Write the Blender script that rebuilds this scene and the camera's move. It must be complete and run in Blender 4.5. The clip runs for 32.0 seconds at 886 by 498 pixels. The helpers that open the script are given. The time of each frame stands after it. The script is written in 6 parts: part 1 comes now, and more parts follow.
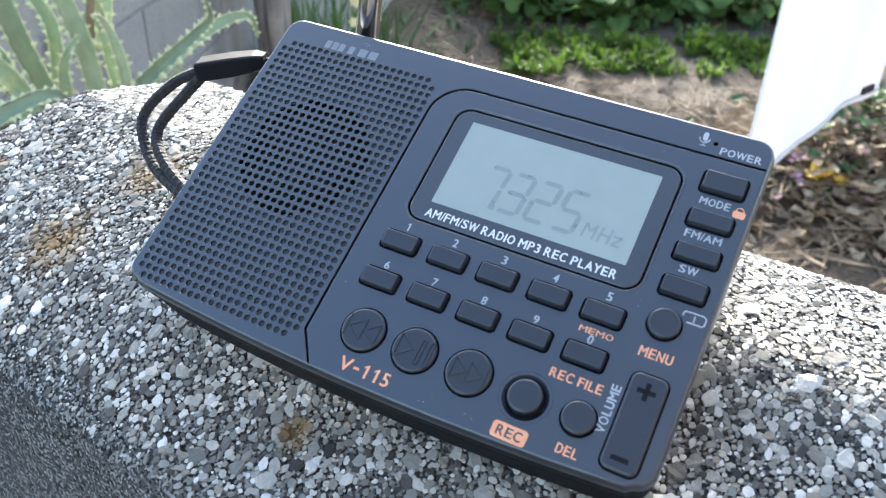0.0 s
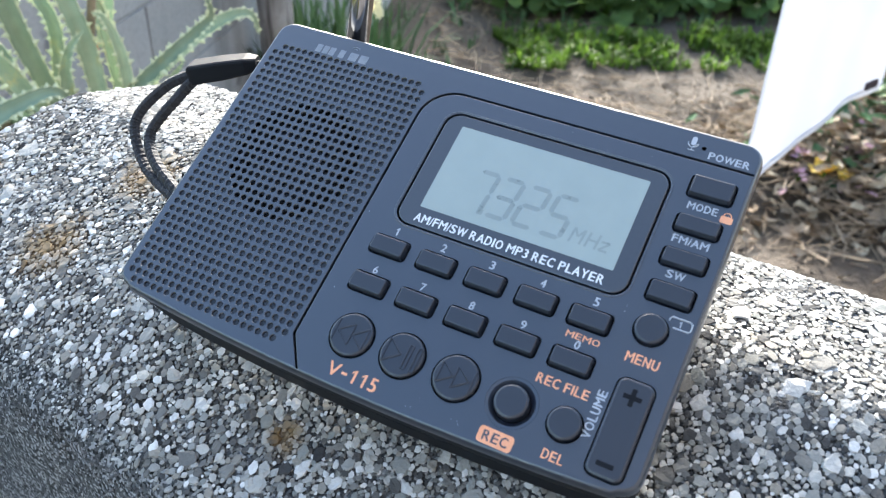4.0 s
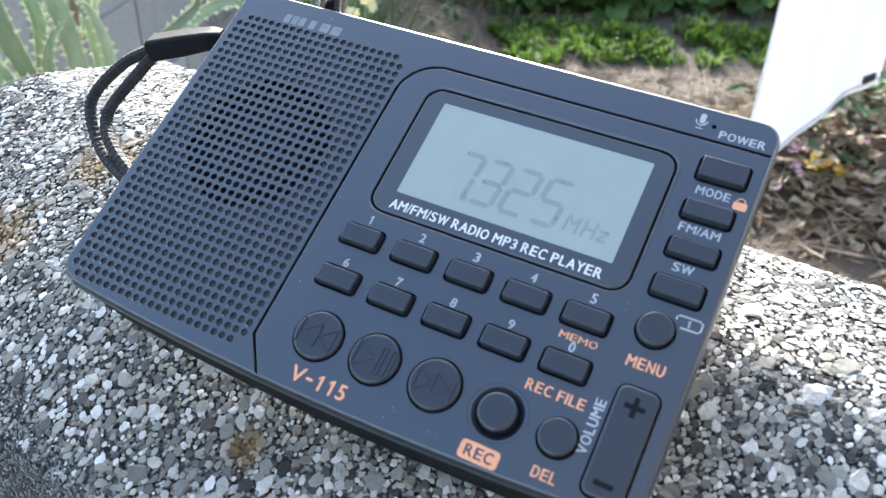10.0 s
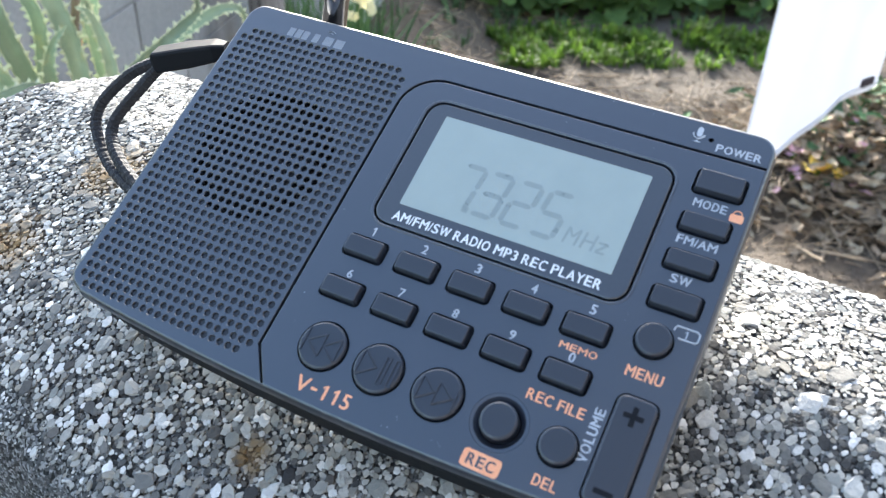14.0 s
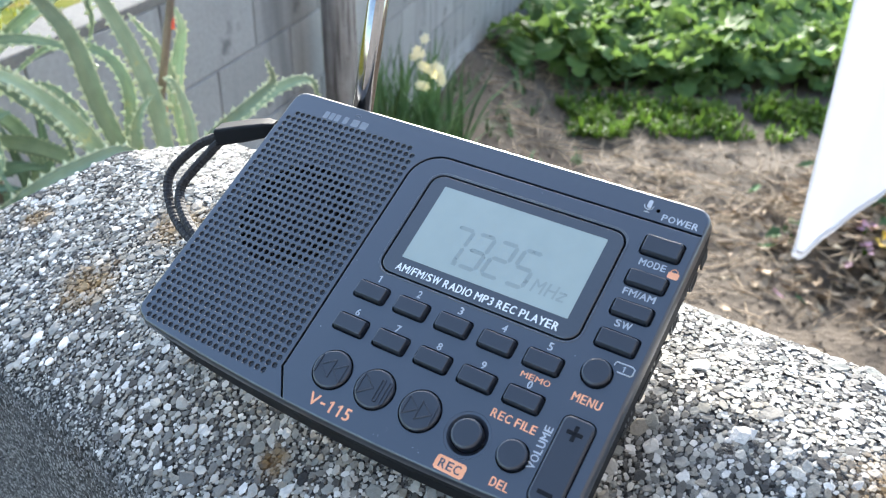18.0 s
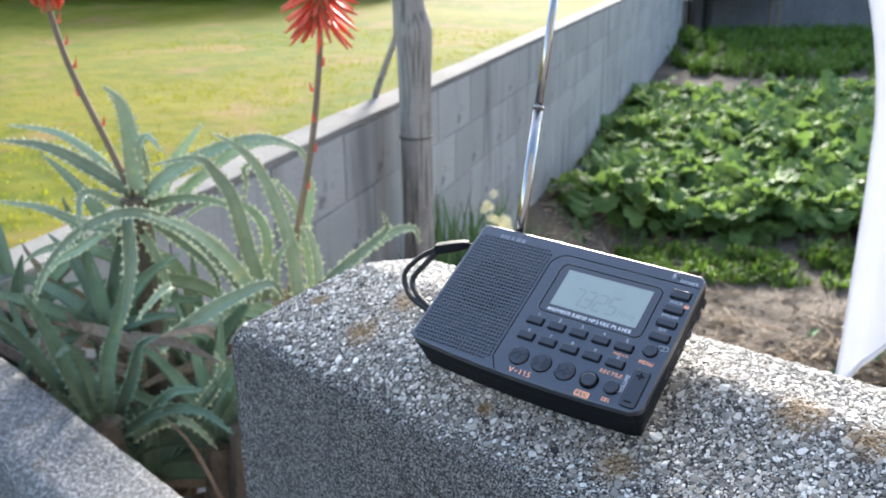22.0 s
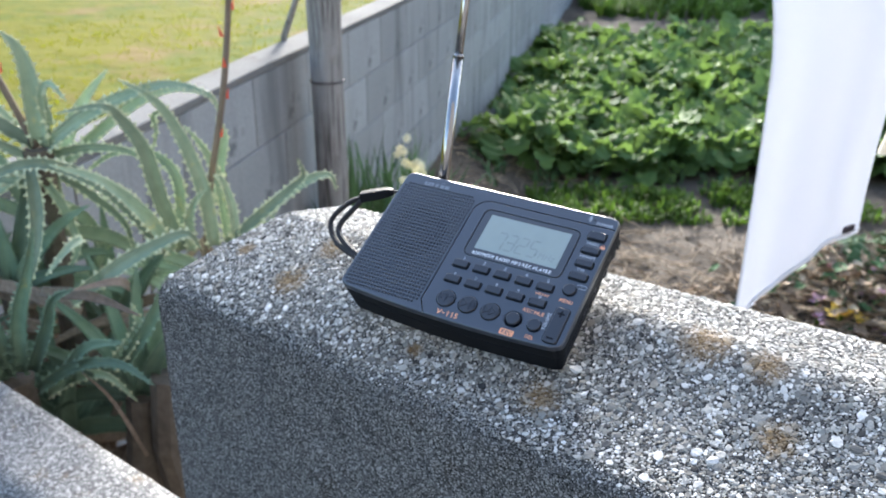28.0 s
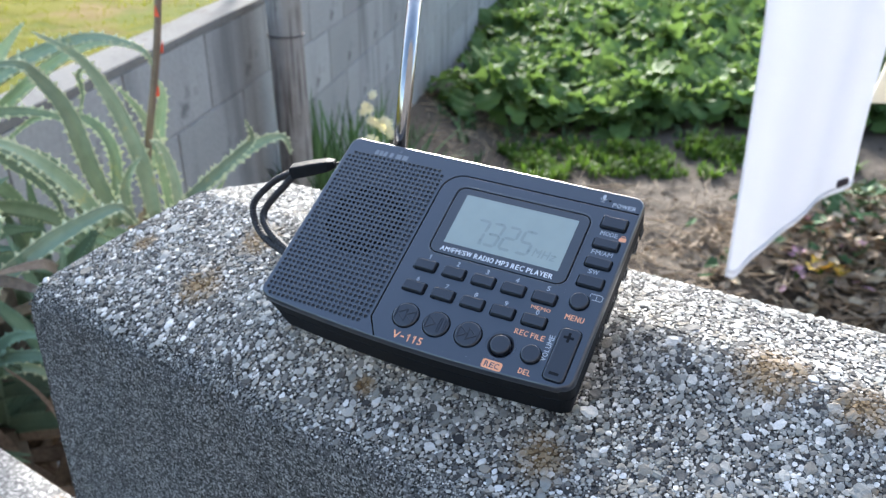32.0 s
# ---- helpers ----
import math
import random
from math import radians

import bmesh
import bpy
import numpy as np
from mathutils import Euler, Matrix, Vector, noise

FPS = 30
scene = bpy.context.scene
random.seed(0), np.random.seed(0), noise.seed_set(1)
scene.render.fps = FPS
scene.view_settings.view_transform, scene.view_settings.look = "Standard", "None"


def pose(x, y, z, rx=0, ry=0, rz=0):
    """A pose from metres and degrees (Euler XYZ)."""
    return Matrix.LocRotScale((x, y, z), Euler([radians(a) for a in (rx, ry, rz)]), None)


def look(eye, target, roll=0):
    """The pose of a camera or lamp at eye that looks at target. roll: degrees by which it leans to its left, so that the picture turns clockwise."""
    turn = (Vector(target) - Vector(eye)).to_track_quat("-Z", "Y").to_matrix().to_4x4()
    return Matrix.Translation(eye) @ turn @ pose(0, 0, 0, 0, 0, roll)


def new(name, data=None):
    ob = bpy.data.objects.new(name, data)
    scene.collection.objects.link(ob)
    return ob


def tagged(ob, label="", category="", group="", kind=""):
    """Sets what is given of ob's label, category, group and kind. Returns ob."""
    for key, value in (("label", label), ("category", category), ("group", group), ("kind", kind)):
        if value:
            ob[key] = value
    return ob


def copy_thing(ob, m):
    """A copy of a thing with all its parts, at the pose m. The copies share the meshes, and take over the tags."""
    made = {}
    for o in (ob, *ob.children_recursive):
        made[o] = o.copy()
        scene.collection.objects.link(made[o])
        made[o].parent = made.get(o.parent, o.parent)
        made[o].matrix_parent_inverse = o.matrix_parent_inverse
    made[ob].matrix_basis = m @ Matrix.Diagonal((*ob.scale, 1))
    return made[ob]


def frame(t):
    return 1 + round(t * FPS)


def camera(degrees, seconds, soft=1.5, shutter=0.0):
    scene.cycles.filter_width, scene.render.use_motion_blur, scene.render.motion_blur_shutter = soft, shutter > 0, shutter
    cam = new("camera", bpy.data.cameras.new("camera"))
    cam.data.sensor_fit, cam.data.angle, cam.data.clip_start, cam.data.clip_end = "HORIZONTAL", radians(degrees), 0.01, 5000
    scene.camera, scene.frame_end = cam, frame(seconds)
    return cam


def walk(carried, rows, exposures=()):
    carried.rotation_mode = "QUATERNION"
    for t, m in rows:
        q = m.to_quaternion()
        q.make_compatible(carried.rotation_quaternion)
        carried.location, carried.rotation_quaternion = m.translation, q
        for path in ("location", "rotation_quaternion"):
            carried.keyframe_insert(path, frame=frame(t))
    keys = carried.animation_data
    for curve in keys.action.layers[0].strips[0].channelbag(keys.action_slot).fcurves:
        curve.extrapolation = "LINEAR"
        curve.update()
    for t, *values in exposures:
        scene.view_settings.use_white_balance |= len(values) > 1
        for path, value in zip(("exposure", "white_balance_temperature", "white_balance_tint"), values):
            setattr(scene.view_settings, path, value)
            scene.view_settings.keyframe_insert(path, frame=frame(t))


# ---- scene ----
cam = camera(54.5, 32.0, soft=1.15)
cam.data.dof.use_dof, cam.data.dof.focus_distance, cam.data.dof.aperture_fstop = True, 0.22, 34.0
PATH = [
    (0.0, -0.0157, -0.1529, 1.5413, 56.63, -1.92, -5.45),
    (0.5, -0.0139, -0.1537, 1.5412, 56.71, -1.73, -5.31),
    (1.0, -0.0132, -0.1540, 1.5418, 56.65, -1.68, -5.36),
    (1.5, -0.0124, -0.1539, 1.5421, 56.52, -1.74, -5.43),
    (2.0, -0.0128, -0.1539, 1.5412, 56.54, -1.80, -5.45),
    (2.5, -0.0128, -0.1530, 1.5408, 56.50, -1.82, -5.38),
    (3.0, -0.0127, -0.1513, 1.5408, 56.41, -1.80, -5.29),
    (3.5, -0.0125, -0.1511, 1.5419, 56.20, -1.71, -5.32),
    (5.5, -0.0125, -0.1593, 1.5448, 56.86, -1.85, -4.92),
    (6.0, -0.0126, -0.1570, 1.5441, 56.80, -1.78, -4.88),
    (6.5, -0.0138, -0.1529, 1.5424, 56.51, -1.79, -5.16),
    (7.0, -0.0121, -0.1490, 1.5392, 56.15, -1.69, -5.47),
    (7.5, -0.0117, -0.1456, 1.5364, 55.90, -1.79, -5.84),
    (8.0, -0.0090, -0.1419, 1.5342, 55.80, -1.75, -5.88),
    (8.5, -0.0065, -0.1374, 1.5322, 55.69, -1.74, -5.76),
    (9.0, -0.0082, -0.1331, 1.5309, 55.45, -1.71, -5.65),
    (9.5, -0.0078, -0.1348, 1.5310, 55.71, -1.86, -5.56),
    (10.0, -0.0079, -0.1377, 1.5320, 56.05, -1.93, -5.53),
    (10.5, -0.0077, -0.1358, 1.5318, 56.22, -1.86, -5.35),
    (11.0, -0.0072, -0.1340, 1.5310, 56.21, -1.76, -5.27),
    (11.5, -0.0065, -0.1354, 1.5321, 56.08, -1.69, -5.27),
    (12.0, -0.0080, -0.1359, 1.5329, 56.01, -1.87, -5.45),
    (12.5, -0.0085, -0.1343, 1.5313, 56.14, -1.87, -5.39),
    (13.0, -0.0084, -0.1348, 1.5321, 55.92, -1.87, -5.56),
    (13.5, -0.0083, -0.1365, 1.5337, 56.00, -1.88, -5.60),
    (15.5, -0.0105, -0.1457, 1.5366, 56.97, -2.05, -5.56),
    (16.0, -0.0104, -0.1460, 1.5373, 57.07, -1.97, -5.46),
    (16.5, -0.0109, -0.1475, 1.5383, 57.46, -1.83, -5.14),
    (17.0, -0.0076, -0.1560, 1.5427, 58.06, -1.63, -4.46),
    (17.5, -0.0039, -0.1644, 1.5470, 59.08, -1.26, -3.02),
    (18.0, 0.0049, -0.1715, 1.5511, 60.46, -1.00, -0.84),
    (18.5, 0.0047, -0.1834, 1.5574, 62.09, -0.82, 1.28),
    (19.0, 0.0089, -0.1964, 1.5617, 63.66, -0.67, 3.38),
    (19.5, 0.0213, -0.2082, 1.5625, 65.10, -0.33, 4.82),
    (20.0, 0.0228, -0.2214, 1.5701, 66.24, 0.45, 4.78),
    (20.5, -0.0032, -0.2584, 1.5786, 66.93, 1.08, 3.27),
    (21.0, -0.0261, -0.3211, 1.5847, 67.84, 1.34, 1.67),
    (21.5, -0.0327, -0.3492, 1.5980, 69.13, 0.92, 1.79),
    (22.0, -0.0310, -0.3662, 1.6076, 70.50, 0.58, 2.67),
    (22.5, -0.0281, -0.3838, 1.6122, 71.71, 0.37, 3.15),
    (23.0, -0.0276, -0.4079, 1.6214, 73.21, 0.29, 2.86),
    (23.5, -0.0252, -0.4334, 1.6304, 74.78, 0.19, 2.22),
    (24.0, -0.0260, -0.4571, 1.6396, 75.85, 0.02, 1.05),
    (24.5, -0.0334, -0.4716, 1.6379, 75.50, -0.00, 0.00),
    (25.0, -0.0362, -0.4786, 1.6320, 73.67, -0.00, -0.94),
    (25.5, -0.0335, -0.4636, 1.6278, 71.25, 0.02, -1.32),
    (26.0, -0.0319, -0.4435, 1.6264, 69.41, -0.04, -1.46),
    (26.5, -0.0334, -0.4228, 1.6240, 68.50, 0.05, -1.65),
    (28.5, -0.0378, -0.3644, 1.6107, 66.27, -0.56, -3.88),
    (29.0, -0.0366, -0.3498, 1.6083, 65.77, -0.69, -4.54),
    (29.5, -0.0328, -0.3350, 1.6036, 65.32, -0.63, -5.01),
    (30.0, -0.0321, -0.3180, 1.5982, 65.09, -0.29, -5.07),
    (30.5, -0.0333, -0.3036, 1.5946, 65.01, -0.11, -4.99),
    (31.0, -0.0333, -0.2870, 1.5887, 64.73, 0.06, -4.99),
    (31.5, -0.0317, -0.2736, 1.5835, 64.33, 0.10, -5.16),
    (32.0, -0.0258, -0.2674, 1.5802, 63.92, 0.13, -5.42),
]
walk(cam, [(t, pose(x, y, z, rx, ry, rz)) for t, x, y, z, rx, ry, rz in PATH], [(0.0, 2.46, 6420, 8), (17.5, 2.46, 6420, 8), (19.5, 2.42, 6380, 9), (21.5, 2.30, 6500, 11), (24.5, 2.13, 6380, 11), (28.5, 2.13, 6280, 10), (32.0, 2.15, 6280, 10)])

# ---- light ----
SUN_ELEV, SUN_AZ = 20.3, 9.0   # azimuth clockwise from +y, degrees
world = bpy.data.worlds.new("sky")
scene.world = world
world.use_nodes = True
wn = world.node_tree.nodes
sky = wn.new("ShaderNodeTexSky")
sky.sky_type, sky.sun_disc = "NISHITA", False
sky.sun_elevation, sky.sun_rotation = radians(SUN_ELEV), radians(SUN_AZ)
sky.dust_density = 1.8
wn["Background"].inputs["Strength"].default_value = 0.15
world.node_tree.links.new(sky.outputs[0], wn["Background"].inputs["Color"])
sun = new("sun", bpy.data.lights.new("sun", "SUN"))
sun.data.energy, sun.data.angle, sun.data.color = 4.1, radians(11), (1.0, 0.95, 0.88)
sun.matrix_world = look(
    (math.sin(radians(SUN_AZ)) * math.cos(radians(SUN_ELEV)) * 30, math.cos(radians(SUN_AZ)) * math.cos(radians(SUN_ELEV)) * 30, math.sin(radians(SUN_ELEV)) * 30), (0, 0, 0))

# ---- helpers of this scene ----
from mathutils.geometry import tessellate_polygon

rng = np.random.default_rng(7)
MM = 0.001


def thing(name, label, category, m=None, group=""):
    ob = new(name)
    ob.empty_display_size = 0.02
    if m is not None:
        ob.matrix_world = m
    return tagged(ob, label, category, group, "thing")


def mesh_ob(name, verts, faces, material, parent=None, label="", smooth=False):
    me = bpy.data.meshes.new(name)
    me.from_pydata([tuple(v) for v in verts], [], [tuple(f) for f in faces])
    me.materials.append(material)
    if smooth:
        me.polygons.foreach_set("use_smooth", [True] * len(me.polygons))
    me.update()
    ob = new(name, me)
    if parent is not None:
        ob.parent = parent
    if label:
        ob["label"] = label
    return ob


def part(name, bm, material, parent, label="", smooth=False):
    me = bpy.data.meshes.new(name)
    bmesh.ops.recalc_face_normals(bm, faces=bm.faces)
    bm.to_mesh(me)
    bm.free()
    me.materials.append(material)
    if smooth:
        me.polygons.foreach_set("use_smooth", [True] * len(me.polygons))
    ob = new(name, me)
    if parent is not None:
        ob.parent = parent
    if label:
        ob["label"] = label
    return ob


def loft(loops, caps=(True, True), closed=True):
    """Verts and faces of a skin over loops of equal length."""
    n = len(loops[0])
    verts = [v for lp in loops for v in lp]
    faces = []
    for k in range(len(loops) - 1):
        for i in range(n if closed else n - 1):
            j = (i + 1) % n
            faces.append((k * n + i, k * n + j, (k + 1) * n + j, (k + 1) * n + i))
    if caps[0]:
        faces.append(tuple(range(n))[::-1])
    if caps[1]:
        faces.append(tuple(range((len(loops) - 1) * n, len(loops) * n)))
    return verts, faces


def tube(points, radii, sides=8, caps=(True, True)):
    """A skin of rings along a line of points."""
    pts = [Vector(p) for p in points]
    loops, side = [], None
    for i, p in enumerate(pts):
        d = (pts[min(i + 1, len(pts) - 1)] - pts[max(i - 1, 0)]).normalized()
        if side is None:
            side = d.orthogonal().normalized()
        side = (side - d * side.dot(d)).normalized()
        up = d.cross(side)
        loops.append([p + (side * math.cos(a) + up * math.sin(a)) * radii[i] for a in [2 * math.pi * k / sides for k in range(sides)]])
    return loft(loops, caps)


def smooth_line(points, n=6):
    """Catmull-Rom points through the given ones."""
    p = [Vector(q) for q in points]
    p = [p[0] * 2 - p[1]] + p + [p[-1] * 2 - p[-2]]
    out = []
    for i in range(1, len(p) - 2):
        for k in range(n):
            t = k / n
            a, b, c, d = p[i - 1], p[i], p[i + 1], p[i + 2]
            out.append(0.5 * ((2 * b) + (c - a) * t + (2 * a - 5 * b + 4 * c - d) * t * t + (3 * b - a - 3 * c + d) * t ** 3))
    return out + [p[-2]]


def arc(cx, cy, r, a0, a1, n=6):
    return [(cx + r * math.cos(radians(a0 + (a1 - a0) * k / n)), cy + r * math.sin(radians(a0 + (a1 - a0) * k / n))) for k in range(n + 1)]


def rounded(x0, y0, x1, y1, r, n=5):
    return arc(x1 - r, y0 + r, r, -90, 0, n) + arc(x1 - r, y1 - r, r, 0, 90, n) + arc(x0 + r, y1 - r, r, 90, 180, n) + arc(x0 + r, y0 + r, r, 180, 270, n)


def circle(cx, cy, r, n=32):
    return [(cx + r * math.cos(2 * math.pi * k / n), cy + r * math.sin(2 * math.pi * k / n)) for k in range(n)]


def inset(poly, d):
    out, n = [], len(poly)
    for i in range(n):
        a, b, c = Vector(poly[i - 1]), Vector(poly[i]), Vector(poly[(i + 1) % n])
        e, f = (b - a), (c - b)
        e = e.normalized() if e.length > 1e-9 else f.normalized()
        f = f.normalized() if f.length > 1e-9 else e
        nrm = Vector((-e.y, e.x)) + Vector((-f.y, f.x))
        if nrm.length < 1e-6:
            nrm = Vector((-e.y, e.x))
        nrm.normalize()
        out.append(tuple(b + nrm * d / max(0.5, nrm.dot(Vector((-e.y, e.x))))))
    return out


def at(poly, z, s=MM):
    return [(x * s, y * s, z * s) for x, y in poly]


def plate(outer, holes, z0, z1, bevel, depth):
    """A plate with a rolled rim and openings through it, in millimetres: verts and faces."""
    rim = [(outer, z0), (outer, z1 - bevel), (inset(outer, bevel * 0.3), z1 - bevel * 0.3), (inset(outer, bevel), z1)]
    verts, faces = loft([at(p, z) for p, z in rim], (False, False))
    top = [Vector((x, y, 0)) for x, y in rim[-1][0]]
    polys = [top] + [[Vector((x, y, 0)) for x, y in h[::-1]] for h in holes]
    flat = [v for p in polys for v in p]
    base = len(verts)
    verts += [(v.x * MM, v.y * MM, z1 * MM) for v in flat]
    for tri in tessellate_polygon(polys):
        a, b, c = (flat[i] for i in tri)
        up = (b - a).cross(c - a).z
        if abs(up) > 1e-9:
            faces.append(tuple(base + i for i in (tri if up > 0 else tri[::-1])))
    for h in holes:
        n = len(h)
        v, f = loft([at(h, z1), at(inset(h, 0.06), z1 - 0.12), at(inset(h, 0.06), z1 - depth)], (False, False))
        base = len(verts)
        verts += v
        faces += [tuple(base + i for i in q[::-1]) for q in f]
    return verts, faces


def button(poly, z0, z1, bevel):
    return loft([at(poly, z0), at(poly, z1 - bevel), at(inset(poly, bevel * 0.35), z1 - bevel * 0.35), at(inset(poly, bevel), z1)], (False, True))


# ---- materials ----
def surface(name, dark, light, rough=0.7, size=1.0, fine=8.0, bump=0.2, bump_size=None, metal=0.0, spread=0.35, wear=None, wear_at=0.62, space="Object", spec=0.5, rough_spread=0.1, detail=6.0):
    """A two-scale surface: size is the metres over which its patches change, fine how many times smaller its grain is."""
    m = bpy.data.materials.new(name)
    m.use_nodes = True
    nt = m.node_tree
    b = nt.nodes["Principled BSDF"]
    tc = nt.nodes.new("ShaderNodeTexCoord")
    big, small = nt.nodes.new("ShaderNodeTexNoise"), nt.nodes.new("ShaderNodeTexNoise")
    big.inputs["Scale"].default_value, big.inputs["Detail"].default_value = 1 / size, 4
    small.inputs["Scale"].default_value, small.inputs["Detail"].default_value = fine / size, detail
    mix = nt.nodes.new("ShaderNodeMath")
    mix.operation = "MULTIPLY_ADD"
    mix.inputs[1].default_value = 0.5
    half = nt.nodes.new("ShaderNodeMath")
    half.operation = "MULTIPLY"
    half.inputs[1].default_value = 0.5
    ramp = nt.nodes.new("ShaderNodeValToRGB")
    ramp.color_ramp.elements[0].position, ramp.color_ramp.elements[0].color = 0.5 - spread / 2, (*dark, 1)
    ramp.color_ramp.elements[1].position, ramp.color_ramp.elements[1].color = 0.5 + spread / 2, (*light, 1)
    for t in (big, small):
        nt.links.new(tc.outputs[space], t.inputs["Vector"])
    nt.links.new(small.outputs["Fac"], half.inputs[0])
    nt.links.new(big.outputs["Fac"], mix.inputs[0])
    nt.links.new(half.outputs[0], mix.inputs[2])
    nt.links.new(mix.outputs[0], ramp.inputs[0])
    out = ramp.outputs[0]
    if wear is not None:
        w = nt.nodes.new("ShaderNodeTexNoise")
        w.inputs["Scale"].default_value, w.inputs["Detail"].default_value, w.inputs["Roughness"].default_value = 2.3 / size, 8, 0.7
        wr = nt.nodes.new("ShaderNodeValToRGB")
        wr.color_ramp.elements[0].position, wr.color_ramp.elements[1].position = wear_at, wear_at + 0.1
        mm = nt.nodes.new("ShaderNodeMixRGB")
        mm.inputs[2].default_value = (*wear, 1)
        nt.links.new(tc.outputs[space], w.inputs["Vector"])
        nt.links.new(w.outputs["Fac"], wr.inputs[0])
        nt.links.new(wr.outputs[0], mm.inputs[0])
        nt.links.new(out, mm.inputs[1])
        out = mm.outputs[0]
    nt.links.new(out, b.inputs["Base Color"])
    rr = nt.nodes.new("ShaderNodeMapRange")
    rr.inputs["To Min"].default_value, rr.inputs["To Max"].default_value = max(0.02, rough - rough_spread), min(1, rough + rough_spread)
    nt.links.new(small.outputs["Fac"], rr.inputs["Value"])
    nt.links.new(rr.outputs[0], b.inputs["Roughness"])
    b.inputs["Metallic"].default_value = metal
    b.inputs["Specular IOR Level"].default_value = spec
    if bump:
        bp = nt.nodes.new("ShaderNodeBump")
        bp.inputs["Strength"].default_value = bump
        bp.inputs["Distance"].default_value = bump_size if bump_size else size / fine * 0.3
        nt.links.new(small.outputs["Fac"], bp.inputs["Height"])
        nt.links.new(bp.outputs[0], b.inputs["Normal"])
    return m


def varied(m, amount=0.35, source="island"):
    """Lets the brightness of a material differ from piece to piece."""
    nt = m.node_tree
    b = nt.nodes["Principled BSDF"]
    old = b.inputs["Base Color"].links[0].from_socket
    if source == "island":
        rnd = nt.nodes.new("ShaderNodeNewGeometry").outputs["Random Per Island"]
    else:
        rnd = nt.nodes.new("ShaderNodeObjectInfo").outputs["Random"]
    mr = nt.nodes.new("ShaderNodeMapRange")
    mr.inputs["To Min"].default_value, mr.inputs["To Max"].default_value = 1 - amount, 1 + amount
    hsv = nt.nodes.new("ShaderNodeHueSaturation")
    nt.links.new(rnd, mr.inputs["Value"])
    nt.links.new(mr.outputs[0], hsv.inputs["Value"])
    nt.links.new(old, hsv.inputs["Color"])
    nt.links.new(hsv.outputs[0], b.inputs["Base Color"])
    return m


STAINS = [(-0.095, 0.048, 0.014), (-0.072, 0.068, 0.013), (0.024, -0.060, 0.013), (-0.03, -0.02, 0.006), (0.098, -0.052, 0.016), (0.118, -0.072, 0.012),
          (0.11, -0.105, 0.012), (-0.125, 0.086, 0.007), (0.16, -0.13, 0.014)]


def stained(m, colour, strength=0.8):
    """Adds the rusty lichen blotches of the coping, each with its own place and a ragged outline."""
    nt = m.node_tree
    b = nt.nodes["Principled BSDF"]
    old = b.inputs["Base Color"].links[0].from_socket
    geo = nt.nodes.new("ShaderNodeNewGeometry")
    wob = nt.nodes.new("ShaderNodeTexNoise")
    wob.inputs["Scale"].default_value, wob.inputs["Detail"].default_value, wob.inputs["Roughness"].default_value = 260, 8, 0.75
    nt.links.new(geo.outputs["Position"], wob.inputs["Vector"])
    total = None
    for x, y, r in STAINS:
        d = nt.nodes.new("ShaderNodeVectorMath")
        d.operation = "DISTANCE"
        flat = nt.nodes.new("ShaderNodeVectorMath")
        flat.operation = "MULTIPLY"
        flat.inputs[1].default_value = (1, 1, 0)
        nt.links.new(geo.outputs["Position"], flat.inputs[0])
        nt.links.new(flat.outputs[0], d.inputs[0])
        d.inputs[1].default_value = (x, y, 0)
        mr = nt.nodes.new("ShaderNodeMapRange")
        mr.inputs["From Min"].default_value, mr.inputs["From Max"].default_value = r * 0.2, r * 1.5
        mr.inputs["To Min"].default_value, mr.inputs["To Max"].default_value = 1.0, 0.0
        nt.links.new(d.outputs["Value"], mr.inputs["Value"])
        if total is None:
            total = mr.outputs[0]
        else:
            mx = nt.nodes.new("ShaderNodeMath")
            mx.operation = "MAXIMUM"
            nt.links.new(total, mx.inputs[0])
            nt.links.new(mr.outputs[0], mx.inputs[1])
            total = mx.outputs[0]
    mul = nt.nodes.new("ShaderNodeMath")
    mul.operation = "MULTIPLY"
    nt.links.new(total, mul.inputs[0])
    nt.links.new(wob.outputs["Fac"], mul.inputs[1])
    cut = nt.nodes.new("ShaderNodeMapRange")
    cut.inputs["From Min"].default_value, cut.inputs["From Max"].default_value = 0.22, 0.48
    cut.inputs["To Max"].default_value = strength
    nt.links.new(mul.outputs[0], cut.inputs["Value"])
    mix = nt.nodes.new("ShaderNodeMixRGB")
    mix.inputs[2].default_value = (*colour, 1)
    nt.links.new(cut.outputs[0], mix.inputs[0])
    nt.links.new(old, mix.inputs[1])
    nt.links.new(mix.outputs[0], b.inputs["Base Color"])
    return m


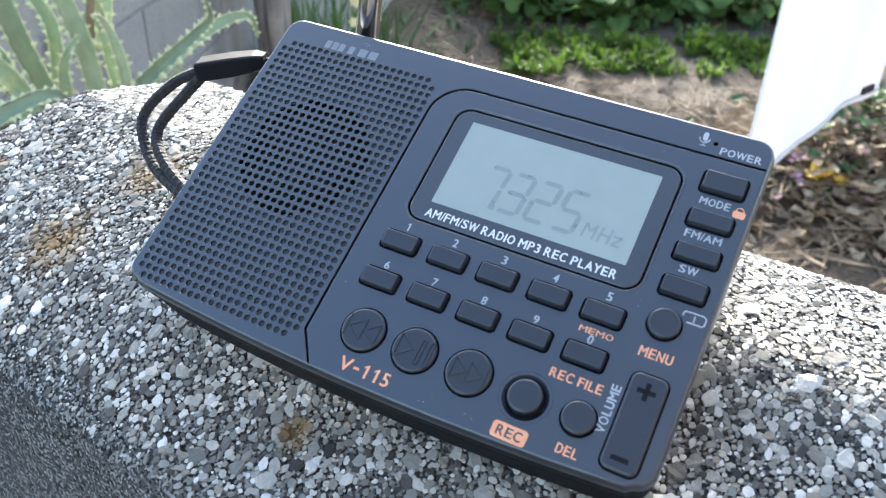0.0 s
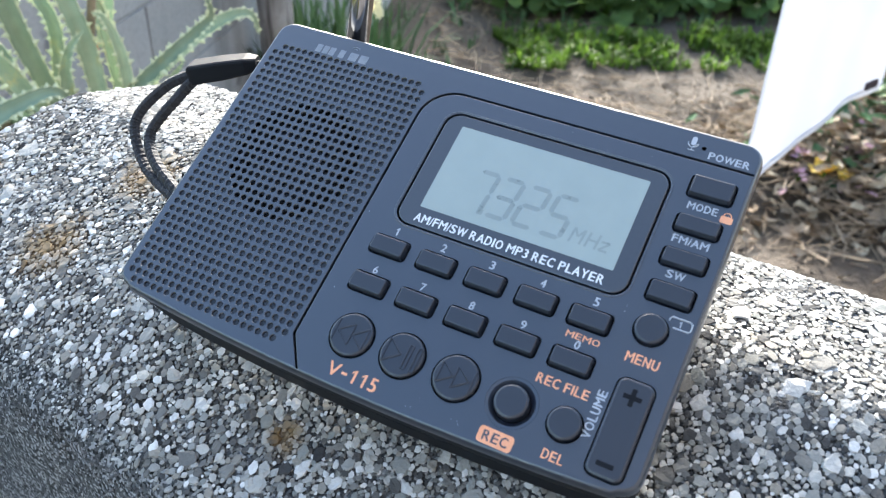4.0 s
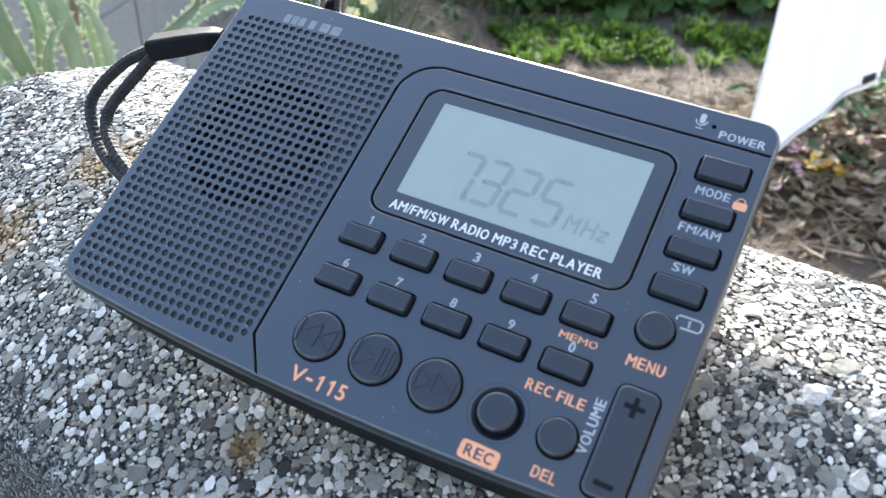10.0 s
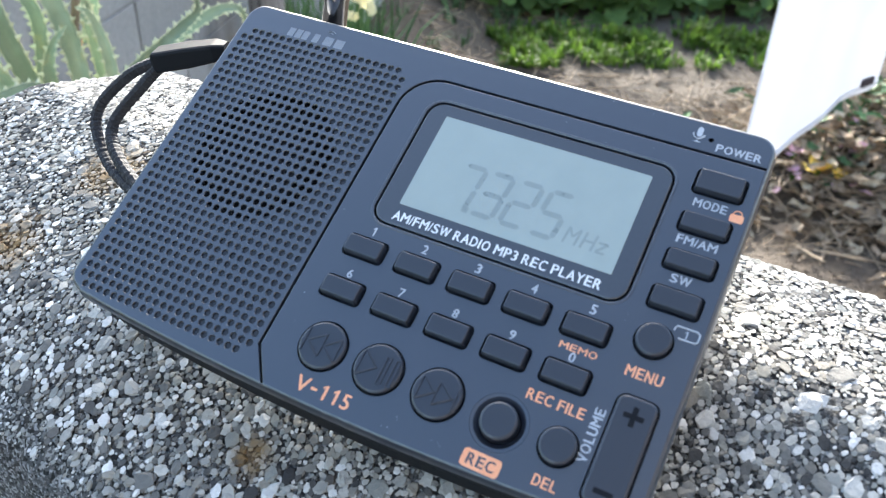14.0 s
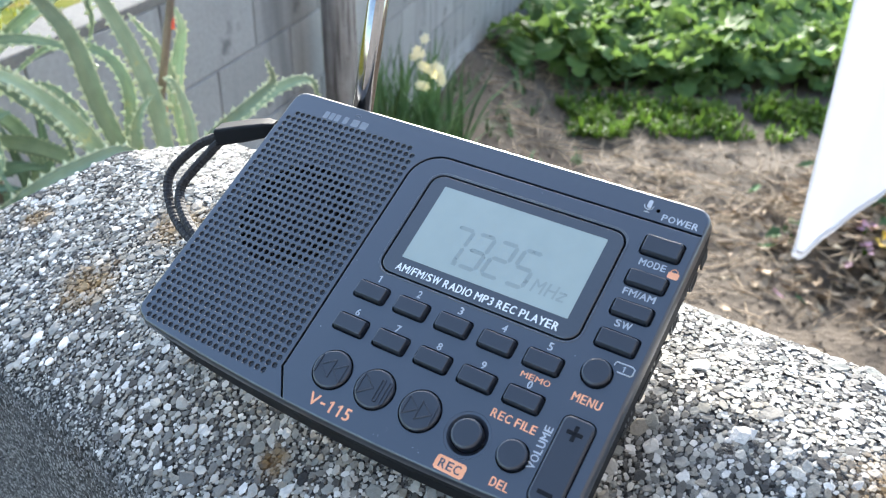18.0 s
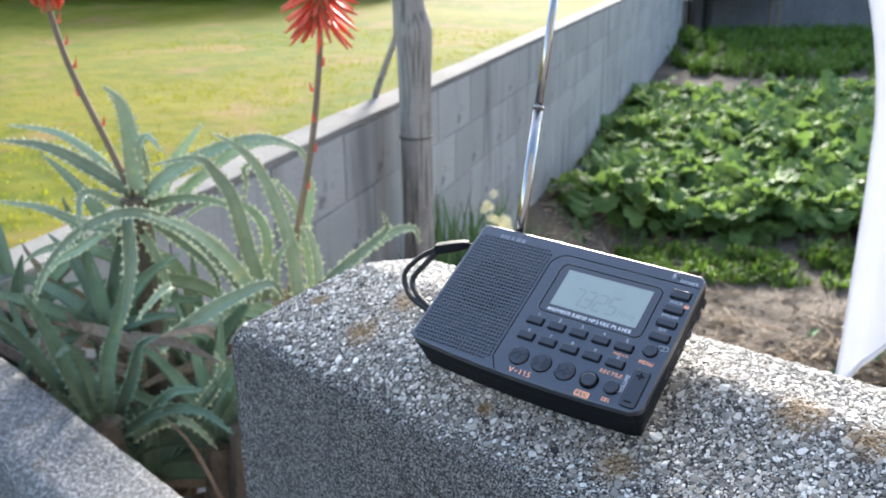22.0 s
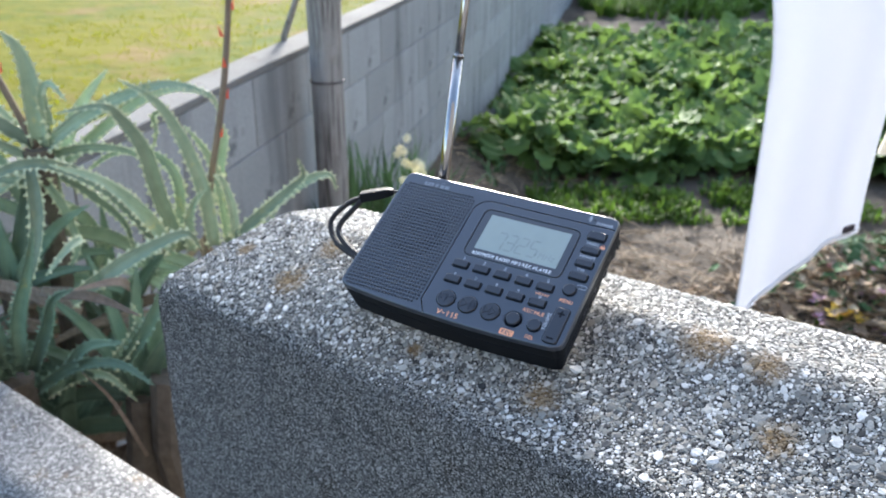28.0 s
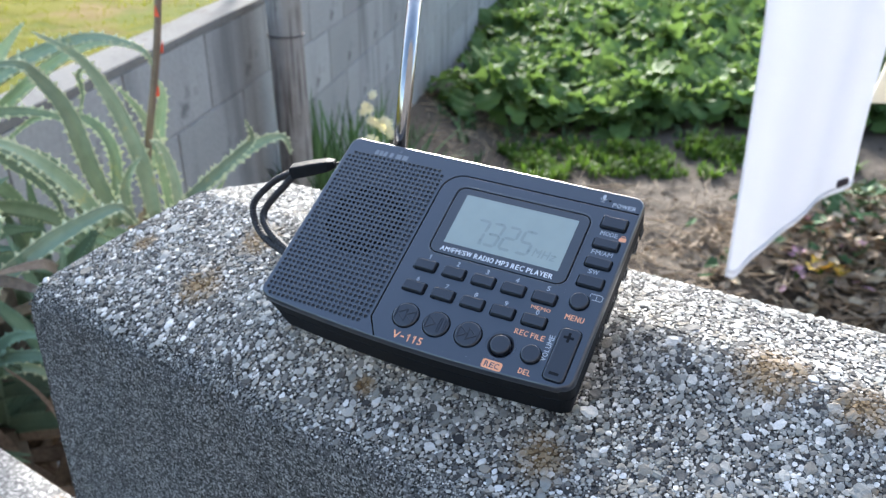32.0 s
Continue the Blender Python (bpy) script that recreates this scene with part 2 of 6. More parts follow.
def speckled(m, per_metre, pale, dark, share=0.75):
    """Scatters pale and dark grains of sand, each a cell of its own, over a material and lets them stand proud."""
    nt = m.node_tree
    b = nt.nodes["Principled BSDF"]
    old = b.inputs["Base Color"].links[0].from_socket
    geo = nt.nodes.new("ShaderNodeNewGeometry")
    vo = nt.nodes.new("ShaderNodeTexVoronoi")
    vo.inputs["Scale"].default_value = per_metre
    nt.links.new(geo.outputs["Position"], vo.inputs["Vector"])
    sep = nt.nodes.new("ShaderNodeSeparateColor")
    nt.links.new(vo.outputs["Color"], sep.inputs[0])
    last = old
    for lo, hi, colour in ((0.66, 0.86, pale), (0.34, 0.14, dark)):
        mr = nt.nodes.new("ShaderNodeMapRange")
        mr.inputs["From Min"].default_value, mr.inputs["From Max"].default_value = lo, hi
        mr.inputs["To Max"].default_value = share
        nt.links.new(sep.outputs[0], mr.inputs["Value"])
        mix = nt.nodes.new("ShaderNodeMixRGB")
        mix.inputs[2].default_value = (*colour, 1)
        nt.links.new(mr.outputs[0], mix.inputs[0])
        nt.links.new(last, mix.inputs[1])
        last = mix.outputs[0]
    nt.links.new(last, b.inputs["Base Color"])
    bp = nt.nodes.new("ShaderNodeBump")
    bp.inputs["Strength"].default_value, bp.inputs["Distance"].default_value = 0.6, 0.35 / per_metre
    bp.invert = True
    nt.links.new(vo.outputs["Distance"], bp.inputs["Height"])
    if b.inputs["Normal"].links:
        nt.links.new(b.inputs["Normal"].links[0].from_socket, bp.inputs["Normal"])
    nt.links.new(bp.outputs[0], b.inputs["Normal"])
    return m


def mixed_stones(m):
    """Gives each stone one of the colours of mixed river gravel, from near black to white."""
    nt = m.node_tree
    b = nt.nodes["Principled BSDF"]
    old = b.inputs["Base Color"].links[0].from_socket
    geo, ramp, mul = nt.nodes.new("ShaderNodeNewGeometry"), nt.nodes.new("ShaderNodeValToRGB"), nt.nodes.new("ShaderNodeMixRGB")
    cr = ramp.color_ramp
    for pos, col in ((0.10, (0.152, 0.147, 0.139)), (0.26, (0.236, 0.233, 0.22)), (0.40, (0.337, 0.311, 0.266)), (0.48, (0.262, 0.27, 0.253)), (0.64, (0.43, 0.422, 0.395)), (0.80, (0.535, 0.518, 0.475)), (0.90, (0.68, 0.67, 0.645))):
        cr.elements.new(pos).color = (*col, 1)
    cr.elements[0].color, cr.elements[len(cr.elements) - 1].color = (0.05, 0.05, 0.052, 1), (0.80, 0.79, 0.77, 1)
    mul.blend_type, mul.inputs[0].default_value = "MULTIPLY", 1.0
    nt.links.new(geo.outputs["Random Per Island"], ramp.inputs[0])
    nt.links.new(ramp.outputs[0], mul.inputs[1])
    nt.links.new(old, mul.inputs[2])
    nt.links.new(mul.outputs[0], b.inputs["Base Color"])
    return m


def grained(m, colour, strength=0.7):
    """Adds the dark upright grain and checks of weathered wood."""
    nt = m.node_tree
    b = nt.nodes["Principled BSDF"]
    old = b.inputs["Base Color"].links[0].from_socket
    tc, flat, nz, mr, mix, bp = (nt.nodes.new(k) for k in ("ShaderNodeTexCoord", "ShaderNodeVectorMath", "ShaderNodeTexNoise", "ShaderNodeMapRange", "ShaderNodeMixRGB", "ShaderNodeBump"))
    flat.operation = "MULTIPLY"
    flat.inputs[1].default_value = (120.0, 120.0, 5.0)
    nz.inputs["Scale"].default_value, nz.inputs["Detail"].default_value = 1.0, 6.0
    mr.inputs["From Min"].default_value, mr.inputs["From Max"].default_value, mr.inputs["To Max"].default_value = 0.48, 0.66, strength
    mix.inputs[2].default_value = (*colour, 1)
    bp.inputs["Strength"].default_value, bp.inputs["Distance"].default_value, bp.invert = 0.6, 0.004, True
    nt.links.new(tc.outputs["Object"], flat.inputs[0])
    nt.links.new(flat.outputs[0], nz.inputs["Vector"])
    nt.links.new(nz.outputs["Fac"], mr.inputs["Value"])
    nt.links.new(mr.outputs[0], mix.inputs[0])
    nt.links.new(old, mix.inputs[1])
    nt.links.new(mix.outputs[0], b.inputs["Base Color"])
    nt.links.new(mr.outputs[0], bp.inputs["Height"])
    nt.links.new(bp.outputs[0], b.inputs["Normal"])
    return m


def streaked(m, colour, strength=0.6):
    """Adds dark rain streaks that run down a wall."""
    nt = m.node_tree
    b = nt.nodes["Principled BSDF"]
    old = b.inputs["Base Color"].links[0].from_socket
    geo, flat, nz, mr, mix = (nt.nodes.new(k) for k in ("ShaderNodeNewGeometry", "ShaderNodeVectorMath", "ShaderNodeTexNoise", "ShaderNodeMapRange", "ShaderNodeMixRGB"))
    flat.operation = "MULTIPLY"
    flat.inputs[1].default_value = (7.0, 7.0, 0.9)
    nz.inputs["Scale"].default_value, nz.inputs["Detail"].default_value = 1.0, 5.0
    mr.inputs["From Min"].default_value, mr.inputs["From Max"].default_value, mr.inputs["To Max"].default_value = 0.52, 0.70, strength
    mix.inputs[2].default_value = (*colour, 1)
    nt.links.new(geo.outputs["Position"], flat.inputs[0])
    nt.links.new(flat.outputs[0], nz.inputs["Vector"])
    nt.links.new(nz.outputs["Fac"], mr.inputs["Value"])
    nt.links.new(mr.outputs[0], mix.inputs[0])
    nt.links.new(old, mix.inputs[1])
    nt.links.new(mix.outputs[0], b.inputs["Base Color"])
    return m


def glowing_through(m, colour, share):
    """Lets light pass through a thin leaf or cloth."""
    nt = m.node_tree
    out = [q for q in nt.nodes if q.type == "OUTPUT_MATERIAL"][0]
    tr, mx = nt.nodes.new("ShaderNodeBsdfTranslucent"), nt.nodes.new("ShaderNodeMixShader")
    tr.inputs["Color"].default_value = (*colour, 1)
    mx.inputs[0].default_value = share
    nt.links.new(nt.nodes["Principled BSDF"].outputs[0], mx.inputs[1])
    nt.links.new(tr.outputs[0], mx.inputs[2])
    nt.links.new(mx.outputs[0], out.inputs["Surface"])
    return m


PLASTIC = surface("matt_black_plastic", (0.009, 0.0125, 0.023), (0.013, 0.0175, 0.031), 0.34, 0.03, 60, 0.06, 0.00003, spread=0.6, spec=1.0, rough_spread=0.05)
satin = PLASTIC.node_tree.nodes["Principled BSDF"]
satin.inputs["Coat Weight"].default_value, satin.inputs["Coat Roughness"].default_value = 0.65, 0.32
satin.inputs["Coat IOR"].default_value = 1.6
satin.inputs["Specular Tint"].default_value = (0.90, 0.95, 1.0, 1.0)
RUBBER = surface("black_key_rubber", (0.0085, 0.0125, 0.022), (0.012, 0.017, 0.029), 0.38, 0.01, 40, 0.05, 0.00003, spread=0.6, spec=0.8, rough_spread=0.05)
# radio plastic darkened so the shell's sides look shaded; clip and signs share it
SHELL = surface("shade_darkened_plastic", (0.004, 0.005, 0.008), (0.007, 0.0085, 0.012), 0.65, 0.01, 40, 0.05, 0.00003, spread=0.6, spec=0.2, rough_spread=0.05)
DEEP = surface("dark_inside", (0.004, 0.004, 0.005), (0.008, 0.008, 0.009), 0.8, 0.01, 8, 0)
FLOOR_GREY = surface("grille_floor", (0.020, 0.025, 0.034), (0.028, 0.033, 0.043), 0.55, 0.01, 8, 0)
GLASSY = surface("display_border", (0.012, 0.016, 0.025), (0.018, 0.023, 0.033), 0.34, 0.02, 30, 0, rough_spread=0.03, spec=1.0)
GLASSY.node_tree.nodes["Principled BSDF"].inputs["Coat Weight"].default_value = 0.5
LCD = surface("liquid_crystal_grey", (0.28, 0.335, 0.322), (0.345, 0.40, 0.385), 0.24, 0.02, 3, 0, spread=0.8, rough_spread=0.03)
SEGMENT = surface("lcd_segment", (0.215, 0.26, 0.257), (0.237, 0.282, 0.277), 0.3, 0.02, 8, 0)
WHITE_INK = surface("white_print", (0.62, 0.64, 0.68), (0.75, 0.77, 0.80), 0.6, 0.01, 20, 0)
GREY_INK = surface("grey_print", (0.37, 0.40, 0.44), (0.50, 0.52, 0.56), 0.6, 0.004, 10, 0)
MARK_INK = surface("dim_grey_print", (0.17, 0.19, 0.22), (0.24, 0.26, 0.29), 0.5, 0.004, 10, 0)
ORANGE_INK = surface("orange_print", (0.78, 0.32, 0.16), (0.90, 0.42, 0.24), 0.6, 0.004, 10, 0)
CHROME = surface("polished_chrome", (0.34, 0.335, 0.33), (0.46, 0.45, 0.44), 0.15, 0.02, 20, 0, metal=1.0, rough_spread=0.04)
CORD = surface("black_braided_cord", (0.010, 0.010, 0.013), (0.03, 0.03, 0.036), 0.75, 0.002, 4, 0.6, 0.0006, spread=0.3)
MORTAR = stained(speckled(surface("dark_mortar", (0.036, 0.037, 0.038), (0.13, 0.129, 0.125), 0.95, 0.03, 30, 0.8, 0.0008, spread=0.4), 1300, (0.32, 0.317, 0.308), (0.018, 0.018, 0.019), 0.9), (0.17, 0.105, 0.045), 0.8)
PEBBLE = stained(mixed_stones(surface("grey_crushed_stone", (0.72, 0.72, 0.72), (1.0, 1.0, 1.0), 0.92, 0.004, 6, 0.5, 0.0003, spread=0.5, spec=0.12)), (0.26, 0.165, 0.07), 0.7)
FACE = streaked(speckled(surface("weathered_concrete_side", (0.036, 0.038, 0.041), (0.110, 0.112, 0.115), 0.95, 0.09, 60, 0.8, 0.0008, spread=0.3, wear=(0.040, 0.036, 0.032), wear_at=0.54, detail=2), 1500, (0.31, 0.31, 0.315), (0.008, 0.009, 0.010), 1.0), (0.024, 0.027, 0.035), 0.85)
GRIT = varied(surface("concrete_grit", (0.07, 0.072, 0.077), (0.17, 0.171, 0.175), 0.95, 0.01, 6, 0.2, 0.0002), 0.6)
LOWTOP = speckled(surface("pale_worn_concrete", (0.10, 0.10, 0.10), (0.21, 0.206, 0.20), 0.97, 0.07, 50, 0.6, 0.001, spread=0.3, wear=(0.16, 0.13, 0.10), wear_at=0.55, detail=3, spec=0.04), 480, (0.38, 0.375, 0.365), (0.07, 0.07, 0.07), 0.8)
BLOCKWORK = streaked(varied(surface("grey_block_concrete", (0.19, 0.197, 0.205), (0.335, 0.345, 0.352), 0.95, 0.35, 30, 0.5, 0.002, spread=0.5, wear=(0.125, 0.127, 0.135), wear_at=0.58), 0.12, "object"), (0.09, 0.092, 0.10), 0.7)
JOINT = streaked(surface("joint_mortar", (0.17, 0.175, 0.187), (0.25, 0.255, 0.267), 0.95, 0.1, 20, 0.3, 0.002), (0.09, 0.092, 0.10), 0.7)
CAPSTONE = surface("worn_wall_cap", (0.105, 0.105, 0.102), (0.21, 0.207, 0.20), 0.97, 0.25, 25, 0.4, 0.002, spread=0.5, wear=(0.10, 0.09, 0.08), wear_at=0.6, spec=0.04)
SOIL = surface("dry_brown_soil", (0.050, 0.039, 0.030), (0.118, 0.095, 0.072), 0.97, 0.5, 22, 0.7, 0.02, spread=0.5, wear=(0.05, 0.038, 0.027), wear_at=0.6, spec=0.2)
LAWN = surface("yellow_green_lawn", (0.058, 0.082, 0.004), (0.120, 0.113, 0.010), 0.97, 1.9, 12, 0.6, 0.04, spread=0.2, wear=(0.145, 0.105, 0.036), wear_at=0.52, spec=0.05)
LAWN_BLADE = glowing_through(varied(surface("lawn_blade", (0.09, 0.115, 0.006), (0.16, 0.155, 0.014), 0.95, 0.8, 6, 0, spec=0.05), 0.10), (0.24, 0.25, 0.018), 0.42)
TIMBER = grained(surface("weathered_grey_timber", (0.18, 0.17, 0.162), (0.36, 0.345, 0.335), 0.92, 0.06, 20, 0, spread=0.5, wear=(0.12, 0.10, 0.085), wear_at=0.62, spec=0.1), (0.055, 0.048, 0.044), 0.75)
ALOE = varied(surface("aloe_skin", (0.18, 0.265, 0.175), (0.38, 0.475, 0.33), 0.46, 0.12, 8, 0.15, 0.001, spread=0.6, wear=(0.45, 0.44, 0.20), wear_at=0.60), 0.34, "object")
# aloe skin darkened to stand in for the shade low among taller plants
ALOE_SHADED = varied(surface("shaded_aloe_skin", (0.078, 0.142, 0.095), (0.185, 0.265, 0.175), 0.5, 0.12, 8, 0.15, 0.001, spread=0.6, wear=(0.24, 0.24, 0.09), wear_at=0.63), 0.35, "object")
ALOE_PALE = surface("aloe_teeth", (0.5, 0.54, 0.33), (0.64, 0.66, 0.44), 0.5, 0.05, 8, 0)
ALOE_DRY = varied(surface("dry_aloe_leaf", (0.12, 0.088, 0.066), (0.29, 0.225, 0.17), 0.9, 0.05, 10, 0.4, 0.002), 0.3, "object")
STALK = surface("aloe_stalk", (0.12, 0.095, 0.07), (0.21, 0.155, 0.115), 0.7, 0.04, 8, 0.2, 0.001)
CORAL = varied(surface("coral_red_floret", (0.62, 0.06, 0.03), (0.80, 0.15, 0.08), 0.5, 0.02, 6, 0), 0.25)
BUD = surface("closed_bud_tip", (0.42, 0.16, 0.08), (0.50, 0.30, 0.16), 0.6, 0.02, 8, 0.2, 0.001)
LEAF = glowing_through(varied(surface("crop_leaf", (0.064, 0.126, 0.042), (0.132, 0.21, 0.072), 0.65, 0.25, 8, 0.2, 0.004, spread=0.5, spec=0.07), 0.36), (0.15, 0.245, 0.055), 0.34)
GRASS = glowing_through(varied(surface("green_grass_blade", (0.040, 0.092, 0.014), (0.105, 0.175, 0.030), 0.7, 0.2, 6, 0, spec=0.2), 0.45), (0.12, 0.22, 0.03), 0.3)
BLADE = varied(surface("grey_green_blade", (0.06, 0.12, 0.055), (0.12, 0.20, 0.085), 0.8, 0.2, 6, 0, spec=0.2), 0.3)
PETAL = varied(surface("cream_petal", (0.75, 0.68, 0.40), (0.85, 0.82, 0.62), 0.6, 0.02, 6, 0), 0.15)
STRAW = varied(surface("dry_straw", (0.20, 0.15, 0.10), (0.40, 0.315, 0.22), 0.9, 0.1, 8, 0.3, 0.002), 0.4)
COTTON = glowing_through(surface("white_cotton", (0.74, 0.755, 0.785), (0.80, 0.81, 0.835), 0.9, 0.3, 160, 0.25, 0.0006, spread=0.8), (0.72, 0.75, 0.82), 0.36)
CREAM = glowing_through(surface("cream_cotton", (0.66, 0.64, 0.58), (0.74, 0.72, 0.66), 0.9, 0.3, 160, 0.25, 0.0006, spread=0.8), (0.70, 0.68, 0.60), 0.36)
DARKCLOTH = surface("dark_woven_tag", (0.02, 0.02, 0.03), (0.05, 0.03, 0.035), 0.9, 0.01, 6, 0.2, 0.0005)
POLE = surface("dark_painted_steel", (0.03, 0.03, 0.035), (0.07, 0.07, 0.075), 0.5, 0.2, 8, 0.1, 0.001)
TREE_LEAF = glowing_through(varied(surface("orange_tree_leaf", (0.035, 0.075, 0.02), (0.11, 0.17, 0.05), 0.6, 0.6, 8, 0, spec=0.3), 0.5), (0.12, 0.19, 0.04), 0.25)
ORANGE = varied(surface("orange_fruit", (0.75, 0.25, 0.02), (0.85, 0.36, 0.04), 0.5, 0.05, 8, 0), 0.2)
BARK = surface("grey_bark", (0.08, 0.065, 0.05), (0.16, 0.13, 0.10), 0.95, 0.1, 8, 0.5, 0.005)
SIDING = surface("grey_shed_cladding", (0.36, 0.38, 0.38), (0.50, 0.52, 0.52), 0.7, 0.8, 8, 0.1, 0.002)
DARKWALL = surface("dark_damp_wall", (0.06, 0.062, 0.07), (0.12, 0.12, 0.13), 0.95, 0.5, 10, 0.4, 0.004)
SHEET = surface("pale_roof_sheet", (0.62, 0.64, 0.68), (0.75, 0.76, 0.80), 0.5, 0.5, 8, 0.05, 0.001)
RAIL = surface("pale_fence_steel", (0.50, 0.51, 0.52), (0.62, 0.63, 0.64), 0.6, 0.3, 8, 0)
HILL = surface("far_winter_slope", (0.09, 0.085, 0.065), (0.22, 0.20, 0.18), 0.95, 3.0, 6, 0, spread=0.4)
LITTER = varied(surface("brown_leaf_litter", (0.17, 0.125, 0.085), (0.33, 0.255, 0.18), 0.9, 0.05, 8, 0.3, 0.002, spec=0.1), 0.4)
HUSK = varied(surface("bleached_husk", (0.36, 0.30, 0.21), (0.52, 0.45, 0.33), 0.9, 0.05, 8, 0.3, 0.002, spec=0.1), 0.35)
PULLED = varied(surface("pulled_weed", (0.15, 0.20, 0.12), (0.27, 0.32, 0.20), 0.85, 0.1, 8, 0, spec=0.1), 0.35)
PURPLE = varied(surface("faded_flower", (0.42, 0.22, 0.30), (0.60, 0.42, 0.46), 0.8, 0.02, 6, 0), 0.2)
YELLOW = varied(surface("yellow_flower", (0.75, 0.47, 0.04), (0.85, 0.62, 0.12), 0.6, 0.02, 6, 0), 0.15)

# ---- the setting ----
def grid(us, vs, fn):
    verts = [fn(u, v) for v in vs for u in us]
    n = len(us)
    faces = [(j * n + i, j * n + i + 1, (j + 1) * n + i + 1, (j + 1) * n + i) for j in range(len(vs) - 1) for i in range(n - 1)]
    return verts, faces


def structure(name, verts, faces, material, label, category, smooth=False):
    return tagged(mesh_ob(name, verts, faces, material, smooth=smooth), label, category, kind="structure")


def wob(x, y, z, s):
    return noise.noise(Vector((x * s, y * s, z * s)))


def steps(a, b, n):
    return [a + (b - a) * k / n for k in range(n + 1)]


# the coping wall on which the radio stands: along EX, across EY, its top falling towards the front
EX, EY, C0 = Vector((0.758, -0.652)), Vector((0.652, 0.758)), Vector((-0.176, 0.076))


def coping_z(b):
    """Height of the top: it rises to a crest and lies level behind it."""
    c = min(max(0.0, b - 0.074), 0.012)
    return 1.400 + 0.345 * min(b, 0.074) + 0.345 * c - 14.375 * c * c


def swell(a, b):
    """The top is rounder towards its free end and hollower along the run."""
    q = min(1.0, max(0.0, b / 0.086))
    return float(np.interp(a, (0.0, 0.05, 0.12, 0.185, 0.24, 0.35, 0.75), (0.001, 0.0022, 0.0042, -0.0012, -0.0050, -0.0046, 0.0))) * 4 * q * (1 - q)


def top_z(a, b):
    return coping_z(b) + swell(a, b)


def coping_end(b):
    return 0.36 * min(b, 0.075) + (0 if b < 0.075 else 0.5 * (b - 0.075))


def splay(a, b):
    """The back edge runs away from the front one along the wall."""
    return b + 0.06 * (a - 0.23) * min(1.0, max(0.0, (b - 0.074) / 0.047))


PROFILE = ([(0.006 * 0, z) for z in (0.0, 0.5, 0.9)] + [(0.0, z) for z in steps(1.0, 1.388, 90)] + [(0.0012, 1.394), (0.0035, 1.398), (0.007, 1.401)]
           + [(b, coping_z(b)) for b in steps(0.010, 0.118, 36)] + [(0.1215, 1.4262), (0.1235, 1.423), (0.1245, 1.415), (0.1245, 1.3), (0.1245, 0.0)])


def coping(s, k):
    b, z = PROFILE[k]
    a0 = coping_end(b)
    a = a0 + s * (0.75 - a0)
    z += swell(a, b) if b > 0.002 else 0.0
    b = splay(a, b)
    p = C0 + EX * a + EY * b
    r = 0.0011 if z > 0.95 else 0.0
    q = Vector((p.x, p.y, z))
    d = wob(*q, 160) * r * 0.6 + wob(*q, 45) * r * 0.6 - (0.0006 if b > 0.004 else 0)
    if s == 0:
        d *= 0.5
    return (p.x - EY.x * d * (b < 0.005), p.y - EY.y * d * (b < 0.005), z + d * (b > 0.001))


su = [0.0] + steps(0.004, 0.62, 150) + [0.75, 1.0]
v, f = grid(su, range(len(PROFILE)), coping)
n = len(su)
f.append(tuple(k * n for k in range(len(PROFILE)))[::-1])
f.append(tuple(k * n + n - 1 for k in range(len(PROFILE))))
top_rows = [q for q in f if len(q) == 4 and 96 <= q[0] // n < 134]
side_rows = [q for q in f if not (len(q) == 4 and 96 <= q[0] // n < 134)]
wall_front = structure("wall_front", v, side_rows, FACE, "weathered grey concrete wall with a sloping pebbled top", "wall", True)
coping_bed = mesh_ob("coping_bed", v, top_rows, MORTAR, wall_front, "dark mortar bed between the pebbles", True)

# pebbles set in the coping
ICO = []
bm = bmesh.new()
bmesh.ops.create_icosphere(bm, subdivisions=1, radius=1.0)
ICO_V = np.array([tuple(q.co) for q in bm.verts])
ICO_F = np.array([[q.index for q in fc.verts] for fc in bm.faces])
bm.free()


def many(name, centres, axes, material, parent=None, label="", base_v=None, base_f=None, jitter=0.0):
    """One mesh of many small solids; axes: one 3x3 matrix a solid."""
    bv, bf = (ICO_V, ICO_F) if base_v is None else (base_v, base_f)
    count, nv = len(centres), len(bv)
    loc = np.repeat(bv[None], count, 0)
    if jitter:
        loc = loc * (1 + rng.uniform(-jitter, jitter, (count, nv, 3)))
    vv = np.einsum("cij,cvj->cvi", axes, loc) + centres[:, None]
    ff = (bf[None] + (np.arange(count) * nv)[:, None, None]).reshape(-1, bf.shape[1])
    me = bpy.data.meshes.new(name)
    k = bf.shape[1]
    me.vertices.add(count * nv)
    me.vertices.foreach_set("co", vv.astype(np.float32).ravel())
    me.loops.add(len(ff) * k)
    me.loops.foreach_set("vertex_index", ff.astype(np.int32).ravel())
    me.polygons.add(len(ff))
    me.polygons.foreach_set("loop_start", (np.arange(len(ff)) * k).astype(np.int32))
    me.update(calc_edges=True)
    me.validate()
    me.shade_flat()
    me.materials.append(material)
    ob = new(name, me)
    if parent is not None:
        ob.parent = parent
    if label:
        ob["label"] = label
    return ob


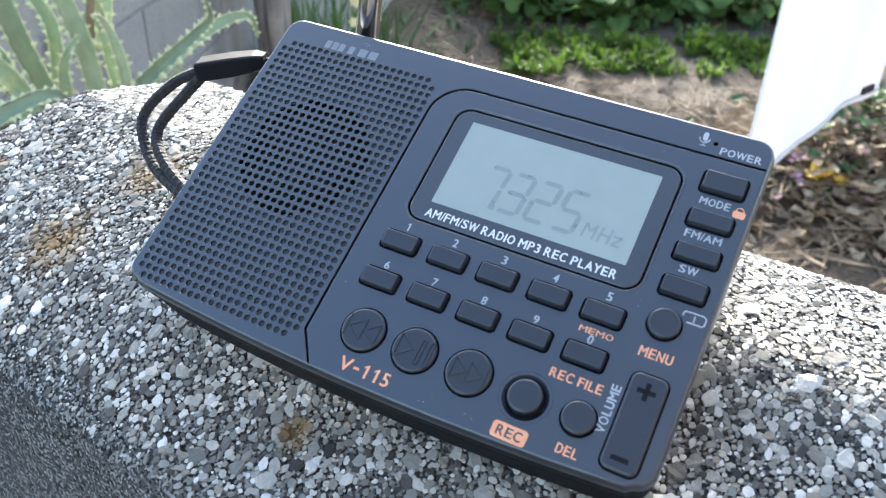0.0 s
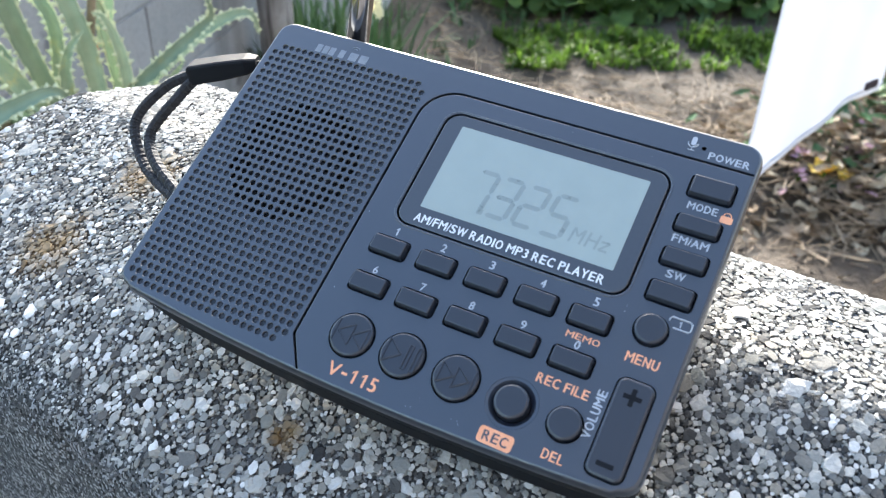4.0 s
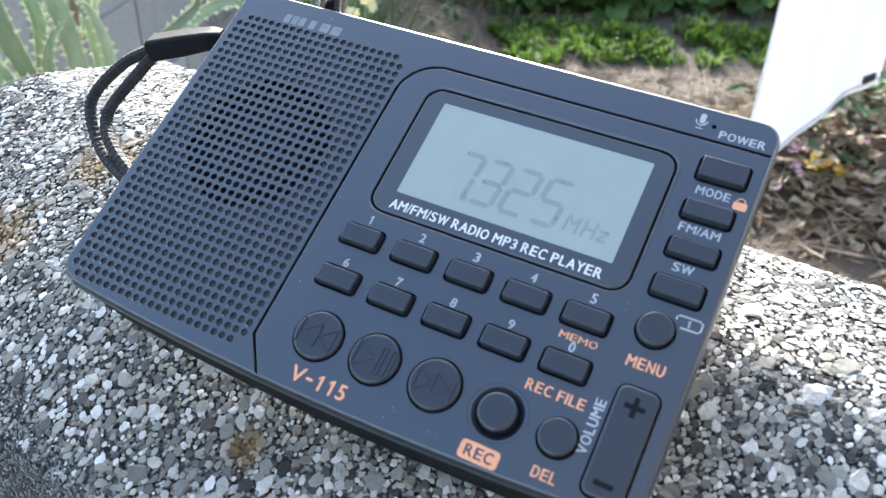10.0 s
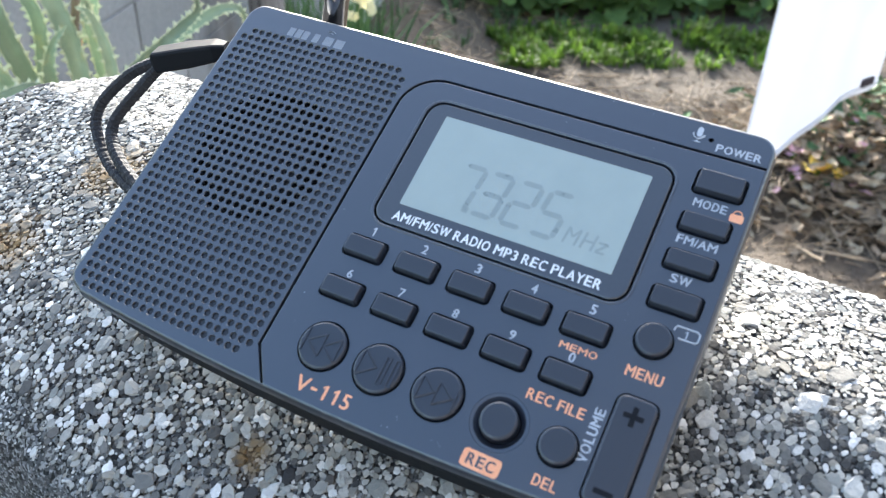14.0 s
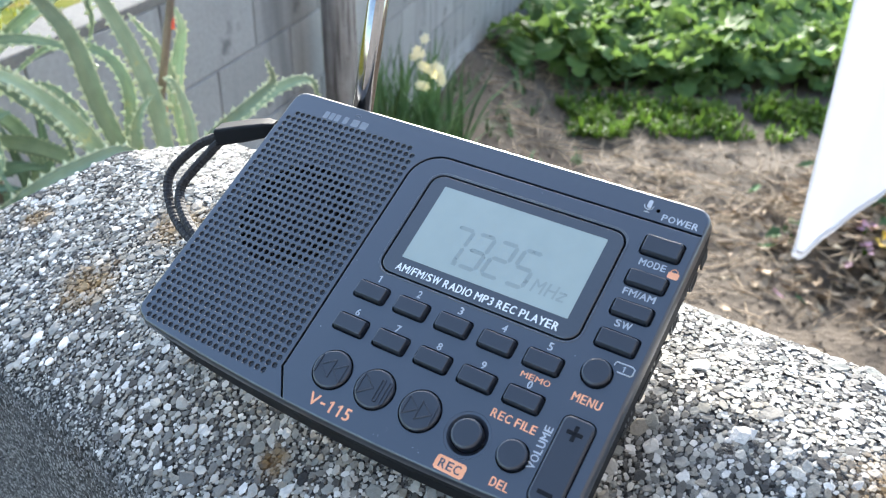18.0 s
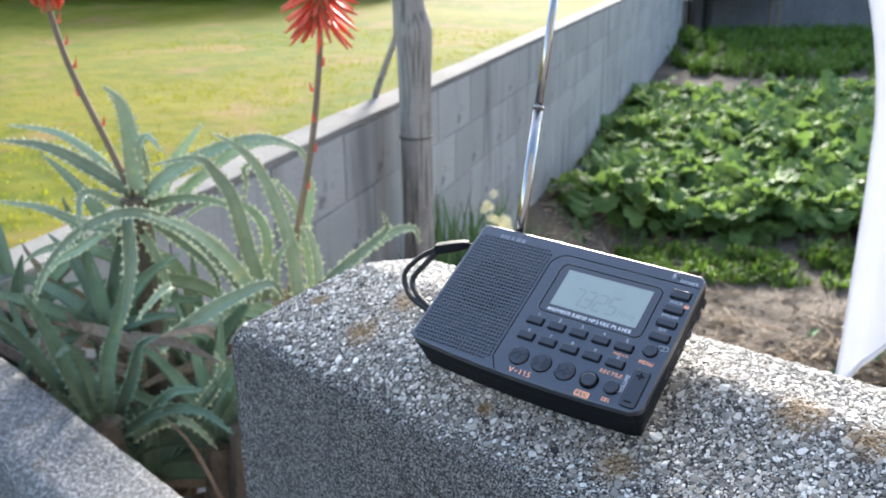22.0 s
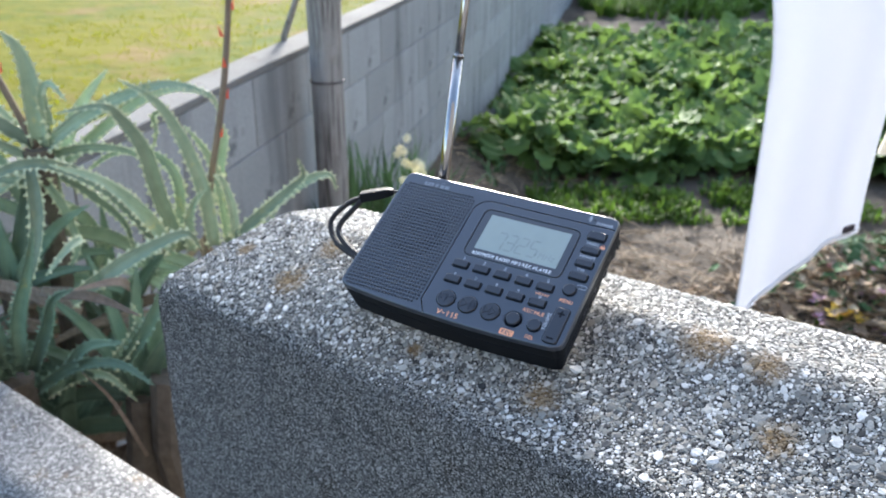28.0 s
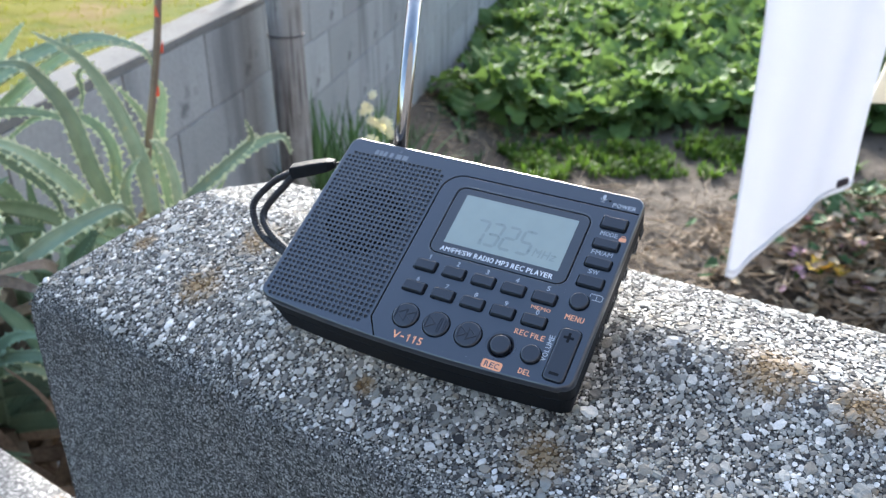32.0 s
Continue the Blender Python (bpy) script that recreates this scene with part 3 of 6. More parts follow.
def random_turns(count, tilt=math.pi):
    """Random turns: about z by any angle, and tipped by up to tilt."""
    z, t, d = rng.uniform(0, 2 * math.pi, count), rng.uniform(-tilt, tilt, count), rng.uniform(0, 2 * math.pi, count)
    cz, sz, ct, st = np.cos(z), np.sin(z), np.cos(t), np.sin(t)
    o, l = np.zeros(count), np.ones(count)
    rz = np.stack([np.stack([cz, -sz, o], -1), np.stack([sz, cz, o], -1), np.stack([o, o, l], -1)], -2)
    rx = np.stack([np.stack([l, o, o], -1), np.stack([o, ct, -st], -1), np.stack([o, st, ct], -1)], -2)
    cd, sd = np.cos(d), np.sin(d)
    rd = np.stack([np.stack([cd, -sd, o], -1), np.stack([sd, cd, o], -1), np.stack([o, o, l], -1)], -2)
    return rz @ rx @ rd


cells, peb = {}, []
for trial in range(170000):
    big = trial < 30000
    a = random.uniform(0.0, 0.50)
    b = random.uniform(0.001, 0.122)
    if a < coping_end(b) + 0.001:
        continue
    r = min(0.0023, random.lognormvariate(math.log(0.00076), 0.42)) if big else random.uniform(0.00025, 0.0007)
    if random.random() > 0.62 + 0.38 * min(1.0, max(0.0, b - 0.004) / 0.04) - 0.15 * wob(a, b, 0, 60):
        continue
    if b < 0.005 + 0.004 * math.sin(a * 70):
        r *= 0.55
    key = (int(a / 0.004), int(b / 0.004))
    ok = True
    for i in (-1, 0, 1):
        for j in (-1, 0, 1):
            for a2, b2, r2 in cells.get((key[0] + i, key[1] + j), ()):
                if (a - a2) ** 2 + (b - b2) ** 2 < (0.80 * (r + r2)) ** 2:
                    ok = False
    if ok:
        cells.setdefault(key, []).append((a, b, r))
        peb.append((a, b, r))
pa = np.array(peb)
pb = np.array([splay(q[0], q[1]) for q in peb])
px = C0.x + EX.x * pa[:, 0] + EY.x * pb
py = C0.y + EX.y * pa[:, 0] + EY.y * pb
pz = np.array([top_z(q[0], q[1]) for q in peb]) - np.clip(pa[:, 1] - 0.1185, 0, 1) * 0.6 - np.clip(0.004 - pa[:, 1], 0, 1) * 0.9 - pa[:, 2] * 0.05
flat_top = np.clip((pa[:, 1] - 0.045) / 0.04, 0, 1)   # worn flatter along the crest
turn = random_turns(len(pa), 0.16)
shape = np.stack([rng.uniform(0.95, 1.4, len(pa)), rng.uniform(0.8, 1.1, len(pa)), rng.uniform(0.20, 0.36, len(pa)) * (1 - 0.5 * flat_top)], -1) * pa[:, 2:3]
lean = np.repeat(np.eye(3)[None], len(pa), 0)
along = np.array([(top_z(q[0] + 0.004, q[1]) - top_z(q[0] - 0.004, q[1])) / 0.008 for q in peb])
across = np.array([(top_z(q[0], q[1] + 0.004) - top_z(q[0], q[1] - 0.004)) / 0.008 for q in peb])
lean[:, 2, 0], lean[:, 2, 1] = across * EY.x + along * EX.x, across * EY.y + along * EX.y
# flat-topped broken stones: seven-sided, narrower at the top
ang = np.arange(7) * 2 * math.pi / 7
ring = lambda r, z: np.stack([np.cos(ang) * r, np.sin(ang) * r, np.full(7, z)], -1)
STONE_V = np.concatenate([ring(1.0, -0.6), ring(1.02, 0.45), ring(0.86, 0.88), [[0, 0, 0.95]]])
STONE_F = np.array([(k, (k + 1) % 7, (k + 1) % 7 + 7) for k in range(7)] + [(k, (k + 1) % 7 + 7, k + 7) for k in range(7)] + [(k + 7, (k + 1) % 7 + 7, (k + 1) % 7 + 14) for k in range(7)]
                   + [(k + 7, (k + 1) % 7 + 14, k + 14) for k in range(7)] + [(k + 14, (k + 1) % 7 + 14, 21) for k in range(7)])
pebbles = many("pebbles", np.stack([px, py, pz], -1), lean @ (turn * shape[:, None, :]), PEBBLE, wall_front, "angular grey and white crushed pebbles", STONE_V, STONE_F, jitter=0.36)
pebbles["kind"] = "stuff"

# fine grit that stands out of the side and the end of the coping wall
cnt = 16000
ga, gz = rng.uniform(0.0, 0.42, cnt), 1.396 - 0.30 * rng.uniform(0, 1, cnt) ** 1.6
gr = rng.uniform(0.00018, 0.00045, cnt)
oct_v = np.array([(1, 0, 0), (-1, 0, 0), (0, 1, 0), (0, -1, 0), (0, 0, 1), (0, 0, -1)], float)
oct_f = np.array([(0, 2, 4), (2, 1, 4), (1, 3, 4), (3, 0, 4), (2, 0, 5), (1, 2, 5), (3, 1, 5), (0, 3, 5)])
gp = np.stack([C0.x + EX.x * ga, C0.y + EX.y * ga, gz], -1)
grit = many("grit", gp, random_turns(cnt) * gr[:, None, None], GRIT, wall_front, "fine pale grit", oct_v, oct_f, jitter=0.3)
grit["kind"] = "stuff"

# the lower length of the same wall
v, f = grid(steps(-1.1, 0.035, 120), range(9), lambda a, k: (lambda b, z: ((C0 + EX * a + EY * b).x, (C0 + EX * a + EY * b).y, z + wob(a, b, z, 40) * 0.0025 * (z > 1.0)))(
    (0.0, 0.0, 0.004, 0.03, 0.055, 0.08, 0.1, 0.104, 0.104)[k], (0.0, 1.085, 1.098, 1.10, 1.101, 1.10, 1.098, 1.09, 0.0)[k]))
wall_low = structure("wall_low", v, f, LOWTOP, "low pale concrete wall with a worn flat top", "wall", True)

# ground, lawn and the long garden wall
WALL_DIR = Vector((0.274, 0.962)).normalized()
WALL_N = Vector((-WALL_DIR.y, WALL_DIR.x))
WALL_AT = Vector((-0.307, 2.33))


def wall_point(s, off):
    return WALL_AT + WALL_DIR * s + WALL_N * off


def ground_z(x, y):
    off = (Vector((x, y)) - WALL_AT).dot(WALL_N)
    bank = 0.22 * max(0.0, 1 + off / 0.6) if -0.6 < off < 0.2 and y < 5 else 0
    near = 1 if y < 14 and x < 9 else 0
    return bank + near * (wob(x, y, 0, 1.3) * 0.04 + wob(x, y, 0, 5) * 0.02 + wob(x, y, 0, 17) * 0.01)


xs = [-150, -60, -20, -6, -2.5] + steps(-1.6, 3.6, 130) + steps(3.8, 9, 26) + [14, 30, 70, 150]
ys = [-150, -60, -20, -6, -2, 0] + steps(0.6, 5.2, 115) + steps(5.4, 18, 60) + [24, 40, 80, 200]
v, f = grid(xs, ys, lambda x, y: (x, y, ground_z(x, y)))
ground = structure("ground", v, f, SOIL, "dry brown garden soil with small clods", "soil", True)


def lawn_edge(s, y):
    p = wall_point(s, 0.11)
    return (p.x - y, p.y, 0.70 + (wob(p.x - y, p.y, 0, 0.5) * 0.05 if y > 0.3 else 0))


v, f = grid(steps(-6, 60, 90), [0.0, 0.2, 0.5, 1, 1.5, 2, 3, 4, 5, 6.5, 8, 10, 12, 15, 20, 30, 50, 90], lawn_edge)
v += [(p[0], p[1], -0.3) for p in v[:91]]
base = len(v) - 91
f += [(i, i + 1, base + i + 1, base + i) for i in range(90)]
lawn = structure("lawn", v, f, LAWN, "sunlit yellow-green winter lawn behind the wall", "lawn", True)

# far slope that closes the view
v, f = grid(steps(-150, 150, 60), steps(0, 1, 14), lambda x, t: (x, 48 + 60 * t + wob(x, t, 3, 0.05) * 6, 0.4 + 26 * t ** 0.8 + wob(x, t * 40, 0, 0.12) * 1.8 * t))
slope = structure("backdrop", v, f, HILL, "brown winter slope with scrub, far off", "hillside", True)

core_v, core_f = [], []
pts = [(-4.2, 0.005), (14.2, 0.005), (14.2, 0.10), (-4.2, 0.10)]
lp = [tuple(wall_point(*q)) for q in pts]
core_v, core_f = loft([[(x, y, z) for x, y in lp] for z in (-0.2, 1.125)])
wall_back = structure("wall_back", core_v, core_f, JOINT, "long grey concrete block wall with recessed joints", "wall")
v, f = [], []
cap_s = steps(-4.2, 14.2, 120)
cap_p = [(-0.001, 1.122), (-0.001, 1.1385), (0.001, 1.141), (0.05, 1.143), (0.104, 1.141), (0.106, 1.1385), (0.106, 1.122)]
v, f = grid(cap_s, range(len(cap_p)), lambda s, k: (*wall_point(s, cap_p[k][0] + wob(s, k, 0, 9) * 0.002), cap_p[k][1] + wob(s, k, 5, 6) * 0.003))
mesh_ob("cap", v, f, CAPSTONE, wall_back, "worn mortar cap")



# unseen plain dark wall, added behind the camera to hold back sky light
v, f = loft([[(-0.7, -1.45, z), (9.0, -1.45, z), (9.0, -1.25, z), (-0.7, -1.25, z)] for z in (-0.1, 6.0)])
structure("wall_skyblock", v, f, DARKWALL, "unseen dark wall added behind the camera to cut sky light", "wall")

# ---- the radio ----
RADIO = Matrix(((0.8396, 0.4819, -0.2507, 0), (-0.5417, 0.7093, -0.451, 0), (-0.0395, 0.5145, 0.8566, 1.45), (0, 0, 0, 1)))
radio = thing("portable_radio", "small matt black pocket radio with orange lettering on the coping", "radio", RADIO)

BOW = 2.7


def weld(ob):
    bm = bmesh.new()
    bm.from_mesh(ob.data)
    bmesh.ops.remove_doubles(bm, verts=bm.verts, dist=1e-6)
    bm.to_mesh(ob.data)
    bm.free()
    return ob


def low_edge(x):
    return -38.0 - BOW * (1 - ((x - 1.2) / 58.8) ** 2)


def bottom(x0, x1, n=14):
    return [(x, low_edge(x)) for x in steps(x0, x1, n)]


R_ = 4.0
outline = bottom(-53.0, 55.5, 24) + arc(60 - R_, -37.6 + R_, R_, -80, 0) + arc(60 - R_, 37.8 - R_, R_, 0, 90) + arc(-57.5 + R_, 37.8 - R_, R_, 90, 180) + arc(-57.5 + R_, -37.8 + R_, R_, 180, 262)


def foot(ring, drop, deeper):
    """The underside keeps nearly its full depth at the back."""
    return [(x, y - drop, z - deeper) if y < -0.030 else (x, y, z) for x, y, z in ring]


# the shade on the sides is carried by the darker shell colour
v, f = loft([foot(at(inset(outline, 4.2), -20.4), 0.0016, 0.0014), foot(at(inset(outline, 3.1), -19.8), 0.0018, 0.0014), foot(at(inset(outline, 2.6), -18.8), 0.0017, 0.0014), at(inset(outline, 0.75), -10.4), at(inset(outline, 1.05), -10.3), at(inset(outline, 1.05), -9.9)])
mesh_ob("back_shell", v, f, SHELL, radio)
v, f = loft([at(inset(outline, 1.05), -9.9), at(inset(outline, 0.7), -9.8), at(inset(outline, 0.05), -2.6)], (False, False))
mesh_ob("front_shell", v, f, SHELL, radio)
# the face rolls over into the sides
ROLL = 0.85
quarter = [(1 - math.cos(a), math.sin(a)) for a in steps(0, math.pi / 2, 7)]
v, f = loft([at(inset(outline, 0.05 + (ROLL - 0.05) * p), -2.6 + 2.57 * q) for p, q in quarter], (False, False))
mesh_ob("rolled_rim", v, f, PLASTIC, radio, "", True)
v, f = loft([at(inset(outline, 0.7), -2.9), at(inset(outline, 0.7), -1.3)])
mesh_ob("inner_frame", v, f, DEEP, radio)

# front plate with the loudspeaker grille and the strip along the top
PX, PY, PITCH, PITCH_Y = -54.6, -36.1, 1.83, 2.005
NX, NY = 23, 34
gx0, gx1 = PX - PITCH / 2, PX + (NX - 0.5) * PITCH
gy0, gy1 = PY - 0.8, PY + (NY - 0.5) * PITCH_Y
gy_ = PY + PITCH_Y / 2
RI, XL, XR, YT = R_ - ROLL, -57.5 + R_, 60 - R_, 37.8 - R_


def inner_bottom(x0, x1, n):
    return [(x, y + ROLL) for x, y in bottom(x0, x1, n)]


left_plate = (inner_bottom(-52.6, -8.4, 10) + [(-12.7, -33.6), (-12.7, 0), (-12.7, 22.5)] + arc(-4.4, 22.5, 8.3, 180, 90, 10) + [(20, 30.8), (40, 30.8), (60 - ROLL, 30.8)]
              + arc(XR, YT, RI, 0, 90) + arc(XL, YT, RI, 90, 180) + arc(XL, -37.8 + R_, RI, 180, 258))
grille_opening = [(gx0 + PITCH, gy0), (gx1, gy0), (gx1, gy1), (gx0, gy1), (gx0, gy_), (gx0 + PITCH, gy_)]
mic_hole = circle(48.2, 33.5, 0.5, 12)
v, f = plate(left_plate, [grille_opening, mic_hole], -1.5, 0.0, 0.14, 0.05)
weld(mesh_ob("front_plate", v, f, PLASTIC, radio))
sq = [(1, 0), (1, 1), (0, 1), (-1, 1), (-1, 0), (-1, -1), (0, -1), (1, -1)]
v, f = [], []
for i in range(NX):
    for j in range(NY):
        if i == 0 and j == 0:
            continue
        cx, cy = PX + i * PITCH, PY + j * PITCH_Y
        if i in (0, NX - 1) and j in (0, NY - 1):
            hole_r = 0.0
        else:
            hole_r = 0.67
        base = len(v)
        v += [((cx + a * PITCH / 2) * MM, (cy + b * (0.8 if b < 0 and j == 0 else PITCH_Y / 2)) * MM, 0) for a, b in sq]
        if hole_r == 0:
            f.append(tuple(base + k for k in range(8)))
            continue
        for rr, z in ((hole_r + 0.13, 0.0), (hole_r, -0.13), (hole_r, -0.46)):
            v += [((cx + rr * math.cos(k * math.pi / 4)) * MM, (cy + rr * math.sin(k * math.pi / 4)) * MM, z * MM) for k in range(8)]
        for ring in range(3):
            for k in range(8):
                m2 = (k + 1) % 8
                f.append((base + ring * 8 + k, base + ring * 8 + m2, base + ring * 8 + 8 + m2, base + ring * 8 + 8 + k))
mesh_ob("speaker_grille", v, f, PLASTIC, radio, "grid of small round speaker holes")
SPX, SPY = -34.0, 2.5
ring_out = circle(SPX, SPY, 15.2, 48)
polys = [[Vector((x, y, 0)) for x, y in [(gx0, gy0), (gx1, gy0), (gx1, gy1), (gx0, gy1)]], [Vector((x, y, 0)) for x, y in ring_out[::-1]]]
flat = [q for p in polys for q in p]
mesh_ob("grille_backing", [(q.x * MM, q.y * MM, -0.44 * MM) for q in flat], [t for t in tessellate_polygon(polys)], FLOOR_GREY, radio)
v, f = loft([at(ring_out, -0.46), at(ring_out, -1.25), at(circle(SPX, SPY, 10.5, 48), -1.25)], (False, False))
mesh_ob("speaker_surround", v, f, DEEP, radio)
v, f = loft([at(circle(SPX, SPY, 10.5, 48), -1.2), at(circle(SPX, SPY, 8, 48), -0.95), at(circle(SPX, SPY, 4, 48), -0.8)], (False, True))
mesh_ob("speaker_cone", v, f, FLOOR_GREY, radio)

# control panel
keys = []
for i in range(5):
    keys.append(("number_key", rounded(-2.95 + 10.9 * i - 4.0, -9.5 - 2.05, -2.95 + 10.9 * i + 4.0, -9.5 + 2.05, 0.7, 3), 1.3))
    keys.append(("number_key", rounded(-3.05 + 10.9 * i - 4.0, -18.5 - 2.05, -3.05 + 10.9 * i + 4.0, -18.5 + 2.05, 0.7, 3), 1.3))
for y, h in ((24.4, 2.4), (15.7, 1.9), (7.95, 1.9), (0.3, 2.1)):
    keys.append(("side_key", rounded(52.7 - 4.3, y + 0.15 - h, 52.7 + 4.3, y + 0.15 + h, 0.7, 3), 1.3))
rounds = [("menu_button", 51.7, -7.4, 3.05, 1.2), ("previous_button", -1.0, -29.5, 4.5, 0.7), ("play_button", 10.4, -29.5, 4.5, 0.7), ("next_button", 22.0, -29.6, 4.5, 0.7),
          ("delete_button", 43.9, -29.9, 3.15, 1.3)]
vol = rounded(49.8, -36.3, 56.6, -17.6, 1.6, 4)
glass = rounded(-5.35, -3.05, 44.65, 25.45, 3.2, 6)
right_panel = (inner_bottom(-7.9, 55.5, 16) + arc(XR, -37.6 + R_, RI, -78, 0) + [(60 - ROLL, 0), (60 - ROLL, 30.3), (40, 30.3), (20, 30.3)] + arc(-4.4, 22.5, 7.8, 90, 180, 10) + [(-12.2, 0), (-12.2, -33.4)])
holes = [inset(p, -0.35) for _, p, _ in keys] + [circle(x, y, r + 0.35, 28) for _, x, y, r, _ in rounds] + [circle(33.6, -29.9, 5.05, 32), inset(vol, -0.3), inset(glass, -0.45)]
v, f = plate(right_panel, holes, -1.5, -0.05, 0.14, 1.2)
weld(mesh_ob("control_panel", v, f, PLASTIC, radio))
for name, poly, h in keys:
    v, f = loft([at(poly, -1.25), at(inset(poly, 0.1), 0.2), at(inset(poly, 0.32), h - 0.22), at(inset(poly, 0.4), h - 0.07), at(inset(poly, 0.55), h)], (False, True))
    mesh_ob(name, v, f, RUBBER, radio)
for name, x, y, r, h in rounds:
    v, f = button(circle(x, y, r, 32), -1.25, h, 0.45)
    b_ = mesh_ob(name, v, f, RUBBER, radio)
    # raised transport signs
    if name in ("previous_button", "play_button", "next_button"):
        strokes = {"previous_button": [((-2.6, -1.5), (-2.6, 1.5)), ((0.1, 1.4), (-2.2, 0)), ((-2.2, 0), (0.1, -1.4)), ((0.1, -1.4), (0.1, 1.4)), ((2.5, 1.4), (0.3, 0)), ((0.3, 0), (2.5, -1.4)), ((2.5, -1.4), (2.5, 1.4))],
                   "play_button": [((-2.6, -1.6), (-2.6, 1.6)), ((-2.6, 1.6), (-0.1, 0)), ((-0.1, 0), (-2.6, -1.6)), ((0.7, -1.6), (0.7, 1.6)), ((1.3, -1.6), (1.3, 1.6)), ((0.7, 1.6), (1.3, 1.6)), ((0.7, -1.6), (1.3, -1.6)), ((2.1, -1.6), (2.1, 1.6)), ((2.7, -1.6), (2.7, 1.6)), ((2.1, 1.6), (2.7, 1.6)), ((2.1, -1.6), (2.7, -1.6))],
                   "next_button": [((-2.5, -1.4), (-2.5, 1.4)), ((-2.5, 1.4), (-0.3, 0)), ((-0.3, 0), (-2.5, -1.4)), ((-0.1, -1.4), (-0.1, 1.4)), ((-0.1, 1.4), (2.2, 0)), ((2.2, 0), (-0.1, -1.4)), ((2.6, -1.5), (2.6, 1.5))]}[name]
        sv, sf = [], []
        for (x0, y0), (x1, y1) in strokes:
            q0, q1 = Vector((x + x0 * 1.32, y + y0 * 1.55, h + 0.02)) * MM, Vector((x + x1 * 1.32, y + y1 * 1.55, h + 0.02)) * MM
            tv, tf = tube([q0, q1], [0.00020, 0.00020], 5)
            base = len(sv)
            sv += tv
            sf += [tuple(base + k for k in q) for q in tf]
        mesh_ob("embossed_sign", sv, sf, RUBBER, b_)
v, f = loft([at(circle(33.6, -29.9, 5.0, 36), -0.06), at(circle(33.6, -29.9, 4.4, 36), -0.12), at(circle(33.6, -29.9, 3.9, 36), -0.5), at(circle(33.6, -29.9, 3.55, 36), -0.9)], (False, False))
mesh_ob("record_dish", v, f, PLASTIC, radio)
v, f = button(circle(33.6, -29.9, 3.3, 32), -1.25, 1.3, 0.5)
mesh_ob("record_button", v, f, RUBBER, radio)
v, f = button(vol, -1.25, 0.75, 0.5)
volume = mesh_ob("volume_rocker", v, f, RUBBER, radio)
# plus and minus in the darkened plastic, so they read as recessed
for cx, cy, w_, h_ in ((53.2, -21.0, 3.4, 0.9), (53.2, -21.0, 0.9, 3.4), (53.0, -34.0, 3.2, 0.9)):
    v, f = button(rounded(cx - w_ / 2, cy - h_ / 2, cx + w_ / 2, cy + h_ / 2, 0.15, 2), 0.7, 0.86, 0.1)
    mesh_ob("embossed_sign", v, f, SHELL, volume)

# display
v, f = loft([at(inset(glass, -1.0), -0.06), at(inset(glass, -0.9), 0.03), at(inset(glass, -0.65), 0.03), at(inset(glass, -0.55), -0.06)], (False, False))
mesh_ob("display_rim", v, f, PLASTIC, radio)
v, f = button(glass, -1.25, -0.02, 0.25)
display = mesh_ob("display_window", v, f, GLASSY, radio, "glossy black display frame")
v, f = button(rounded(-1.3, 1.5, 41.0, 22.7, 0.25, 2), -0.05, 0.015, 0.01)
screen = mesh_ob("lcd_screen", v, f, LCD, display, "pale grey-blue liquid crystal screen")
SEGS = {"a": ((0.02, 1), (0.98, 1)), "b": ((1, 0.99), (1, 0.51)), "c": ((1, 0.49), (1, 0.01)), "d": ((0.02, 0), (0.98, 0)), "e": ((0, 0.49), (0, 0.01)), "f": ((0, 0.99), (0, 0.51)), "g": ((0.02, 0.5), (0.98, 0.5))}
ON = {"7": "abc", "3": "abgcd", "2": "abged", "5": "afgcd"}


def digit(ch, x, y, w_, h_, t_):
    sv, sf = [], []
    for s_ in ON[ch]:
        (ax, ay), (bx, by) = SEGS[s_]
        p0, p1 = Vector((x + ax * w_ + ay * 0.9, y + ay * h_)), Vector((x + bx * w_ + by * 0.9, y + by * h_))
        d_ = (p1 - p0).normalized() * t_
        n_ = Vector((-d_.y, d_.x)) * 0.5
        ring = [p0, p0 + d_ * 0.5 + n_, p1 - d_ * 0.5 + n_, p1, p1 - d_ * 0.5 - n_, p0 + d_ * 0.5 - n_][::-1]
        base = len(sv)
        sv += [(q.x * MM, q.y * MM, 0.03 * MM) for q in ring]
        sf.append(tuple(base + k for k in range(6)))
    return sv, sf


for ch, x in (("7", 6.7), ("3", 12.3), ("2", 18.2), ("5", 24.3)):
    v, f = digit(ch, x, 4.4, 4.2, 9.3, 1.05)
    mesh_ob("lcd_digit", v, f, SEGMENT, display)
mesh_ob("lcd_digit", at(rounded(10.5, 3.9, 11.8, 5.2, 0.2, 2), 0.03), [tuple(range(12))], SEGMENT, display)


WIDE = {"M": 0.83, "W": 0.94, "I": 0.28, "/": 0.28, " ": 0.28, "O": 0.78, "E": 0.67, "P": 0.67, "S": 0.67, "V": 0.67, "Y": 0.67, "F": 0.61, "L": 0.61}
GLYPHS = {}


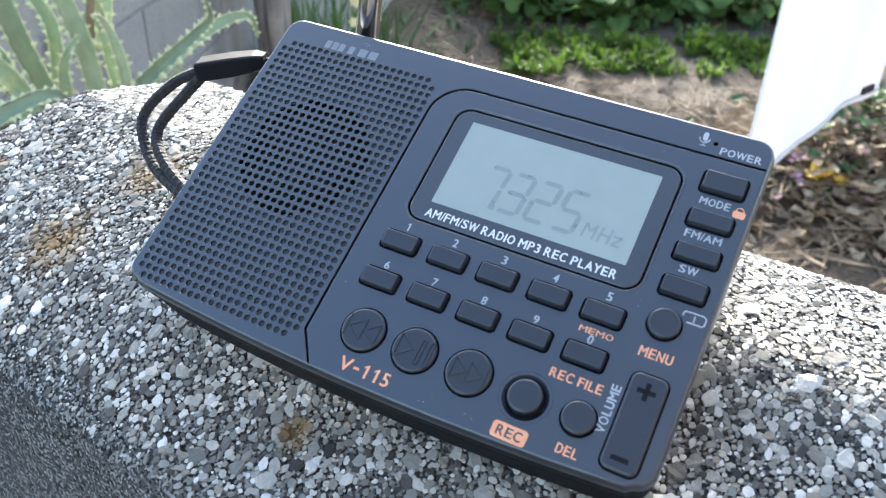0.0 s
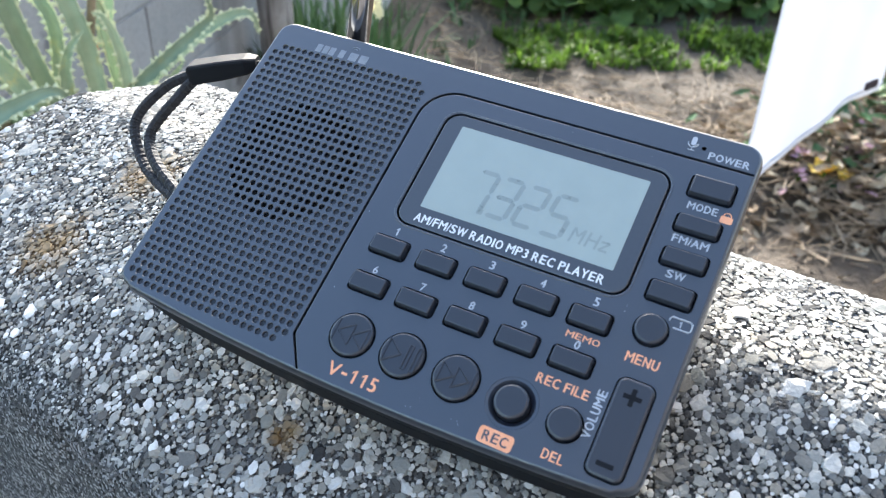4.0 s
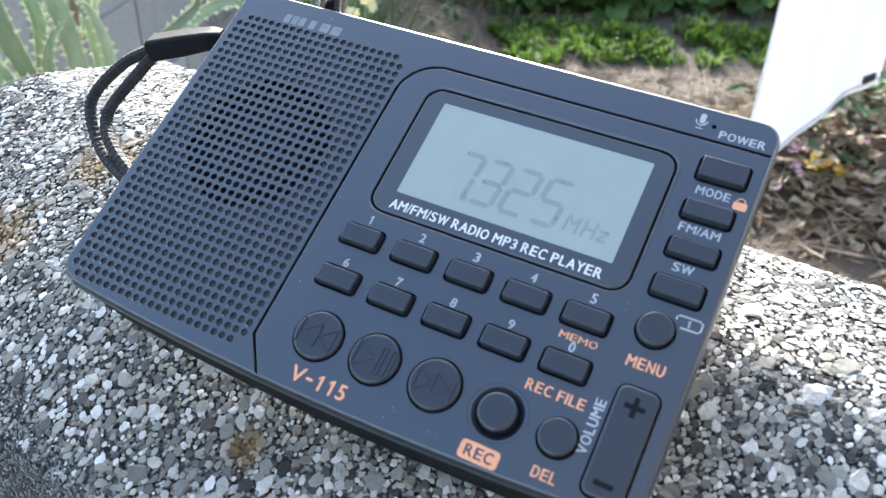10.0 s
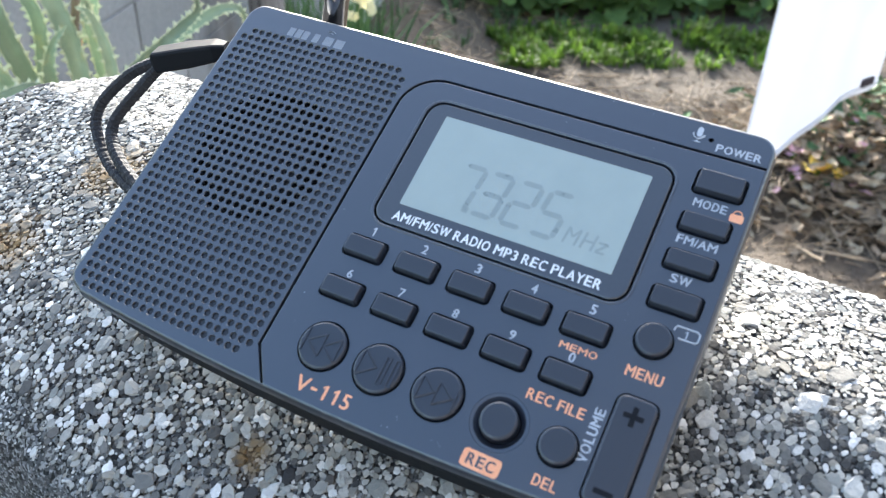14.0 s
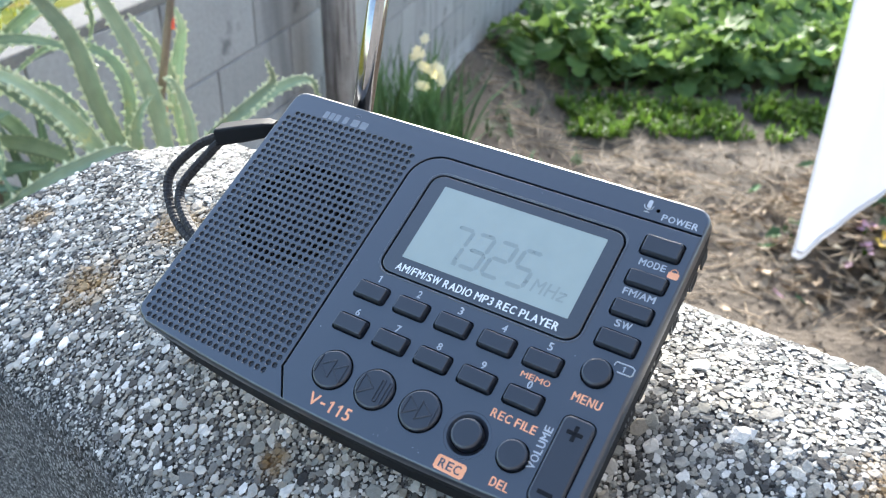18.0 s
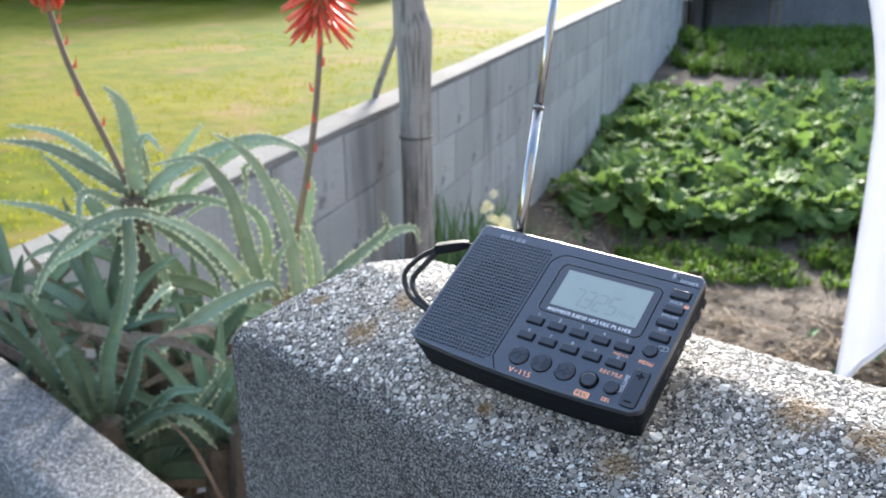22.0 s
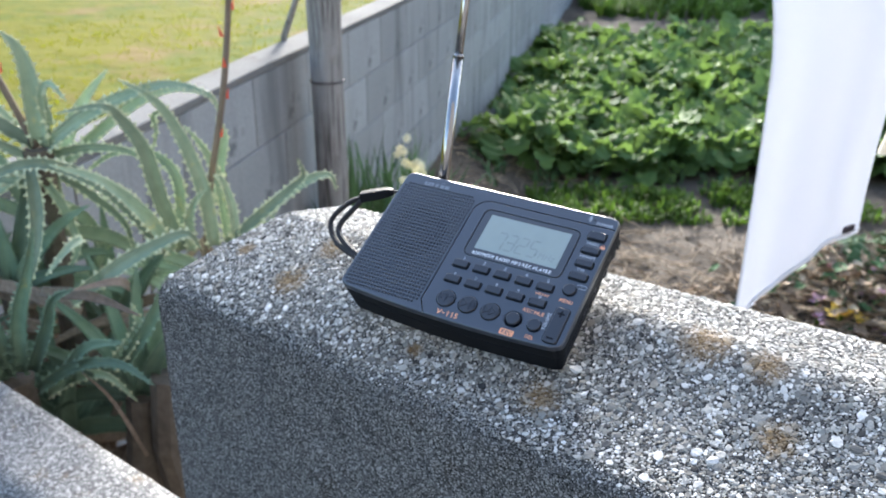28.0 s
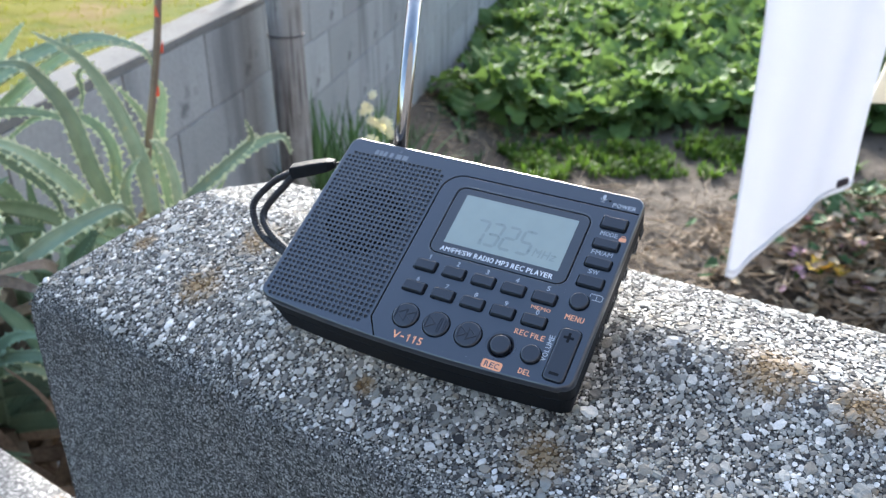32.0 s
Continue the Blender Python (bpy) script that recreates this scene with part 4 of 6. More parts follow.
def glyph(ch):
    """Outline of one character of the built-in font, stretched into a unit square: points and faces."""
    if ch not in GLYPHS:
        cu = bpy.data.curves.new("glyph", "FONT")
        cu.body, cu.resolution_u = ch, 4
        tmp = new("glyph", cu)
        bpy.context.view_layer.update()
        me = bpy.data.meshes.new_from_object(tmp.evaluated_get(bpy.context.evaluated_depsgraph_get()))
        bpy.data.objects.remove(tmp)
        co = np.array([tuple(q.co) for q in me.vertices])[:, :2]
        lo, hi = co.min(0), co.max(0)
        GLYPHS[ch] = ((co - lo) / (hi - lo), [tuple(q.vertices) for q in me.polygons])
        bpy.data.meshes.remove(me)
    return GLYPHS[ch]


def lettering(text, x0, x1, y0, cap, material, parent, z=0.0, label="", turn=0.0, name="printed_label"):
    """Flat bold print between x0 and x1 with its capitals cap high, all in millimetres."""
    wide = [WIDE.get(ch, 0.56 if ch.isdigit() else 0.72) for ch in text]
    unit = (x1 - x0) / sum(wide)
    a, at_x, verts, faces, step = radians(turn), 0.0, [], [], 0.032 * cap
    for ch, w_ in zip(text, wide):
        if ch != " ":
            co, polys = glyph(ch)
            gap = 0.02 if ch in "AVWY/" else 0.055
            co = co * np.array([(w_ - 2 * gap) * unit - 2 * step, cap - step]) + np.array([at_x + gap * unit + step, 0])
            for k, (dx, dy) in enumerate(((-step, 0.0), (step, 0.0), (0.0, step))):
                n0 = len(verts)
                for q in co + np.array([dx, dy]):
                    verts.append(((x0 + q[0] * math.cos(a) - q[1] * math.sin(a)) * MM, (y0 + q[0] * math.sin(a) + q[1] * math.cos(a)) * MM, (z + 0.02 + 0.001 * k) * MM))
                faces += [tuple(n0 + i for i in q) for q in polys]
        at_x += w_ * unit
    return mesh_ob(name, verts, faces, material, parent, label)


def numeral_one(x, y, cap, material, parent, z=0.0):
    """A plain upright numeral with a short flag."""
    ring = [(0.16, 0), (0.16, 1), (0.06, 1), (-0.20, 0.82), (-0.20, 0.68), (-0.02, 0.78), (-0.02, 0)]
    mesh_ob("printed_label", [((x + a * cap) * MM, (y + b * cap) * MM, (z + 0.02) * MM) for a, b in ring], [tuple(range(7))[::-1]], material, parent)


for i, ch in enumerate("12345"):
    if ch == "1":
        numeral_one(-3.0, -6.6, 1.85, GREY_INK, radio)
        continue
    lettering(ch, -3.0 + 10.9 * i - 0.7, -3.0 + 10.9 * i + 0.7, -6.6, 1.85, GREY_INK, radio)
for i, ch in enumerate("67890"):
    lettering(ch, -3.2 + 10.9 * i - 0.7, -3.2 + 10.9 * i + 0.7, -15.95, 1.75, GREY_INK, radio)
lettering("AM/FM/SW RADIO MP3 REC PLAYER", -1.3, 40.3, -2.0, 2.0, WHITE_INK, display)
for k, (ax, ay, bx, by) in enumerate(((0, 0, 0.3, 3.4), (0.3, 3.4, 1.2, 1.6), (1.2, 1.6, 2.2, 3.4), (2.2, 3.4, 1.9, 0), (2.9, 0, 3.2, 3.4), (4.6, 0, 4.9, 3.4), (3.1, 1.7, 4.7, 1.7), (5.4, 2.1, 6.9, 2.1), (6.9, 2.1, 5.3, 0.2), (5.3, 0.2, 6.8, 0.2))):
    p0, p1 = Vector((30.6 + ax * 1.15, 4.5 + ay)), Vector((30.6 + bx * 1.15, 4.5 + by))
    n_ = (p1 - p0).normalized() * 0.24
    n_ = Vector((-n_.y, n_.x))
    mesh_ob("lcd_unit", [(q.x * MM, q.y * MM, (0.022 + 0.002 * k) * MM) for q in (p0 - n_, p1 - n_, p1 + n_, p0 + n_)], [(0, 1, 2, 3)], SEGMENT, display)
lettering("V", -2.5, 0.4, -38.3, 2.75, ORANGE_INK, radio, -0.05)
v, f = button(rounded(0.75, -37.3, 2.0, -36.8, 0.05, 1), -0.05, 0.0, 0.01)
mesh_ob("printed_label", v, f, ORANGE_INK, radio)
for x in (3.4, 5.6):
    numeral_one(x, -38.3, 2.75, ORANGE_INK, radio, -0.05)
lettering("5", 6.8, 8.8, -38.3, 2.75, ORANGE_INK, radio, -0.05)
lettering("MEMO", 37.4, 44.3, -14.1, 1.3, ORANGE_INK, radio, -0.05)
lettering("REC FILE", 35.7, 46.1, -24.4, 1.9, ORANGE_INK, radio, -0.05)
lettering("MENU", 49.1, 55.6, -14.6, 2.0, ORANGE_INK, radio, -0.05)
lettering("DEL", 42.0, 46.3, -37.0, 1.9, ORANGE_INK, radio, -0.05)
lettering("VOLUME", 48.9, 58.4, -30.8, 1.75, GREY_INK, radio, -0.05, turn=90)
lettering("POWER", 49.4, 57.9, 31.4, 1.7, GREY_INK, radio, 0.0)
lettering("MODE", 49.2, 55.4, 19.35, 1.7, GREY_INK, radio, -0.05)
lettering("FM/AM", 48.8, 56.2, 11.5, 1.7, GREY_INK, radio, -0.05)
lettering("SW", 50.3, 54.1, 3.85, 1.7, GREY_INK, radio, -0.05)
badge_v, badge_f = button(rounded(30.1, -38.7, 36.9, -35.6, 0.7, 3), -0.05, 0.0, 0.01)
badge = mesh_ob("record_badge", badge_v, badge_f, ORANGE_INK, radio, "orange rounded badge")
lettering("REC", 30.9, 36.1, -38.1, 1.9, PLASTIC, badge, 0.01)
# padlock, repeat sign and microphone sign
v, f = button(rounded(56.0, 18.4, 58.4, 20.0, 0.35, 2), -0.05, 0.0, 0.01)
mesh_ob("lock_sign", v, f, ORANGE_INK, radio)
v, f = tube([Vector((x, y, 0.0)) * MM for x, y in arc(57.2, 20.0, 0.75, 0, 180, 6)], [0.00012] * 7, 5)
mesh_ob("lock_sign", v, f, ORANGE_INK, radio)
v, f = tube([Vector((x, y, 0.0)) * MM for x, y in [(54.2, -4.4), (54.2, -3.8), (54.5, -3.4), (57.8, -3.4), (58.4, -3.8), (58.4, -5.1), (58.0, -5.5), (55.2, -5.5)]], [0.00017] * 8, 5)
mesh_ob("repeat_sign", v, f, GREY_INK, radio)
numeral_one(56.3, -5.1, 1.25, GREY_INK, radio, -0.05)
v, f = button(rounded(45.35, 33.6, 46.35, 35.7, 0.48, 4), 0.0, 0.04, 0.01)
mesh_ob("microphone_sign", v, f, GREY_INK, radio)
v, f = tube([Vector((x, y, 0.02)) * MM for x, y in arc(45.85, 34.2, 1.1, 180, 360, 8) + [(45.85, 33.1), (45.85, 32.4), (45.2, 32.4), (46.5, 32.4)]], [0.0001] * 13, 5)
mesh_ob("microphone_sign", v, f, GREY_INK, radio)
# maker's mark as plain bars with two small arcs
for x in (-45.0, -43.1, -41.3, -38.6, -35.8, -33.0):
    w_ = 1.5 if x < -36 else 2.2
    v, f = button(rounded(x, 31.1, x + w_, 33.4, 0.2, 2), 0.0, 0.03, 0.01)
    mesh_ob("maker_mark", v, f, MARK_INK, radio)
for r in (0.7, 1.3):
    v, f = tube([Vector((x, y, 0.02)) * MM for x, y in arc(-35.1, 33.8, r, 40, 140, 6)], [0.0001] * 7, 5)
    mesh_ob("maker_mark", v, f, MARK_INK, radio)

# specks of dust caught along the panel's seams
random.seed(88)
dv, df = [], []
for k in range(38):
    x, y = random.choice(((random.uniform(-11.5, -8.2), random.uniform(-33, 24)), (random.uniform(-6, 44), random.uniform(26.4, 29.8)), (random.uniform(45.2, 47.6), random.uniform(-20, 28)), (random.uniform(-55, 56), random.uniform(35.3, 36.8)),
                          (random.uniform(9, 29), random.uniform(-38.5, -35.5)), (random.uniform(-14.6, -13.2), random.uniform(-30, 30))))
    r_, n0 = random.uniform(0.04, 0.13), len(dv)
    dv += [((x + r_ * random.uniform(0.6, 1.3) * math.cos(a)) * MM, (y + r_ * random.uniform(0.6, 1.3) * math.sin(a)) * MM, 0.03 * MM) for a in (0.3, 1.5, 2.8, 4.1, 5.3)]
    df.append(tuple(range(n0, n0 + 5)))
dust = mesh_ob("dust", dv, df, GREY_INK, radio, "pale specks of dust")
dust["kind"] = "stuff"

# sockets along the right side, the folding stand and the aerial
def side_loop(y, z, r, x):
    return [(x * MM, (y + r * math.cos(a)) * MM, (z + r * math.sin(a)) * MM) for a in [2 * math.pi * k / 20 for k in range(20)]]


for y in (27.6, 16.2):
    v, f = loft([side_loop(y, -15.5, 2.5, 58.2), side_loop(y, -15.5, 2.5, 58.65), side_loop(y, -15.5, 1.75, 58.65), side_loop(y, -15.5, 1.75, 58.5)], (False, True))
    jack = mesh_ob("jack_socket", v, f, RUBBER, radio)
    v, f = loft([side_loop(y, -15.5, 1.7, 58.5), side_loop(y, -15.5, 1.7, 58.54)], (False, True))
    mesh_ob("socket_hole", v, f, DEEP, jack)


def side_box(name, y0, y1, z0, z1, proud, material, base=58.4):
    v, f = loft([[(base * MM, a * MM, b * MM) for a, b in rounded(y0, z0, y1, z1, 0.3, 2)], [((base + 0.2 + proud) * MM, a * MM, b * MM) for a, b in rounded(y0, z0, y1, z1, 0.3, 2)]], (False, True))
    mesh_ob(name, v, f, material, radio)


side_box("card_slot", -4.2, 8.4, -16.2, -13.6, 0.15, DEEP)
side_box("usb_port", -13.4, -6.2, -15.8, -12.6, 0.18, DEEP)
side_box("lanyard_notch", 32.2, 36.0, -17.5, -13.0, 0.12, DEEP)
for y in (22.5, 21.2, 20.0, 3.0, 1.6, -9.0, -10.6, -12.0):
    side_box("moulded_mark", y - 0.35, y + 0.35, -10.6, -8.9 + (y % 1), 0.08, RUBBER, 59.1)
v, f = loft([[(x * MM, y * MM, z * MM) for x, y, z in ((-18, 8, -22.2), (18, 8, -22.2), (16, 30, -43.0), (-16, 30, -43.0))],
             [(x * MM, y * MM, z * MM) for x, y, z in ((-18, 7, -24.0), (18, 7, -24.0), (16, 29, -44.6), (-16, 29, -44.6))]])
mesh_ob("folding_stand", v, f, PLASTIC, radio)

INV = RADIO.inverted()
A0, A1 = Vector((-0.0133, 0.0515, 1.4625)), Vector((-0.002, 0.086, 1.533))
adir = (A1 - A0).normalized()
joints = [(0.0, 0.0029), (0.079, 0.0029), (0.0792, 0.0022), (0.165, 0.0021), (0.1652, 0.0017), (0.25, 0.0017), (0.2502, 0.0013), (0.33, 0.0013)]
v, f = tube([INV @ (A0 + adir * (s - 0.006)) for s, _ in joints[:2]], [0.0029, 0.0029], 20)
aerial = mesh_ob("aerial", v, f, CHROME, radio, "polished telescopic aerial, pulled out", True)
for k in (2, 4, 6):
    v, f = tube([INV @ (A0 + adir * (joints[k][0] - 0.006 + e)) for e in (-0.002, joints[k + 1][0] - joints[k][0] + 0.002)], [joints[k][1]] * 2, 20)
    mesh_ob("aerial_section", v, f, CHROME, aerial, "", True)
    v, f = tube([INV @ (A0 + adir * (joints[k][0] - 0.006 + e)) for e in (-0.0016, -0.0002)], [joints[k - 1][1] + 0.0003] * 2, 20)
    mesh_ob("aerial_collar", v, f, CHROME, aerial, "", True)
v, f = tube([INV @ (A0 - adir * 0.012), INV @ (A0 - adir * 0.003)], [0.0034, 0.0034], 16)
mesh_ob("aerial_hinge", v, f, PLASTIC, radio)
v, f = tube([INV @ (A0 + adir * 0.324), INV @ (A0 + adir * 0.331)], [0.0022, 0.0022], 14)
mesh_ob("aerial_tip", v, f, CHROME, aerial)

# wrist strap: clip and a doubled braided cord that comes to rest on the coping
strap = thing("wrist_strap", "black braided wrist strap with a plastic clip, looped on the coping", "strap")
c_r, c_l = Vector((-0.0385, 0.0655, 1.4575)), Vector((-0.0552, 0.0692, 1.4535))
d = (c_l - c_r).normalized()
sd = d.cross(Vector((0, 0, 1))).normalized()
u2 = sd.cross(d)
loops = []
for t, w_, h_ in ((0, 0.0020, 0.0014), (0.003, 0.0031, 0.0022), (0.010, 0.0034, 0.0026), (0.0185, 0.0034, 0.0026), (0.0191, 0.0030, 0.0021)):
    c = c_r + d * t
    loops.append([c + sd * x + u2 * y for x, y in rounded(-w_, -h_, w_, h_, 0.0008, 2)])
v, f = loft(loops)
mesh_ob("clip", v, f, SHELL, strap)
v, f = tube(smooth_line([RADIO @ Vector((-0.0572, 0.0265, -0.012)), c_r + Vector((0.006, -0.004, 0.0008)), c_r + d * 0.001]), [0.0006] * 13, 6)
mesh_ob("loop_string", v, f, CORD, strap)


def braid(pts, r):
    line = smooth_line(pts, 22)
    n = len(line)
    v, f = tube(line, [r] * n, 10)
    mid = [line[k // 10] for k in range(len(v))]
    return [c + (q - c) * (1 + 0.16 * math.sin(k // 10 * 1.9 + k % 10 * 1.257) * math.sin(k // 10 * 1.9 - k % 10 * 1.257)) for k, (q, c) in enumerate(zip(v, mid))], f


end = RADIO @ Vector((-0.066, -0.0065, -0.017))
v, f = braid([c_l, c_l + d * 0.010 + Vector((0, 0, -0.003)), Vector((-0.0738, 0.0705, 1.4385)), Vector((-0.0705, 0.0600, 1.4305)), Vector((-0.0600, 0.0450, 1.4282)), Vector((-0.047, 0.030, 1.4255))], 0.0015)
mesh_ob("cord", v, f, CORD, strap)
v, f = braid([c_l + Vector((0.001, -0.001, 0)), c_l + d * 0.007 + Vector((0.002, -0.003, -0.004)), Vector((-0.0690, 0.0660, 1.4375)), Vector((-0.0665, 0.0565, 1.4325)), Vector((-0.0570, 0.0430, 1.4287)), Vector((-0.045, 0.031, 1.4265))], 0.0015)
mesh_ob("cord", v, f, CORD, strap)

# ---- aloes ----
def aloe_leaf(plant, crown, start, length, curl, lean=0.0, width=0.034, dry=False, sag=0.0, skin=ALOE):
    """A toothed leaf that sets out at the angle start (0: along +x, 90: up), turns by curl on its way and leans away from the viewer by lean."""
    n = 14
    pos, line = Vector(crown), []
    for k in range(n + 1):
        line.append(pos.copy())
        t = k / n
        a = radians(start + curl * t * t * 0.6 + curl * t * 0.4)
        l_ = radians(lean)
        pos = pos + Vector((math.cos(a) * math.cos(l_), math.sin(l_) * (1 - 0.5 * t), math.sin(a) * math.cos(l_) - sag * t)) * (length / n)
    loops, rims = [], []
    for k, p in enumerate(line):
        t = k / n
        d_ = (line[min(k + 1, n)] - line[max(k - 1, 0)]).normalized()
        view = Vector((0.25, -1.0, 0.35))
        side = d_.cross(view).normalized()
        up = side.cross(d_).normalized()
        w_ = width * 0.36 * (1 - t ** 1.7) ** 0.8 * (0.75 + 0.5 * min(1, t * 5)) + 0.0008
        th = w_ * (0.75 if not dry else 0.25)
        loops.append([p + side * (w_ * x) + up * (th * y) for x, y in ((1, 0.30), (0.55, -0.12), (0, -0.22), (-0.55, -0.12), (-1, 0.30), (-0.6, -0.55), (0, -0.9), (0.6, -0.55))])
        rims.append((p + side * w_ + up * th * 0.3, p - side * w_ + up * th * 0.3, side, d_, up))
    v, f = loft(loops)
    leaf = mesh_ob("leaf", v, f, ALOE_DRY if dry else skin, plant, "", True)
    if not dry:
        tv, tf = [], []
        for k in range(1, n):
            for j in range(2):
                e = random.random()
                for sgn, idx in ((1, 0), (-1, 1)):
                    q = rims[k][idx].lerp(rims[min(k + 1, n)][idx], (j + e * 0.4) / 2)
                    side, d_, up = rims[k][2] * sgn, rims[k][3], rims[k][4]
                    h_ = width * random.uniform(0.06, 0.09)
                    base = len(tv)
                    tv += [q - d_ * h_ * 0.7 - side * h_ * 0.4, q + d_ * h_ * 0.7 - side * h_ * 0.4, q + up * h_ * 0.5 - side * h_ * 0.4, q + side * h_ * 1.1 + d_ * h_ * 0.5]
                    tf += [(base, base + 1, base + 3), (base + 1, base + 2, base + 3), (base + 2, base, base + 3)]
        mesh_ob("teeth", tv, tf, ALOE_PALE if skin is ALOE else skin, leaf)
    return leaf


def arch_leaf(plant, points, width, dry=False, skin=ALOE):
    """A toothed leaf, width across at its widest, that runs through the given points from its foot to its tip."""
    line = smooth_line(points, 6 if len(points) > 3 else 8)
    n = len(line) - 1
    loops, rims = [], []
    ends = (line[-1] - line[0]).normalized()
    for k, p in enumerate(line):
        t = k / n
        d_ = (line[min(k + 1, n)] - line[max(k - 1, 0)]).normalized()
        view = Vector((0.25, -0.9, 0.75))
        side = d_.cross(view).normalized()
        up = side.cross(d_).normalized()
        if up.z < -0.2:
            up = up * 0.8
        w_ = width * 0.35 * (1 - t ** 1.9) ** 0.85 * (0.85 + 0.3 * min(1, t * 4) - 0.15 * t) + 0.0006
        th = w_ * (0.8 if not dry else 0.3)
        loops.append([p + side * (w_ * x) + up * (th * y) for x, y in ((1, 0.62), (0.60, 0.02), (0, -0.30), (-0.60, 0.02), (-1, 0.62), (-0.78, -0.40), (0, -1.0), (0.78, -0.40))])
        rims.append((p + side * w_ + up * th * 0.62, p - side * w_ + up * th * 0.62, side, d_, up))
    v, f = loft(loops)
    leaf = mesh_ob("leaf", v, f, ALOE_DRY if dry else skin, plant, "", True)
    if dry:
        return leaf
    tv, tf = [], []
    length = sum((line[k + 1] - line[k]).length for k in range(n))
    count = max(5, int(length / 0.0125))
    for sgn, idx in ((1, 0), (-1, 1)):
        for j in range(count):
            t = (j + 0.25 + 0.5 * random.random()) / count * n * 0.97
            k = int(t)
            q = rims[k][idx].lerp(rims[min(k + 1, n)][idx], t - k)
            side, d_, up = rims[k][2] * sgn, rims[k][3], rims[k][4]
            h_ = 0.0044 * random.uniform(0.8, 1.25) * (1 - 0.5 * t / n)
            base = len(tv)
            tv += [q - d_ * h_ * 1.0 - side * h_ * 0.3, q + d_ * h_ * 0.9 - side * h_ * 0.3, q + up * h_ * 0.6 - side * h_ * 0.4, q + side * h_ * 1.2 + d_ * h_ * 0.5 + up * h_ * 0.4]
            tf += [(base, base + 1, base + 3), (base + 1, base + 2, base + 3), (base + 2, base, base + 3)]
        ev, ef = tube([r[idx] for r in rims], [0.0005 * (1 - 0.6 * k / n) for k in range(len(rims))], 4)
        base = len(tv)
        tv += ev
        tf += [tuple(base + i for i in q) for q in ef]
    mesh_ob("teeth", tv, tf, ALOE_PALE if skin is ALOE else skin, leaf)
    return leaf


def trunk(plant, foot, crown, r0, r1):
    pts = [Vector(foot).lerp(Vector(crown), k / 10) + Vector((random.uniform(-1, 1), random.uniform(-1, 1), 0)) * 0.012 * (0 < k < 10) for k in range(11)]
    v, f = tube(pts, [r0 + (r1 - r0) * k / 10 + random.uniform(0, 0.006) for k in range(11)], 9)
    mesh_ob("stem", v, f, BARK, plant)


def flower_spike(plant, pts, radius, open_part):
    """A scaly stalk with a raceme at its end; open_part: how much of it hangs open."""
    line = smooth_line(pts, 8)
    v, f = tube(line, [0.0052 - 0.0015 * k / len(line) for k in range(len(line))], 8)
    stalk = mesh_ob("flower_stalk", v, f, STALK, plant, "brown-red flower stalk", True)
    for k in range(4, len(line) - 2, 3):
        q, a = line[k], random.uniform(0, 6.3)
        o = Vector((math.cos(a), math.sin(a), 0.2)) * 0.006
        v = [q + o + Vector((0.003, 0, 0)), q + o - Vector((0.003, 0, 0)), q + o + Vector((0, 0.003, 0)), q + o * 1.7 + Vector((0, 0, 0.014))]
        mesh_ob("bract", v, [(0, 1, 3), (1, 2, 3), (2, 0, 3)], CORAL, stalk)
    top = line[-1]
    ax = (line[-1] - line[-4]).normalized()
    fv, ff = [], []
    bv, bf = [], []
    count = 210
    for k in range(count):
        t = k / count
        a = k * 2.399
        c = top + ax * (t * 0.20)
        r = radius * (1 - t) ** 0.75 + 0.002
        out = Vector((math.cos(a), math.sin(a), 0))
        op = t < open_part
        droop = Vector((0, 0, (-1.15 + 1.35 * t / open_part + random.uniform(-0.2, 0.2)) if op else 2.0))
        d_ = (out + droop).normalized()
        ln = (0.043 * random.uniform(0.85, 1.1) if op else 0.022 * (1 - 0.6 * t))
        p0 = c + out * r * (0.45 if op else 0.55)
        tv, tf = tube([p0, p0 + d_ * ln * 0.6, p0 + d_ * ln], [0.0022, 0.0030 if op else 0.0034, 0.0012], 5)
        dst_v, dst_f = (fv, ff) if t < open_part + 0.30 else (bv, bf)
        base = len(dst_v)
        dst_v += tv
        dst_f += [tuple(base + i for i in q) for q in tf]
    mesh_ob("raceme", fv, ff, CORAL, plant, "coral red tubular florets", True)
    cv, cf = tube([top - ax * 0.002, top + ax * 0.08, top + ax * 0.2, top + ax * 0.225], [radius * 0.45, radius * 0.42, 0.006, 0.001], 9)
    base = len(bv)
    bv += cv
    bf += [tuple(base + i for i in q) for q in cf]
    mesh_ob("bud_cone", bv, bf, BUD, plant, "closed ochre and red bud cone", True)


aloe_a = thing("aloe_plant", "tall grey-green aloe with toothed leaves and unopened red flower spike", "aloe plant", group="aloes behind the wall")
CA = (-0.512, 0.75, 1.285)
trunk(aloe_a, (-0.50, 0.76, 0.0), CA, 0.022, 0.016)
arch_leaf(aloe_a, [(-0.506, 0.75, 1.288), (-0.5, 0.74, 1.367), (-0.504, 0.73, 1.415), (-0.52, 0.72, 1.442)], 0.032)
arch_leaf(aloe_a, [(-0.489, 0.75, 1.314), (-0.489, 0.74, 1.355), (-0.473, 0.73, 1.373), (-0.452, 0.72, 1.354)], 0.016)
arch_leaf(aloe_a, [(-0.503, 0.75, 1.281), (-0.45, 0.745, 1.32), (-0.388, 0.74, 1.352), (-0.325, 0.735, 1.37), (-0.272, 0.73, 1.36)], 0.027)
arch_leaf(aloe_a, [(-0.514, 0.75, 1.288), (-0.567, 0.733, 1.334), (-0.612, 0.717, 1.363), (-0.659, 0.7, 1.375)], 0.026)
